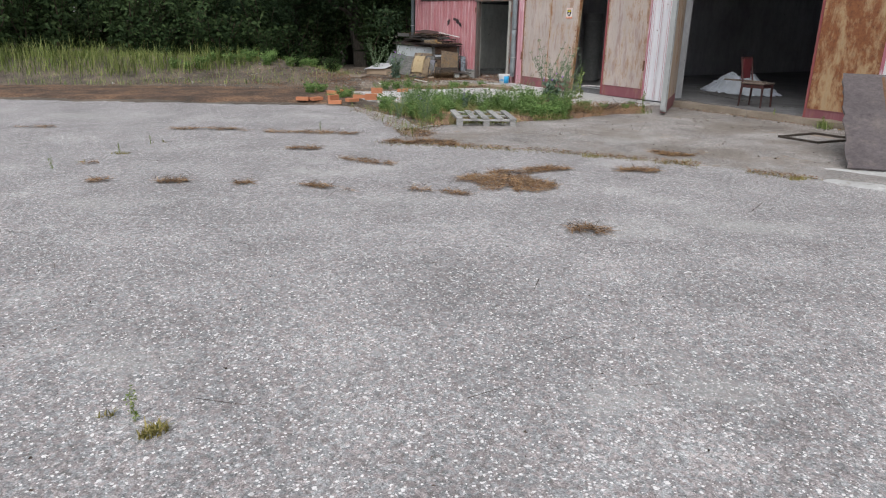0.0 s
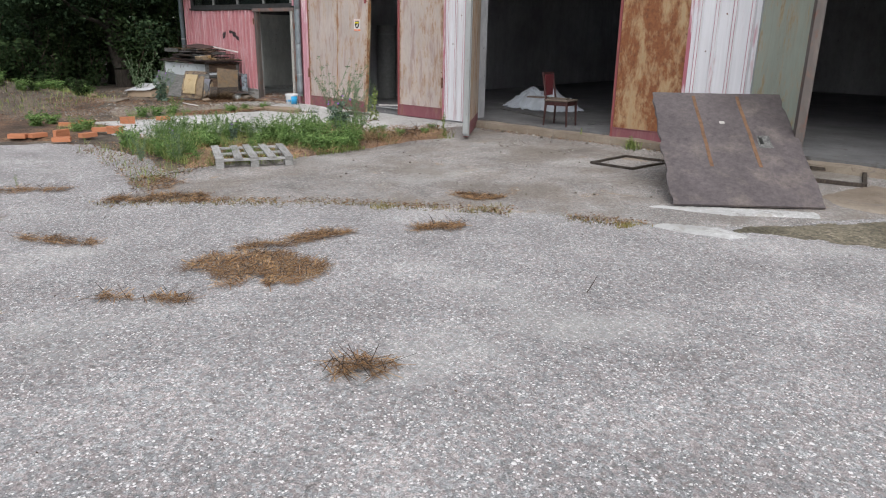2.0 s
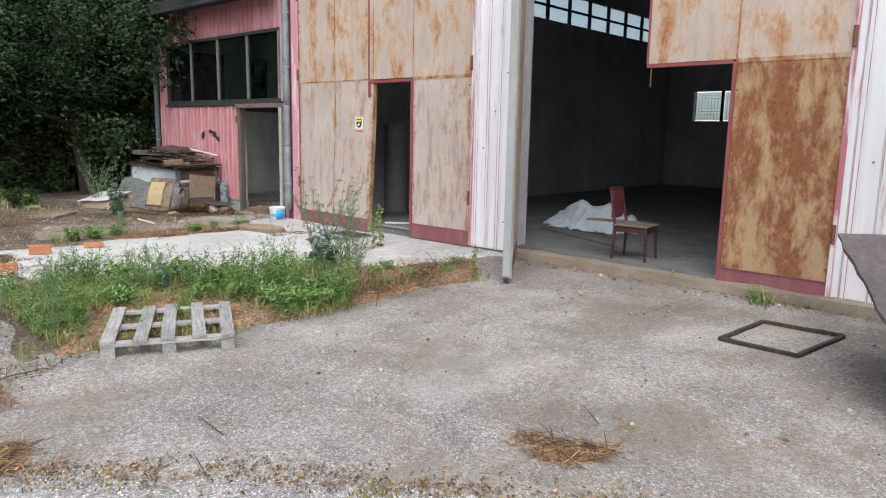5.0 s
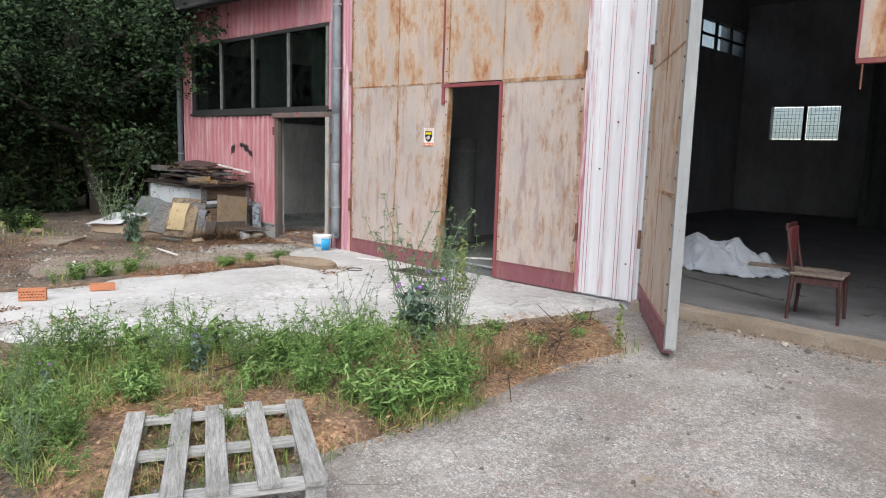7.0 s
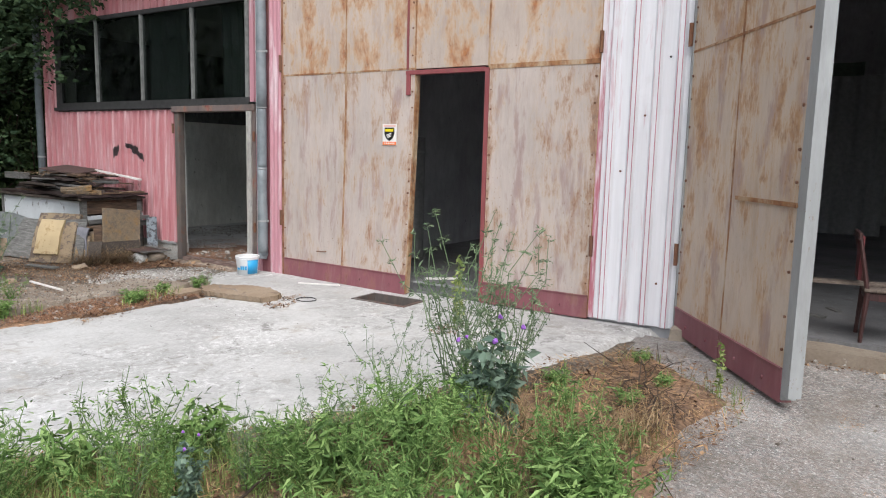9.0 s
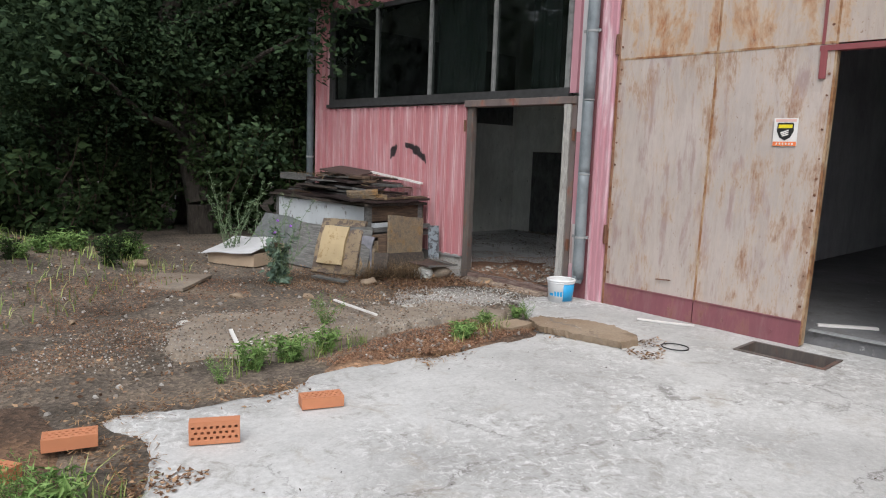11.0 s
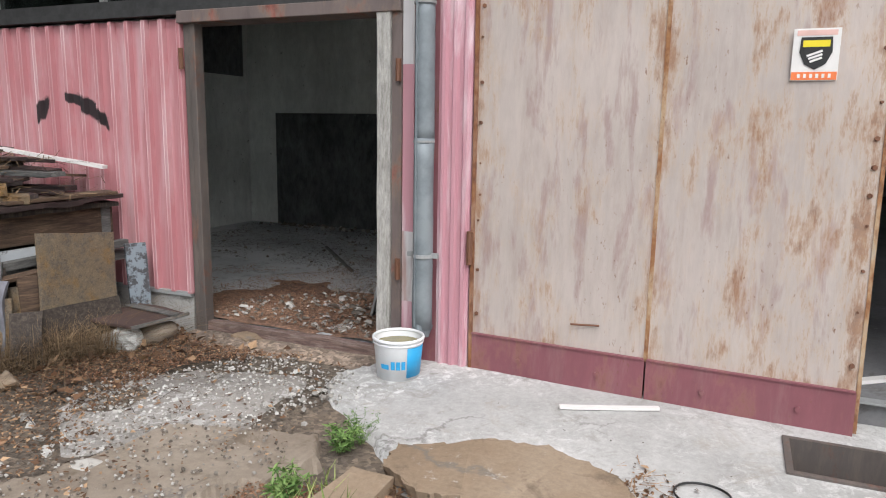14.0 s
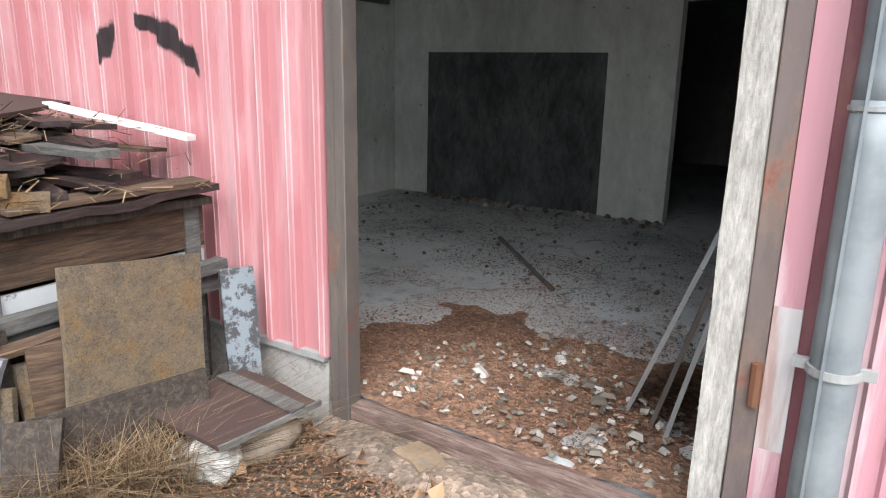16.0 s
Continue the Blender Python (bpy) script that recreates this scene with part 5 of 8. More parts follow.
first_brick = tagged(part("brick", brick_mesh(), BRICK_MAT), "orange perforated brick lying on the slab's edge", "brick", "loose bricks")
first_brick.matrix_basis = pose(7.42, 14.08, -0.085, 0, 0, -28)
for x, y, rx, rz, dz in ((6.59, 13.30, -90, -32, 0.033), (6.70, 12.97, 0, -25, 0), (8.12, 14.13, -90, -22, 0.033), (6.83, 14.42, -90, -18, 0.033), (6.42, 14.3, -90, -60, 0.033),
                         (5.35, 13.35, -90, -40, 0.033), (5.66, 13.25, -90, 15, 0.033), (5.7, 12.55, -90, -30, 0.033), (5.9, 13.05, 0, 20, 0), (6.22, 12.78, -90, 10, 0.033)):
    copy_thing(first_brick, pose(x, y, -0.085 + dz, rx, 0, rz))

bucket = thing("bucket", "white plastic paint bucket with a blue label and murky water", "bucket", "", pose(11.9, 15.235, -0.094))
bm = rod((0, 0, 0), (0, 0, 0.235), 0.125, 0.146, None, 36)
bmesh.ops.delete(bm, geom=[f for f in bm.faces if f.calc_center_median().z > 0.23], context="FACES_ONLY")
inner = rod((0, 0, 0.01), (0, 0, 0.235), 0.121, 0.142, None, 36)
bmesh.ops.delete(inner, geom=[f for f in inner.faces if f.calc_center_median().z > 0.23], context="FACES_ONLY")
part("body", bm, BUCKET_WHITE, bucket, "", 0, True)
part("lining", inner, BUCKET_WHITE, bucket, "", 0, True)


def ring(r, tube, z, n=36, m=8):
    bm = bmesh.new()
    vs = [[bm.verts.new(((r + tube * math.cos(b)) * math.cos(a), (r + tube * math.cos(b)) * math.sin(a), z + tube * 1.4 * math.sin(b))) for b in [2 * math.pi * j / m for j in range(m)]] for a in [2 * math.pi * i / n for i in range(n)]]
    for i in range(n):
        for j in range(m):
            bm.faces.new((vs[i][j], vs[(i + 1) % n][j], vs[(i + 1) % n][(j + 1) % m], vs[i][(j + 1) % m]))
    return bm


part("rim", ring(0.147, 0.008, 0.235), BUCKET_WHITE, bucket, "rolled rim", 0, True)
part("rim", ring(0.146, 0.005, 0.212), BUCKET_WHITE, bucket, "", 0, True)
part("water", rod((0, 0, 0.192), (0, 0, 0.197), 0.138, None, None, 36), WATER, bucket, "murky water")


def wrap(a0, a1, z0, z1, lift, n=10):
    """A label that follows the bucket's side between two angles."""
    bm = bmesh.new()
    rows = []
    for k in range(n + 1):
        a = radians(a0 + (a1 - a0) * k / n)
        rows.append([bm.verts.new(((0.125 + 0.0894 * z + d) * math.cos(a), (0.125 + 0.0894 * z + d) * math.sin(a), z)) for z, d in ((z0, lift), (z1, lift), (z1, 0.0), (z0, 0.0))])
    for p, q in zip(rows, rows[1:]):
        for j in range(4):
            bm.faces.new((p[j], q[j], q[(j + 1) % 4], p[(j + 1) % 4]))
    return bm


part("label", wrap(-132, -62, 0.02, 0.2, 0.0016, 16), BUCKET_BLUE, bucket, "blue paper label", 0, True)
for a0, a1, z0, z1 in ((-172, -162, 0.072, 0.122), (-159, -149, 0.072, 0.122), (-146, -136, 0.072, 0.122), (-200, -178, 0.072, 0.1)):
    part("writing", wrap(a0, a1, z0, z1, 0.0016, 4), BUCKET_BLUE, bucket, "pale blue lettering bar")
bm = bmesh.new()
last = None
for k in range(13):
    a = math.pi * k / 12
    p = Vector((-0.151 * math.cos(a) * 0.7 + 0.02, -0.151 * math.cos(a) * 0.71, 0.2)) + Vector((-0.1, 0.1, -0.05)) * math.sin(a)
    if last is not None:
        rod(last, p, 0.002, None, bm, 6)
    last = p
part("handle", bm, GREY_STEEL, bucket, "thin wire handle")

# brown plate that leans on the grey-green leaf
plate = thing("leaning_plate", "brown steel plate leaning against the open gate leaf", "steel plate")
A, B, C, D = Vector((8.47, 4.2, -0.075)), Vector((9.47, 3.0, -0.075)), Vector((11.1, 4.12, 0.9)), Vector((10.1, 5.32, 0.9))
PU, PV = (B - A), (D - A)
PN = PU.cross(PV).normalized()
if PN.z < 0:
    PN = -PN


def plate_quad(u0, u1, v0, v1, lift0, lift1, cuts=0, rag=0.0, seed=0):
    bm = bmesh.new()
    bmesh.ops.create_cube(bm, size=1)
    if cuts:
        bmesh.ops.subdivide_edges(bm, edges=list(bm.edges), cuts=cuts, use_grid_fill=True)
    for v in bm.verts:
        u, w, h = v.co.x + 0.5, v.co.y + 0.5, v.co.z + 0.5
        q = A + PU * (u0 + (u1 - u0) * u) + PV * (v0 + (v1 - v0) * w)
        edge = u < 0.001 or u > 0.999 or w > 0.999
        q += PN * (lift0 + (lift1 - lift0) * h + 0.012 * noise.noise(q * 0.9))
        if rag and edge:
            q += PU.normalized() * rag * noise.noise(q * 5 + Vector((seed, 0, 0)))
        v.co = q
    return bm


part("sheet", plate_quad(0, 1, 0, 1, 0.0, 0.022, 22, 0.045), PLATE, plate)
part("stripe", plate_quad(0.31, 0.335, 0.3, 0.97, 0.0225, 0.0245, 6, 0.01, 3), STRAPS, plate, "rusty stripe")
part("stripe", plate_quad(0.65, 0.675, 0.3, 0.97, 0.0225, 0.0245, 6, 0.01, 5), STRAPS, plate, "rusty stripe")
part("hand_hole", plate_quad(0.70, 0.80, 0.47, 0.58, 0.0225, 0.0255, 4, 0.03, 2), GREY_BOARD, plate, "splintered grey latch patch")
part("hand_hole", plate_quad(0.715, 0.74, 0.5, 0.56, 0.0257, 0.028, 3, 0.02, 4), SIGN_BLACK, plate, "dark hole")
part("smear", plate_quad(0.465, 0.5, 0.685, 0.71, 0.0225, 0.0245, 2, 0.02), STONE_MAT, plate, "white paint spot")


def loose_frame(name, corners, label, w=0.05, h=0.045):
    t = thing(name, label, "wooden frame", "frames on the ground")
    for k, (a, b) in enumerate(zip(corners, corners[1:] + corners[:1])):
        a, b = Vector((*a, float(gz(*a)) + h / 2 + 0.004 * (k % 2))), Vector((*b, float(gz(*b)) + h / 2 + 0.004 * (k % 2)))
        m = Matrix.Translation((a + b) / 2) @ (b - a).to_track_quat("X", "Z").to_matrix().to_4x4()
        ln = (b - a).length
        part("rail", warped(box((-ln / 2, -w / 2, -h / 2), (ln / 2, w / 2, h / 2), None, m), 0.006, 5, k, 3), DARK_WOOD, t)
    return t


loose_frame("window_sash", [(10.15, 6.12), (11.0, 6.05), (11.02, 5.38), (10.12, 5.5)], "dark rotten wooden frame lying on the asphalt", 0.036, 0.03)
loose_frame("window_sash", [(12.0, 3.9), (12.1, 3.2), (11.15, 3.0), (11.05, 3.6)], "dark wooden frame lying before the open gate")

slabp = thing("loose_slab", "loose brown concrete slab piece broken along its edge", "concrete piece")
bm = bmesh.new()
pts = [(10.76, 14.73), (10.62, 14.52), (10.64, 14.39), (10.67, 14.16), (10.73, 13.76), (10.95, 13.74), (11.08, 13.82), (11.25, 14.14), (11.22, 14.41), (11.07, 14.58), (10.97, 14.77)]
rs = np.random.default_rng(31)
rim = [(ax + (bx - ax) * f + rs.normal(0, 0.008), ay + (by - ay) * f + rs.normal(0, 0.008)) for (ax, ay), (bx, by) in zip(pts, pts[1:] + pts[:1]) for f in np.arange(0, 0.99, 0.12)]
vs = [bm.verts.new((x, y, 0.0)) for x, y in rim]
ret = bmesh.ops.extrude_face_region(bm, geom=[bm.faces.new(vs)])
for g in ret["geom"]:
    if isinstance(g, bmesh.types.BMVert):
        g.co.z += 0.06
for v in bm.verts:
    v.co.z += rs.normal(0, 0.0025)
    if v.co.z < 0.03:
        v.co.x += 0.02 + rs.normal(0, 0.01)
for f in bm.faces:
    f.smooth = False
bmesh.ops.triangulate(bm, faces=list(bm.faces))
for v in bm.verts:
    v.co.z += -0.1 + 0.03 * (11.0 - v.co.x)
part("slab", bm, BROWN_SLAB, slabp)
bm = warped(box((10.45, 14.66, -0.1), (10.7, 14.86, -0.05)), 0.03, 6, 3, 3)
tagged(part("loose_slab", bm, BROWN_SLAB), "small brown concrete fragment beside the loose slab", "concrete piece")


def plank(name, a, b, w, h, material, label, category="plank", group="", twist=0.0, rag=0.004, parent=None):
    """A board whose underside's middle line runs from a to b."""
    a, b = Vector(a), Vector(b)
    m = Matrix.Translation(a) @ (b - a).to_track_quat("X", "Z").to_matrix().to_4x4() @ Matrix.Rotation(twist, 4, "X")
    bm = warped(box((0, -w / 2, 0), ((b - a).length, w / 2, h)), rag, 4, a.x * 3 + a.y, 3)
    ob = part(name, bm, material, parent, label if parent is not None else "")
    if parent is None:
        ob.matrix_basis = m
        tagged(ob, label, category, group)
    else:
        ob.matrix_basis = m
    return ob


plank("white_batten", (11.80, 14.24, -0.088), (12.0, 13.76, -0.088), 0.03, 0.015, SIGN_WHITE, "white painted batten lying by the gate", "batten")
plank("white_batten", (9.72, 16.31, -0.02), (9.67, 15.59, -0.02), 0.025, 0.015, SIGN_WHITE, "white stick lying on the grit", "batten")
plank("white_batten", (8.43, 15.9, -0.035), (8.26, 15.45, -0.035), 0.03, 0.015, SIGN_WHITE, "white stick lying on the grit", "batten")
cable = tagged(part("cable_ring", ring(0.1, 0.004, -0.08, 32, 6), SIGN_BLACK), "loop of black cable lying on the concrete", "cable")
cable.matrix_basis = pose(11.15, 13.5, 0) @ Matrix.Diagonal((1.0, 1.1, 1, 1))

# ---- debris by the red wall ----
chest = thing("wooden_chest", "rotting white painted wooden chest against the red wall", "chest")
CX0, CX1, CY0, CY1 = 11.16, 12.1, 17.68, 19.85
part("panel", warped(box((CX0, CY0 + 0.04, 0.42), (CX0 + 0.025, CY1, 0.74)), 0.006, 3, 1, 5), WHITE_WOOD, chest, "flaking white front board")
part("panel", warped(box((CX0 + 0.02, CY0 + 0.04, -0.08), (CX0 + 0.045, CY1, 0.41)), 0.006, 3, 2, 5), WHITE_WOOD, chest, "flaking white lower board")
for x, y in ((CX0 - 0.005, CY0), (CX0 - 0.005, CY1 - 0.06), (CX1 - 0.1, CY0), (CX1 - 0.1, CY1 - 0.06)):
    part("post", warped(box((x, y, -0.1), (x + 0.07, y + 0.07, 0.75)), 0.005, 5, x + y, 3), GREY_BOARD, chest)
part("end_board", warped(box((CX0 + 0.06, CY0 + 0.01, 0.56), (CX1, CY0 + 0.035, 0.75)), 0.005, 5, 4, 4), BROWN_WOOD, chest, "bare brown end board")
part("end_board", warped(box((CX0 + 0.06, CY0 + 0.02, 0.36), (CX1, CY0 + 0.04, 0.54)), 0.005, 5, 5, 4), WHITE_WOOD, chest, "flaking white end board")
part("end_board", warped(box((CX0 + 0.06, CY0 + 0.02, -0.08), (CX1, CY0 + 0.04, 0.35)), 0.005, 5, 6, 4), DARK_WOOD, chest)
part("rail", warped(box((CX0 - 0.04, CY0 - 0.06, 0.36), (CX1 + 0.05, CY0 + 0.0, 0.43)), 0.006, 5, 8, 5), GREY_BOARD, chest)
part("lid", warped(box((CX0 - 0.08, CY0 - 0.06, 0.76), (CX1, CY1 + 0.06, 0.79)), 0.018, 5, 6, 9), DARK_WOOD, chest, "dark rotten board lid")
part("lid", warped(box((CX0 - 0.05, CY0 - 0.1, 0.80), (CX1 + 0.02, CY1, 0.83)), 0.022, 5, 7, 9), DARK_LAMINATE, chest, "dark felted lid")
part("back_board", box((CX1 - 0.03, CY0 + 0.08, -0.08), (CX1 - 0.005, CY1, 0.74)), DARK_WOOD, chest)

rng = np.random.default_rng(5)
for k in range(48):
    lay = k // 8
    z = 0.835 + lay * 0.047
    span = 1.0 - 0.12 * lay
    y = 18.75 + rng.uniform(-0.45, 0.45) * span
    ln = rng.uniform(0.9, 2.1) * (1 - 0.06 * lay)
    x = CX0 + 0.0 + rng.uniform(0, 0.76)
    a = radians(rng.normal(88, 11))
    d = Vector((math.cos(a), math.sin(a), rng.normal(0, 0.015))) * ln / 2
    if y - ln / 2 < 17.6:
        y = 17.6 + ln / 2
    plank("old_board", Vector((x, y, z)) - d, Vector((x, y, z)) + d, rng.uniform(0.08, 0.2), rng.uniform(0.016, 0.032),
          (DARK_WOOD, DARK_LAMINATE, DARK_WOOD, GREY_BOARD, DARK_LAMINATE, BROWN_WOOD, DARK_LAMINATE)[k % 7], "dark rotten board stacked on the chest", "board", "boards on the chest", rng.normal(0, 0.08), 0.006)
plank("old_board", (11.3, 18.5, 1.125), (12.0, 19.0, 1.16), 0.55, 0.02, BROWN_PANEL, "brown panel on top of the board stack", "board", "boards on the chest", 0.12)
plank("old_board", (11.25, 19.35, 1.0), (11.3, 19.85, 1.0), 0.16, 0.09, GREY_BOARD, "pale grey timber end on the board stack", "board", "boards on the chest")
plank("white_batten", (12.0, 18.7, 1.13), (12.11, 17.75, 1.02), 0.05, 0.025, SIGN_WHITE, "white batten sticking out of the board stack", "batten")
plank("old_board", (11.25, 17.66, 0.84), (12.08, 17.66, 0.845), 0.12, 0.02, BROWN_WOOD, "brown board on the chest's edge", "board", "boards on the chest", 0.05)
plank("branch_piece", (11.0, 17.85, 0.86), (11.4, 17.62, 0.84), 0.07, 0.05, MAT_BOARD, "mossy piece of bark on the chest", "branch", "", 0.3, 0.02)


def leaner(name, foot_a, foot_b, height, back, thick, material, label, category, group="", rag=0.01, bend=0.0):
    """A board that stands on the line from foot_a to foot_b and leans back by so much."""
    a, b = Vector(foot_a), Vector(foot_b)
    u = (b - a).normalized()
    n = Vector((-u.y, u.x, 0))
    if n.x < 0 and abs(n.x) > abs(n.y) or (abs(n.y) >= abs(n.x) and n.y < 0):
        n = -n
    up = Vector((0, 0, math.sqrt(max(0.01, height * height - back * back)))) + n * back
    m = Matrix((( *u, 0), (*up.normalized(), 0), (*u.cross(up.normalized()), 0), (0, 0, 0, 1))).transposed()
    m.translation = a
    bm = warped(box((0, 0, 0), ((b - a).length, height, thick)), rag, 3.5, a.x + a.y, 7)
    for v in bm.verts:
        v.co.z += bend * math.sin(math.pi * min(1, max(0, v.co.y / height)))
    ob = part(name, bm, material)
    ob.matrix_basis = m
    return tagged(ob, label, category, group)


leaner("fibre_mat", (11.27, 17.42, 0.17), (11.82, 17.36, 0.06), 0.5, 0.07, 0.03, MAT_BOARD, "mouldy brown fibre board leaning on the chest", "board", "", 0.016)
leaner("painted_board", (11.97, 17.42, -0.08), (12.1, 17.36, -0.08), 0.58, 0.08, 0.025, BLUE_WOOD, "board with flaking blue-grey paint", "board", "", 0.006)
leaner("painted_board", (11.12, 17.36, -0.1), (11.72, 17.22, -0.1), 0.3, 0.06, 0.03, DARK_WOOD, "dark weathered board standing in the dry stems", "board", "", 0.012)
leaner("painted_board", (11.2, 17.5, -0.1), (11.32, 17.46, -0.1), 0.5, 0.04, 0.03, BROWN_WOOD, "split brown post beside the chest", "board", "", 0.012)
leaner("foam_board", (10.66, 18.12, -0.09), (10.92, 17.56, -0.09), 0.70, 0.28, 0.05, YELLOW_FOAM, "torn yellow foam board leaning on the chest", "foam board", "", 0.018, 0.03)
leaner("foam_board", (10.70, 18.06, 0.02), (10.84, 17.74, 0.02), 0.5, 0.195, 0.058, flaked_material("pale_foam", (0.4, 0.31, 0.18), (0.28, 0.2, 0.1), 0.55), "pale yellow inner layer of a foam board", "foam board", "", 0.02, 0.02)
leaner("grey_panel", (10.72, 17.95, -0.09), (10.98, 17.45, -0.09), 0.62, 0.2, 0.02, GREY_BOARD, "grey plastic sheathed panel leaning on the chest", "panel", "", 0.014)
leaner("grey_panel", (10.72, 18.95, -0.09), (10.78, 18.25, -0.09), 0.62, 0.34, 0.03, GREY_BOARD, "weathered grey panel leaning on the chest", "panel", "grey panels", 0.012)
leaner("grey_panel", (10.78, 20.1, -0.09), (10.86, 18.9, -0.09), 0.66, 0.36, 0.02, plain("flat_grey_board", (0.13, 0.14, 0.14), 0.85, 0, 0.3), "thin grey panel leaning on the chest", "panel", "grey panels", 0.01)

plank("old_board", (11.12, 17.62, 0.43), (12.12, 17.6, 0.46), 0.07, 0.05, GREY_BOARD, "grey rail across the chest's end", "board", "boards by the chest")
plank("old_board", (11.1, 17.55, 0.38), (11.55, 17.53, 0.4), 0.06, 0.022, BROWN_WOOD, "split brown lath by the chest", "board", "boards by the chest", 0.2)
leaner("old_board", (11.08, 17.6, -0.1), (11.18, 17.58, -0.1), 0.56, 0.03, 0.03, DARK_WOOD, "dark splintered upright by the chest", "board", "boards by the chest", 0.014)
leaner("old_board", (11.17, 17.52, -0.1), (11.27, 17.5, -0.1), 0.44, 0.05, 0.05, MAT_BOARD, "yellowed insulation strip by the chest", "insulation", "", 0.02)
leaner("old_board", (10.98, 17.32, -0.1), (11.1, 17.2, -0.1), 0.34, 0.14, 0.03, DARK_WOOD, "dark orange-brown wood offcut in the dry stems", "board", "boards by the chest", 0.012)
leaner("old_board", (10.95, 17.55, -0.1), (11.06, 17.42, -0.1), 0.4, 0.12, 0.035, MAT_BOARD, "mouldy broken board by the chest", "board", "boards by the chest", 0.02)
leaner("plastic_wrap", (10.86, 17.7, -0.1), (11.0, 17.42, -0.1), 0.52, 0.16, 0.02, plain("grey_film", (0.14, 0.14, 0.16), 0.35, 0, 0.4), "crumpled grey plastic film by the foam board", "plastic film", "", 0.04)
plank("branch_piece", (11.0, 17.9, 0.87), (11.3, 17.66, 0.9), 0.09, 0.06, MAT_BOARD, "torn piece of mossy felt on the chest", "felt", "", 0.2, 0.03)
plank("old_board", (10.4, 17.7, -0.06), (10.5, 17.2, -0.06), 0.08, 0.02, GREY_BOARD, "grey plank on the soil", "board", "boards by the chest")
plank("old_board", (9.2, 18.5, -0.06), (8.6, 17.9, -0.06), 0.6, 0.03, OLD_SLAB, "flat brown board lying on the soil", "board")

cbox = thing("cardboard_box", "sagging cardboard box with a torn white lid", "box", "", pose(10.36, 19.25, -0.09, 0, 0, 20) @ Matrix.Diagonal((0.82, 0.78, 0.95, 1)))
for lo, hi in (((-0.38, -0.5, 0), (-0.365, 0.5, 0.16)), ((0.365, -0.5, 0), (0.38, 0.5, 0.27)), ((-0.365, -0.5, 0), (0.365, -0.485, 0.18))):
    part("side", warped(box(lo, hi), 0.015, 3, 1, 4), CARDBOARD, cbox)
part("lid", warped(box((-0.44, -0.5, 0.245), (0.42, 0.55, 0.255), None, pose(0, 0, 0, -3, -10, 4)), 0.02, 3.5, 2, 8), CARD_WHITE, cbox, "torn white lid")
part("flap", warped(box((-0.37, 0.485, 0.0), (0.36, 0.5, 0.1)), 0.02, 3, 3, 4), CARDBOARD, cbox)

ptop = thing("table_top", "brown laminate board resting on a stone by the plinth", "board")
bm = warped(box((0, 0, 0), (0.48, 0.47, 0.014)), 0.016, 4, 1, 6)
o = part("top", bm, BROWN_PANEL, ptop)
o.matrix_basis = pose(11.5, 16.92, 0.068, 1.5, 2, -3)
o = part("edging", warped(box((0, -0.006, -0.004), (0.48, 0.006, 0.018)), 0.006, 6, 2, 5), GREY_BOARD, ptop, "split pale edging")
o.matrix_basis = pose(11.5, 16.92, 0.068, 1.5, 2, -3)
o = part("edging", warped(box((0.33, 0.0, 0.021), (0.4, 0.46, 0.029)), 0.006, 6, 3, 5), GREY_BOARD, ptop, "warped loose strip")
o.matrix_basis = pose(11.5, 16.92, 0.068, 1.5, 2, -3)
stone = bmesh.new()
bmesh.ops.create_icosphere(stone, subdivisions=4, radius=1, matrix=pose(11.79, 17.03, -0.045) @ Matrix.Diagonal((0.15, 0.14, 0.085, 1)))
tagged(part("stone_block", warped(warped(stone, 0.03, 4), 0.008, 18), OLD_SLAB, None, "", 0, True), "mossy rounded stone under the board", "stone")
bag = bmesh.new()
bmesh.ops.create_icosphere(bag, subdivisions=5, radius=1, matrix=pose(11.58, 17.09, -0.045) @ Matrix.Diagonal((0.13, 0.13, 0.08, 1)))
tagged(part("plastic_bag", warped(warped(bag, 0.06, 7), 0.022, 24), plain("thin_white_plastic", (0.46, 0.47, 0.455), 0.35, 0, 0.25)), "crumpled white plastic bag under the board", "plastic bag")
for k, (x, y, s) in enumerate(((10.75, 17.09, 0.12), (10.55, 15.75, 0.06), (9.8, 16.9, 0.07), (9.2, 17.3, 0.08), (8.3, 16.5, 0.05), (9.0, 19.4, 0.13), (7.6, 17.1, 0.05), (10.3, 15.9, 0.07))):
    bm = bmesh.new()
    bmesh.ops.create_icosphere(bm, subdivisions=3, radius=1, matrix=pose(x, y, float(soil_height(np.array(x), np.array(y))) + s * 0.2, 0, 0, 40 * k) @ Matrix.Diagonal((s, s * 0.75, s * 0.42, 1)))
    tagged(part("stone", warped(bm, s * 0.3, 6 / s * 0.2, k), STONE_MAT if k % 3 == 1 else BROWN_SLAB), "pale rough stone lying on the soil", "stone", "loose stones")

# ---- inside the hall ----
chair = thing("chair", "dark red wooden chair with a worn seat", "chair", "", pose(12.57, 8.19, 0.03, 0, 0, 186))
for x, y in ((-0.19, -0.2), (0.19, -0.2), (-0.18, 0.2), (0.18, 0.2)):
    part("leg", rod((x * 1.08, y * 1.1, 0), (x, y, 0.43), 0.016, 0.024, None, 8), CHAIR_WOOD, chair)
for lo, hi in (((-0.19, -0.21, 0.36), (0.19, -0.19, 0.42)), ((-0.19, 0.19, 0.36), (0.19, 0.21, 0.42)), ((-0.2, -0.2, 0.36), (-0.18, 0.2, 0.42)), ((0.18, -0.2, 0.36), (0.2, 0.2, 0.42))):
    part("apron", box(lo, hi), CHAIR_WOOD, chair)
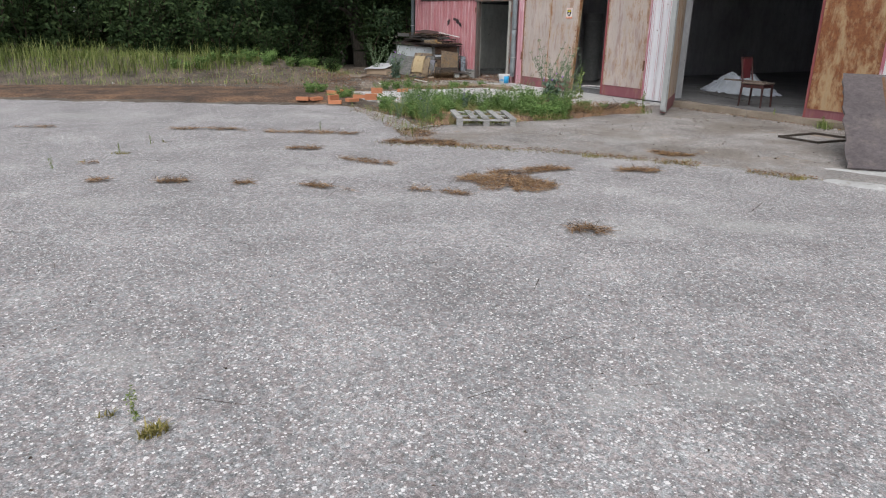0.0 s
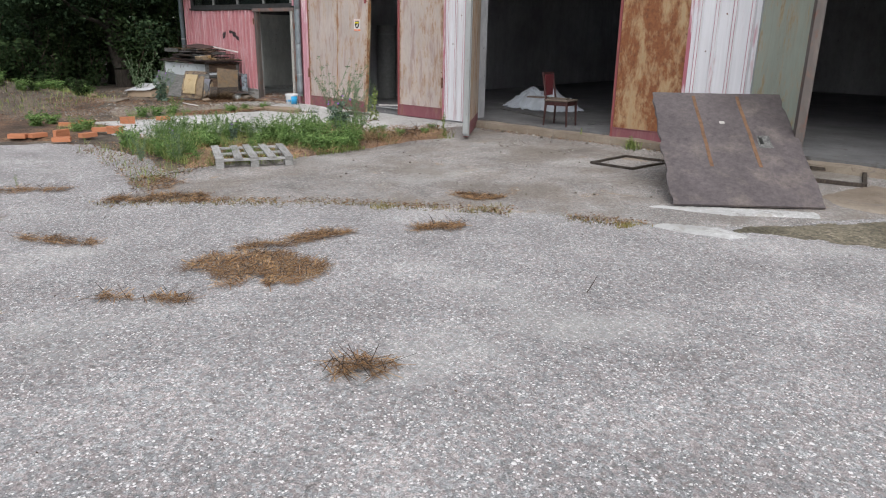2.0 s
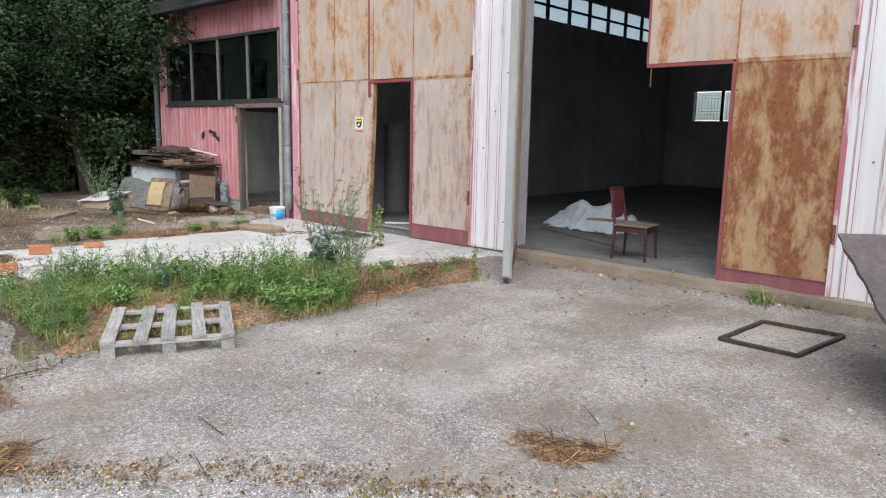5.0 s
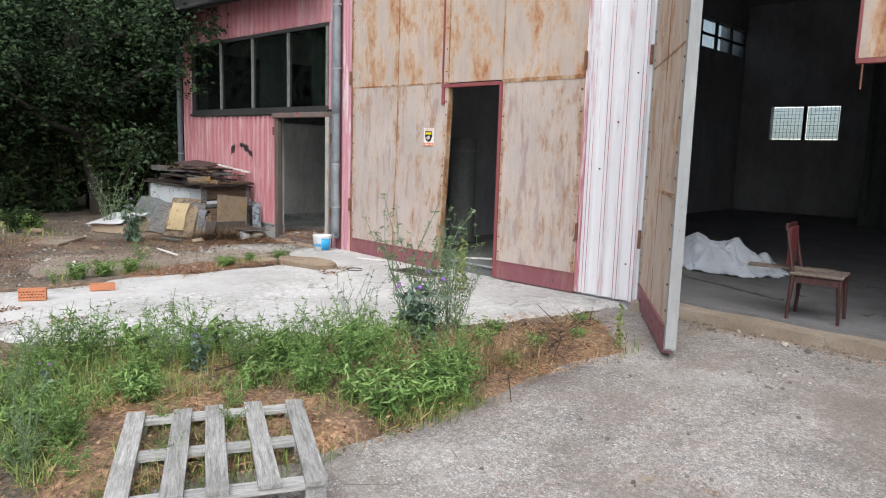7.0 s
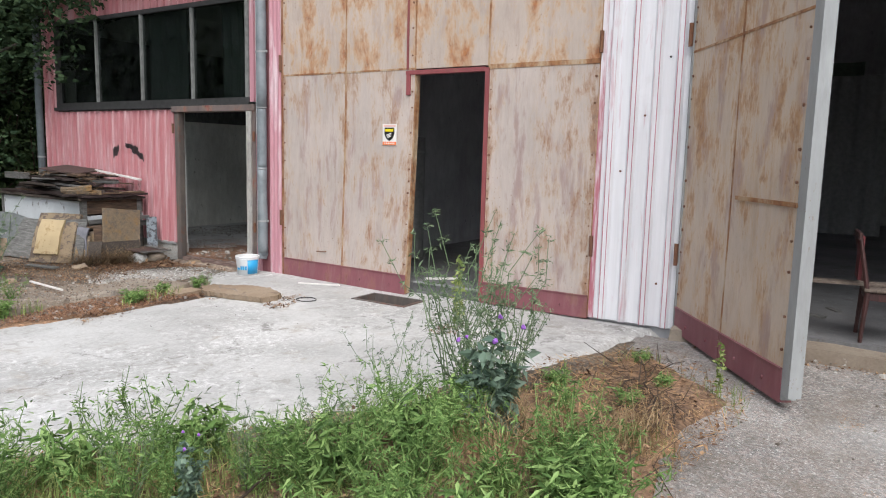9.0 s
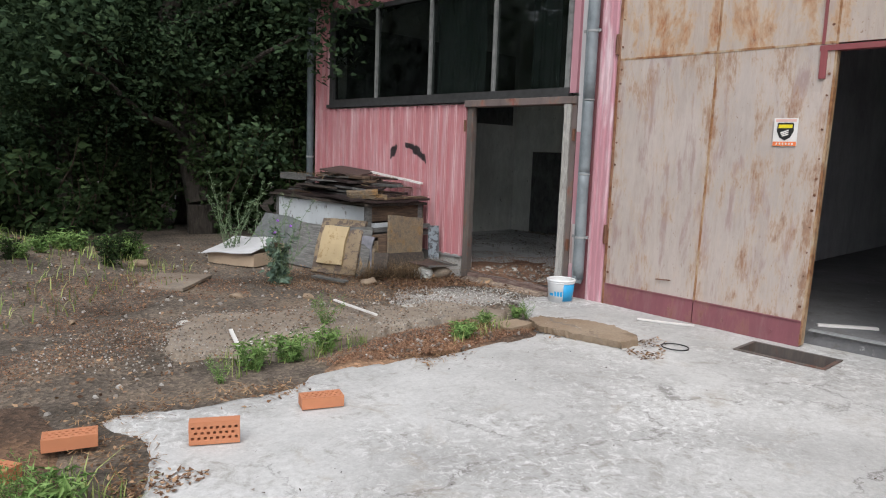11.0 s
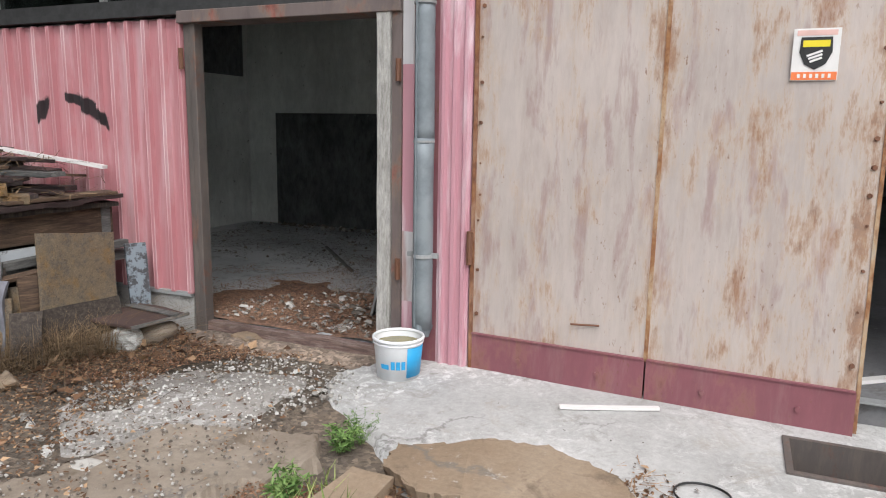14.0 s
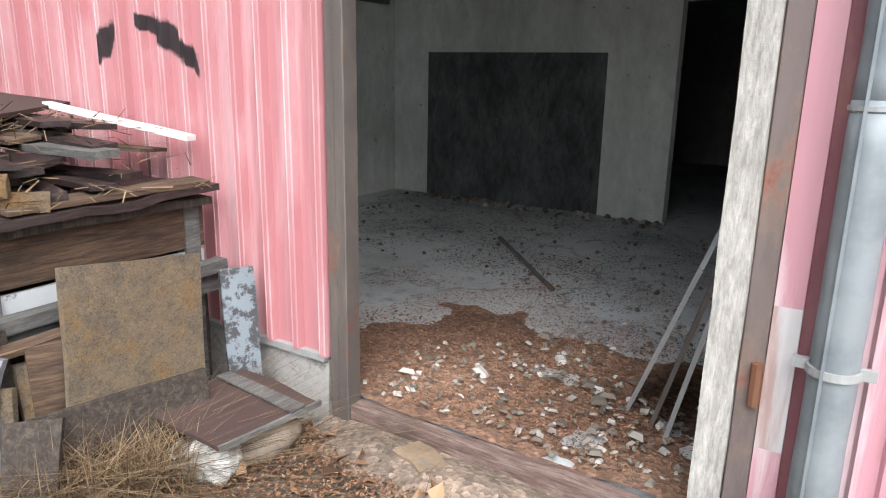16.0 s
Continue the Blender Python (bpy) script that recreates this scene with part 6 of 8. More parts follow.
part("seat", box((-0.22, -0.23, 0.43), (0.22, 0.23, 0.46)), CHAIR_SEAT, chair, "worn plywood seat", 0.008)
for x in (-0.19, 0.19):
    part("back_post", rod((x, -0.2, 0.43), (x * 0.95, -0.29, 0.9), 0.02, 0.016), CHAIR_WOOD, chair)
part("backrest", warped(box((-0.15, -0.275, 0.52), (0.15, -0.25, 0.88)), 0.004, 3, 1, 4), plain("red_upholstery", (0.12, 0.02, 0.025), 0.7), chair, "dark red upholstered back")
part("top_rail", box((-0.2, -0.305, 0.85), (0.2, -0.275, 0.92)), CHAIR_WOOD, chair, "", 0.008)
plank("old_board", (12.45, 8.82, 0.492), (12.62, 8.07, 0.492), 0.16, 0.02, CHAIR_SEAT, "thin board lying across the chair seat", "board")
xs, ys = np.linspace(-1, 1, 90), np.linspace(-1, 1, 70)
X, Y = np.meshgrid(xs, ys, indexing="ij")
R = np.sqrt(X ** 2 + Y ** 2) + 0.25 * vnoise(X, Y, 2.2, 31)
H = 0.55 * step01((0.95 - R) / 0.8) * (0.7 + 0.5 * vnoise(X, Y, 1.8, 33)) + 0.07 * np.abs(vnoise(X, Y, 4.5, 35)) + 0.02 * vnoise(X, Y, 14, 36)
wx = 14.95 + 0.75 * X - 0.15 * Y + 0.05 * vnoise(X, Y, 5, 37)
wy = 10.15 + 0.95 * Y + 0.3 * X + 0.05 * vnoise(X, Y, 5, 38)
V = np.stack([wx, wy, 0.035 + np.maximum(H, 0.0)], -1).reshape(-1, 3)
i = (np.arange(89)[:, None] * 70 + np.arange(69)[None, :]).ravel()
Fc = np.stack([i, i + 70, i + 71, i + 1], 1)
cr = R.ravel()[Fc].mean(1)
tagged(mesh_np("plastic_sheet", V, Fc[cr < 1.0], PLASTIC_SHEET), "crumpled pale plastic sheet heaped on the floor", "plastic sheet")
plank("white_batten", (14.04, 10.61, 0.032), (13.2, 8.7, 0.032), 0.07, 0.02, GREY_BOARD, "long pale batten on the hall floor", "batten")
plank("white_batten", (12.50, 12.86, 0.032), (12.79, 12.46, 0.032), 0.05, 0.02, SIGN_WHITE, "long white batten lying inside the wicket", "batten")
for k in range(7):
    a = rng.uniform(0, 3.1)
    x, y = rng.uniform(13.2, 16.5), rng.uniform(7, 11.5)
    plank("wood_scrap", (x, y, 0.032), (x + 0.2 * math.cos(a), y + 0.2 * math.sin(a), 0.032), 0.06, 0.015, GREY_BOARD, "small pale scrap on the hall floor", "scrap", "floor scraps")


def hung_sheet(name, x0, y0, x1, y1, z0, z1, material, label):
    n, m = 40, 12
    u = np.linspace(0, 1, n)
    px, py = x0 + (x1 - x0) * u, y0 + (y1 - y0) * u
    zs = np.linspace(z0, z1, m)
    U, Z = np.meshgrid(u, zs, indexing="ij")
    off = 0.03 * np.sin(U * 31) + 0.04 * np.sin(U * 13 + Z)
    V = np.stack([np.repeat(px[:, None], m, 1) + off, np.repeat(py[:, None], m, 1), Z], -1).reshape(-1, 3)
    i = (np.arange(n - 1)[:, None] * m + np.arange(m - 1)[None, :]).ravel()
    return tagged(mesh_np(name, V, np.stack([i, i + m, i + m + 1, i + 1], 1), material, None, "", True), label, "curtain")


tank = thing("tank", "pale grey upright cylinder standing in the hall", "tank", "", pose(14.0, 14.17, 0.03))
part("shell", rod((0, 0, 0), (0, 0, 1.72), 0.23, None, None, 28), plain("pale_grey_paint", (0.22, 0.225, 0.22), 0.7), tank, "", 0, False)
part("band", rod((0, 0, 1.5), (0, 0, 1.53), 0.238, None, None, 28), GREY_STEEL, tank)
hung_sheet("hung_sheet", 23, 9.6, 23.1, 8.3, 0.03, 3.4, CURTAIN, "pale dusty plastic sheet hung in the dark hall")
hung_sheet("hung_sheet", 24, 10.5, 24, 8.9, 0.03, 3.8, GREEN_DARK, "dark green tarpaulin hung in the dark hall")

# ---- inside the annex room ----
for k, (a, b) in enumerate((((12.84, 15.95, -0.06), (12.6, 15.66, 0.68)), ((12.74, 15.82, -0.06), (12.58, 15.62, 0.6)), ((12.66, 15.74, -0.06), (12.55, 15.6, 0.52)))):
    a, b = Vector(a), Vector(b)
    up = (b - a).normalized()
    u = Vector((1.0, 0.12, 0.0))
    u = (u - up * u.dot(up)).normalized()
    m = Matrix(((*u, 0), (*up, 0), (*u.cross(up), 0), (0, 0, 0, 1))).transposed()
    m.translation = a
    o = tagged(part("metal_sheet", warped(box((0, 0, 0), (0.4, (b - a).length, 0.018)), 0.004, 3, k, 3), (GREY_STEEL, DARK_STEEL, GREY_STEEL)[k]), "dark edged panel leaning inside the doorway", "panel", "leaning panels")
    o.matrix_basis = m
plank("white_batten", (15.3, 17.9, -0.055), (14.2, 16.9, -0.055), 0.03, 0.02, GREY_BOARD, "long thin batten on the room floor", "batten")
# dark sheet drawn for the unlit depth of an opening high on the wall
tagged(part("wall_opening", box((F + 0.4, 20.16, 2.05), (16.7, 20.195, 3.4)), BLACK_PLASTER), "dark panel in place of an unlit opening in the side wall", "wall paint", "", "structure")


# ---- plants ----
def cloud(rng, centers, radii, n, size, flat=0.9, squash=0.75, narrow=1.0):
    """Leaves set about clump centres, as vertex and face arrays."""
    k = rng.integers(0, len(centers), n)
    d = rng.normal(0, 1, (n, 3))
    d /= np.linalg.norm(d, axis=1)[:, None]
    d *= (rng.uniform(0, 1, n) ** 0.45)[:, None] * radii[k][:, None]
    d[:, 2] *= squash
    return scatter(LEAF_V * np.array([1, narrow, 1]), QUAD, centers[k] + d, size * rng.uniform(0.55, 1.3, n), spin(n, rng, flat))


def limb(bm, a, b, r0, r1, rng, segs=5, wander=0.12):
    pts = [Vector(a).lerp(Vector(b), i / segs) + (Vector(rng.normal(0, wander, 3)) * (0.0 if i in (0,) else 1)) for i in range(segs + 1)]
    for i in range(segs):
        rod(pts[i], pts[i + 1], r0 + (r1 - r0) * i / segs, r0 + (r1 - r0) * (i + 1) / segs, bm, 8)
    return pts


def tree(seed, height, radius, low, leaves, material, label):
    rng = np.random.default_rng(seed)
    t = thing("tree", label, "tree", "trees beside the annex")
    bm = bmesh.new()
    spine = limb(bm, (0, 0, -0.3), (rng.normal(0, 0.3), rng.normal(0, 0.3), height * 0.8), 0.26, 0.06, rng, 8, 0.1)
    centers, radii = [], []
    for i in range(26):
        f = rng.uniform(0.12, 1.0)
        z = low + (height - low) * f
        base = spine[min(7, max(1, int(z / height * 8)))]
        reach = radius * (0.55 + 0.55 * math.sin(math.pi * min(1, 0.18 + f * 0.8))) * rng.uniform(0.6, 1.05)
        a = rng.uniform(0, 2 * math.pi)
        tip = Vector((math.cos(a) * reach, math.sin(a) * reach, z + rng.uniform(-0.7, 0.5)))
        if i < 14:
            limb(bm, base, base.lerp(tip, 0.85), 0.07, 0.02, rng, 4, 0.08)
        for q in (0.45, 0.75, 1.0):
            for _ in range(2):
                centers.append(tuple(base.lerp(tip, q) + Vector(rng.normal(0, 0.4, 3))))
                radii.append(rng.uniform(0.45, 0.95))
    part("trunk", bm, BARK, t, "dark trunk and limbs")
    V, Fq = cloud(rng, np.array(centers), np.array(radii), int(leaves * 2.1), 0.105)
    mesh_np("crown", V, Fq, material, t, "dense dark green leaves")
    return t


TREES = [tree(11, 9.5, 3.2, 0.9, 26000, TREE_LEAF, "dense dark green deciduous tree at the yard's edge"),
         tree(12, 11.5, 3.6, 1.3, 28000, TREE_LEAF_B, "tall leafy tree in the dark wood"),
         tree(13, 8.0, 3.0, 0.5, 24000, TREE_LEAF, "low branching dark green tree")]
spots = [(8.4, 25.0), (11.9, 24.6), (5.2, 26.6), (1.6, 29.0), (-2.6, 30.5), (14.6, 25.2), (10.2, 28.3), (6.9, 30.2), (3.4, 32.0), (-0.6, 34.2), (17.5, 34.0), (-7.0, 33.0), (13.4, 31.5), (9.2, 22.9), (11.33, 22.6)]
for k, (x, y) in enumerate(spots):
    z = float(soil_height(np.array(x), np.array(y))) - 0.03
    m = pose(x, y, z, 0, 0, 67 * k)
    if k in (0, 1, 2):
        TREES[k].matrix_basis = m
    elif k == 14:
        copy_thing(TREES[2], pose(x, y, z, 0, 0, 200) @ Matrix.Diagonal((1.16, 1.12, 1.05, 1)))
    elif k == 13:
        copy_thing(TREES[2], m @ Matrix.Diagonal((0.6, 0.6, 0.62, 1)))
    else:
        copy_thing(TREES[k % 3], m)

rngw = np.random.default_rng(40)
cs = []
for k in range(520):
    side = k % 4
    if side < 2:
        wx = rngw.uniform(-34, 55)
        cs.append((wx, rngw.uniform(35, 43), rngw.uniform(0.5, 15 if wx < 14 else 8.5)))
    elif side == 2:
        cs.append((rngw.uniform(-44, -36), rngw.uniform(-40, 38), rngw.uniform(0.5, 14)))
    else:
        cs.append((rngw.uniform(-40, 30), rngw.uniform(-46, -38), rngw.uniform(0.5, 14)))
V, Fq = cloud(rngw, np.array(cs), np.full(len(cs), 2.6), 70000, 0.75)
tagged(mesh_np("far_woods", V, Fq, TREE_LEAF), "dense dark wood round the yard", "woods", "", "stuff")


def bush(seed, h, spread, stems, leaves, size, material, label, name="bush", stem_r=0.006, flat=0.9, droop=0.0, stem_mat=None, tight=0.1, narrow=1.0, single=False):
    """A plant of thin branched stems set with leaves."""
    rng = np.random.default_rng(seed)
    t = thing(name, label, name.replace("_", " "), name + " plants")
    bm = bmesh.new()
    cs, rs = [], []
    for s in range(stems):
        if single and s:
            part("stem", bm, stem_mat or TWIG, t)
            bm = bmesh.new()
        a = rng.uniform(0, 2 * math.pi)
        tip = Vector((math.cos(a) * spread * rng.uniform(0.2, 1), math.sin(a) * spread * rng.uniform(0.2, 1), h * rng.uniform(0.55, 1.0)))
        pts = limb(bm, (rng.normal(0, 0.02), rng.normal(0, 0.02), -0.03), tip, stem_r, stem_r * 0.4, rng, 5, 0.012 + 0.02 * h)
        for i in range(1, 6):
            for q in (0.0, 0.5):
                p = pts[i - 1].lerp(pts[i], 1 - q)
                cs.append((p.x, p.y, max(0.01, p.z)))
                rs.append(tight * rng.uniform(0.5, 1.1) * (1.15 - 0.12 * i))
    part("stem", bm, stem_mat or TWIG, t)
    V, Fq = cloud(rng, np.array(cs), np.array(rs), leaves, size, flat, 0.75, narrow)
    V[:, 2] = np.maximum(V[:, 2], 0.003)
    mesh_np("foliage", V, Fq, material, t)
    return t


def lay(proto, placed):
    """Puts a plant and its copies at places (x, y, turn, scale)."""
    for k, (x, y, rz, s) in enumerate(placed):
        z = float(max(soil_height(np.array(x), np.array(y)), gz(x, y) - 0.01))
        if poly_sd(np.array(x), np.array(y), MOUND) > 0.15:
            z = float(gz(x, y)) + 0.03
        m = pose(x, y, z, 0, 0, rz) @ Matrix.Diagonal((s, s, s, 1))
        if k == 0:
            proto.matrix_basis = m
            proto.scale = (s, s, s)
            base = s
        else:
            copy_thing(proto, pose(x, y, z, 0, 0, rz) @ Matrix.Diagonal((s / base, s / base, s / base, 1)))


MOUND = [(6.1, 9.5), (6.4, 10.6), (6.5, 12.3), (7.4, 11.9), (8.6, 11.1), (9.6, 10.6), (10.6, 10.25), (11.5, 10.0), (11.2, 9.5), (10.5, 8.95), (9.3, 9.1), (8.2, 8.95), (7.2, 9.05)]
LUSH = [(6.1, 9.7), (6.3, 11.9), (7.2, 11.7), (8.4, 11.0), (9.2, 10.4), (9.0, 9.5), (8.6, 9.1), (7.9, 9.05), (7.7, 9.9), (7.3, 10.3), (6.9, 10.5), (6.6, 10.2)]
rp = np.random.default_rng(77)
wood_edge = [(x, 21.2 + 0.8 * math.sin(x * 1.7) + rp.uniform(-0.4, 0.9), rp.uniform(0, 360), rp.uniform(0.7, 1.5)) for x in np.arange(4.2, 8.9, 0.42)]
wood_edge += [(x, 19.6 + rp.uniform(-0.5, 0.7), rp.uniform(0, 360), rp.uniform(0.22, 0.42)) for x in np.arange(6.6, 9.6, 0.5)]
shrub = bush(3, 1.0, 0.7, 12, 900, 0.11, SHRUB_LEAF, "dark green leafy shrub at the wood's edge", "shrub", 0.012, 0.9, 0, None, 0.24)
lay(shrub, wood_edge)
tall_shrub = bush(4, 1.9, 0.9, 14, 1800, 0.12, TREE_LEAF_B, "tall dark leafy shrub under the trees", "tall_shrub", 0.016, 0.9, 0, None, 0.34)
lay(tall_shrub, [(x, 23.0 + rp.uniform(-0.6, 1.4), rp.uniform(0, 360), rp.uniform(0.8, 1.4)) for x in np.arange(-3, 13.5, 0.85)] + [(x, 27.5 + rp.uniform(-1, 1.5), rp.uniform(0, 360), rp.uniform(1.1, 1.7)) for x in np.arange(-8, 16, 1.1)])

leafy = bush(21, 0.27, 0.2, 12, 420, 0.07, WEED_LEAF, "bright green leafy weed in the soil", "leafy_weed", 0.003, 0.6, 0, WEED_LEAF, 0.07, 0.45)
lay(leafy, [(x, y, rp.uniform(0, 360), rp.uniform(0.6, 1.35)) for x, y in in_poly(rp, LUSH, 20)] + [(8.3, 9.25, 0, 1.0), (8.5, 9.4, 50, 1.1), (8.1, 9.3, 90, 0.9), (8.0, 9.6, 130, 1.0), (8.7, 9.6, 10, 0.9), (6.6, 13.85, 10, 0.9), (6.35, 13.6, 80, 0.7), (6.1, 14.7, 0, 1.2), (6.4, 14.85, 40, 1.0),
            (9.9, 9.6, 0, 0.6), (10.4, 9.5, 60, 0.5), (9.6, 9.9, 120, 0.7), (10.0, 10.1, 200, 0.6), (10.9, 9.8, 30, 0.5), (9.3, 9.4, 80, 0.6), (9.92, 14.78, 20, 0.75), (10.05, 14.85, 60, 0.6), (10.45, 15.0, 100, 0.6), (8.5, 15.15, 50, 0.9), (8.2, 15.15, 70, 0.9), (8.85, 15.2, 90, 0.8), (10.95, 15.05, 10, 0.55), (7.2, 20.2, 0, 1.3), (6.5, 20.6, 0, 1.3)] + [(x, 19.7 + 0.5 * math.sin(x * 2.3) + rp.uniform(-0.4, 0.5), rp.uniform(0, 360), rp.uniform(0.8, 1.6)) for x in np.arange(4.4, 9.3, 0.3)])
feathery = bush(22, 0.4, 0.22, 14, 620, 0.034, WEED_LEAF, "feathery green weed growing from the soil", "feathery_weed", 0.003, 0.9, 0, WEED_LEAF, 0.06, 0.4)
lay(feathery, [(x, y, rp.uniform(0, 360), rp.uniform(0.6, 1.4)) for x, y in in_poly(rp, LUSH, 46)] + [(6.95, 10.0, 0, 0.5), (7.2, 9.75, 40, 0.45), (6.75, 9.6, 80, 0.4), (7.35, 10.0, 120, 0.7), (6.35, 9.75, 10, 0.6), (11.05, 15.0, 0, 0.45), (9.25, 15.75, 30, 0.8), (6.5, 14.0, 0, 0.7), (7.9, 15.0, 0, 0.5)])
mugwort = bush(23, 0.95, 0.42, 13, 1500, 0.03, WEED_GREY, "tall grey-green weed gone to seed", "tall_weed", 0.004, 1.0, 0, WEED_GREY, 0.055, 0.4, True)
lay(mugwort, [(9.3, 10.5, 0, 1.3), (9.45, 10.25, 70, 1.15), (6.35, 10.9, 30, 0.6), (6.75, 11.6, 110, 0.45), (7.4, 11.0, 200, 0.45), (7.8, 10.7, 240, 0.5), (8.2, 10.6, 320, 0.5), (6.2, 10.0, 80, 0.6), (8.8, 10.6, 20, 0.7),
              (9.7, 10.3, 150, 0.85), (10.2, 19.35, 0, 1.25), (9.97, 17.7, 50, 1.1), (9.6, 10.55, 300, 1.2), (5.9, 10.4, 200, 0.6)])
thistle = bush(24, 0.62, 0.14, 6, 420, 0.075, leaf_material("thistle_leaf", (0.06, 0.1, 0.075), (0.12, 0.18, 0.13), (0.2, 0.27, 0.2)), "grey-green thistle with purple flowers", "thistle", 0.006, 0.8, 0, WEED_GREY, 0.07, 1.0, True)
for x, y, z in ((0.05, 0.06, 0.6), (-0.06, 0.03, 0.5), (0.1, -0.05, 0.55)):
    bm = bmesh.new()
    bmesh.ops.create_icosphere(bm, subdivisions=2, radius=0.012, matrix=pose(x, y, z))
    part("flower", warped(bm, 0.01, 60), PURPLE, thistle, "purple flower head")
lay(thistle, [(9.08, 10.05, 0, 1.1), (9.0, 10.2, 120, 0.95), (7.55, 10.8, 40, 0.55), (6.55, 10.75, 90, 0.55), (9.95, 17.7, 30, 1.2)])
spindly = bush(25, 0.8, 0.06, 3, 130, 0.05, GRASS, "spindly yellow-green weed growing from a crack", "spindly_weed", 0.004, 0.9, 0, GRASS, 0.05, 1.0, True)
lay(spindly, [(11.25, 11.65, 0, 1.05), (11.1, 11.55, 90, 0.8), (0.3, 2.62, 0, 0.24), (1.29, 9.1, 40, 0.2), (0.5, 8.3, 0, 0.22), (1.75, 9.6, 80, 0.2), (10.5, 9.15, 0, 0.6), (11.75, 6.35, 10, 0.35), (11.9, 6.45, 60, 0.3), (12.0, 7.4, 0, 0.35), (4.2, 9.8, 0, 0.2)])

rg = np.random.default_rng(9)
lush_at = in_poly(rg, LUSH, 10000)
lush_h = 0.07 + 0.24 * np.clip(vnoise(lush_at[:, 0], lush_at[:, 1], 1.7, 51) + 0.45, 0, 1.1)
mound_at = in_poly(rg, MOUND, 4000)
mound_at = mound_at[vnoise(mound_at[:, 0], mound_at[:, 1], 1.6, 52) > 0.12]
tagged(mesh_np("weed_grass", *joined(blades(rg, lush_at, lush_h, 0.0028, 0.9), blades(rg, mound_at, 0.13, 0.003, 0.8)), GRASS), "tangled green grass among the weeds", "grass", "", "stuff")
tagged(mesh_np("dry_grass", *joined(blades(rg, in_poly(rg, MOUND, 1100), 0.14, 0.0025, 0.9), blades(rg, in_poly(rg, [(8.6, 9.2), (9.6, 9.3), (9.4, 10.2), (8.7, 10.2)], 900), 0.34, 0.0025, 0.8)), DRY_GRASS), "dry pale grass on the soil mound", "grass", "", "stuff")
bankp = in_poly(rg, [(-7, 24.0), (-2, 21.6), (3.0, 19.6), (6.2, 18.9), (7.0, 20.2), (5.0, 22.0), (0, 24.5), (-6, 27)], 6500)
bank_z = soil_height(bankp[:, 0], bankp[:, 1]) - 0.02
clumpy = 0.3 + 0.8 * np.clip(vnoise(bankp[:, 0], bankp[:, 1], 0.9, 61) + 0.4, 0, 1)
vb, fb = blades(rg, bankp, 0.72 * clumpy ** 1.5, 0.008, 0.55, bank_z)
tagged(mesh_np("bank_grass", vb, fb, TALL_GRASS), "tall yellow-green grass on the bank", "grass", "", "stuff")
low = in_poly(rg, [(-9, 23), (2, 18.4), (6.3, 16.6), (9.4, 18.4), (9.6, 22), (4, 23), (-8, 29)], 5000)
tagged(mesh_np("low_grass", *blades(rg, low, 0.16, 0.006, 0.6, soil_height(low[:, 0], low[:, 1]) - 0.01), GRASS), "short patchy grass on the soil", "grass", "", "stuff")
low = np.concatenate([in_poly(rg, [(8.0, 15.0), (9.2, 15.05), (9.3, 15.5), (8.2, 15.5)], 300), in_poly(rg, [(6.2, 13.4), (6.9, 13.6), (6.8, 14.2), (6.2, 14.2)], 300), in_poly(rg, [(9.7, 14.6), (10.2, 14.7), (10.8, 15.0), (10.0, 15.0)], 160)])
tagged(mesh_np("crack_grass", *blades(rg, low, 0.13, 0.004, 0.6), GRASS), "grass growing from the cracks", "grass", "", "stuff")


# ---- litter, needles and rubble ----
def strewn(name, rng, at, base, size, material, label, category, lift=0.008, tilt=0.35, faces=QUAD, ground=None):
    n = len(at)
    z = (gz(at[:, 0], at[:, 1]) if ground is None else ground) + lift * rng.uniform(0.3, 1.6, n)
    V, Fq = scatter(base, faces, np.column_stack([at, z]), size * rng.uniform(0.5, 1.4, n), spin(n, rng, tilt))
    return tagged(mesh_np(name, V, Fq, material), label, category, "", "stuff")


def blob(rng, x, y, rx, ry, turn, n):
    a, r = rng.uniform(0, 2 * np.pi, n), np.sqrt(rng.uniform(0, 1, n))
    p, q = r * np.cos(a) * rx, r * np.sin(a) * ry
    c, s = math.cos(radians(turn)), math.sin(radians(turn))
    out = np.column_stack([x + c * p - s * q, y + s * p + c * q])
    keep = vnoise(out[:, 0], out[:, 1], 5.5, 71) + 0.5 * (1 - r) > 0.16
    return out[keep]


rl = np.random.default_rng(15)
PILES = [(4.36, 5.48, 0.42, 0.48, 20, 1700), (5.0, 5.92, 0.55, 0.13, -12, 900), (6.16, 5.3, 0.28, 0.16, -38, 700), (7.44, 5.88, 0.32, 0.16, -75, 700), (5.1, 8.1, 0.55, 0.2, -40, 1000), (3.73, 3.71, 0.22, 0.13, -30, 280),
         (5.35, 8.9, 0.25, 0.4, 0, 500), (2.75, 10.55, 0.55, 0.1, -25, 450), (3.9, 9.65, 0.9, 0.12, -35, 700), (3.31, 8.42, 0.28, 0.1, -20, 260), (3.68, 7.31, 0.42, 0.11, -65, 380), (1.49, 7.03, 0.2, 0.06, -20, 200),
         (2.66, 6.09, 0.3, 0.07, -60, 220), (3.48, 5.44, 0.35, 0.08, -50, 260), (0.76, 7.42, 0.16, 0.07, 0, 150), (2.01, 6.64, 0.1, 0.05, 0, 80), (0.54, 11.76, 0.4, 0.08, -10, 180), (0.9, 8.5, 0.12, 0.08, 0, 80), (4.6, 8.4, 0.2, 0.1, 0, 160)]
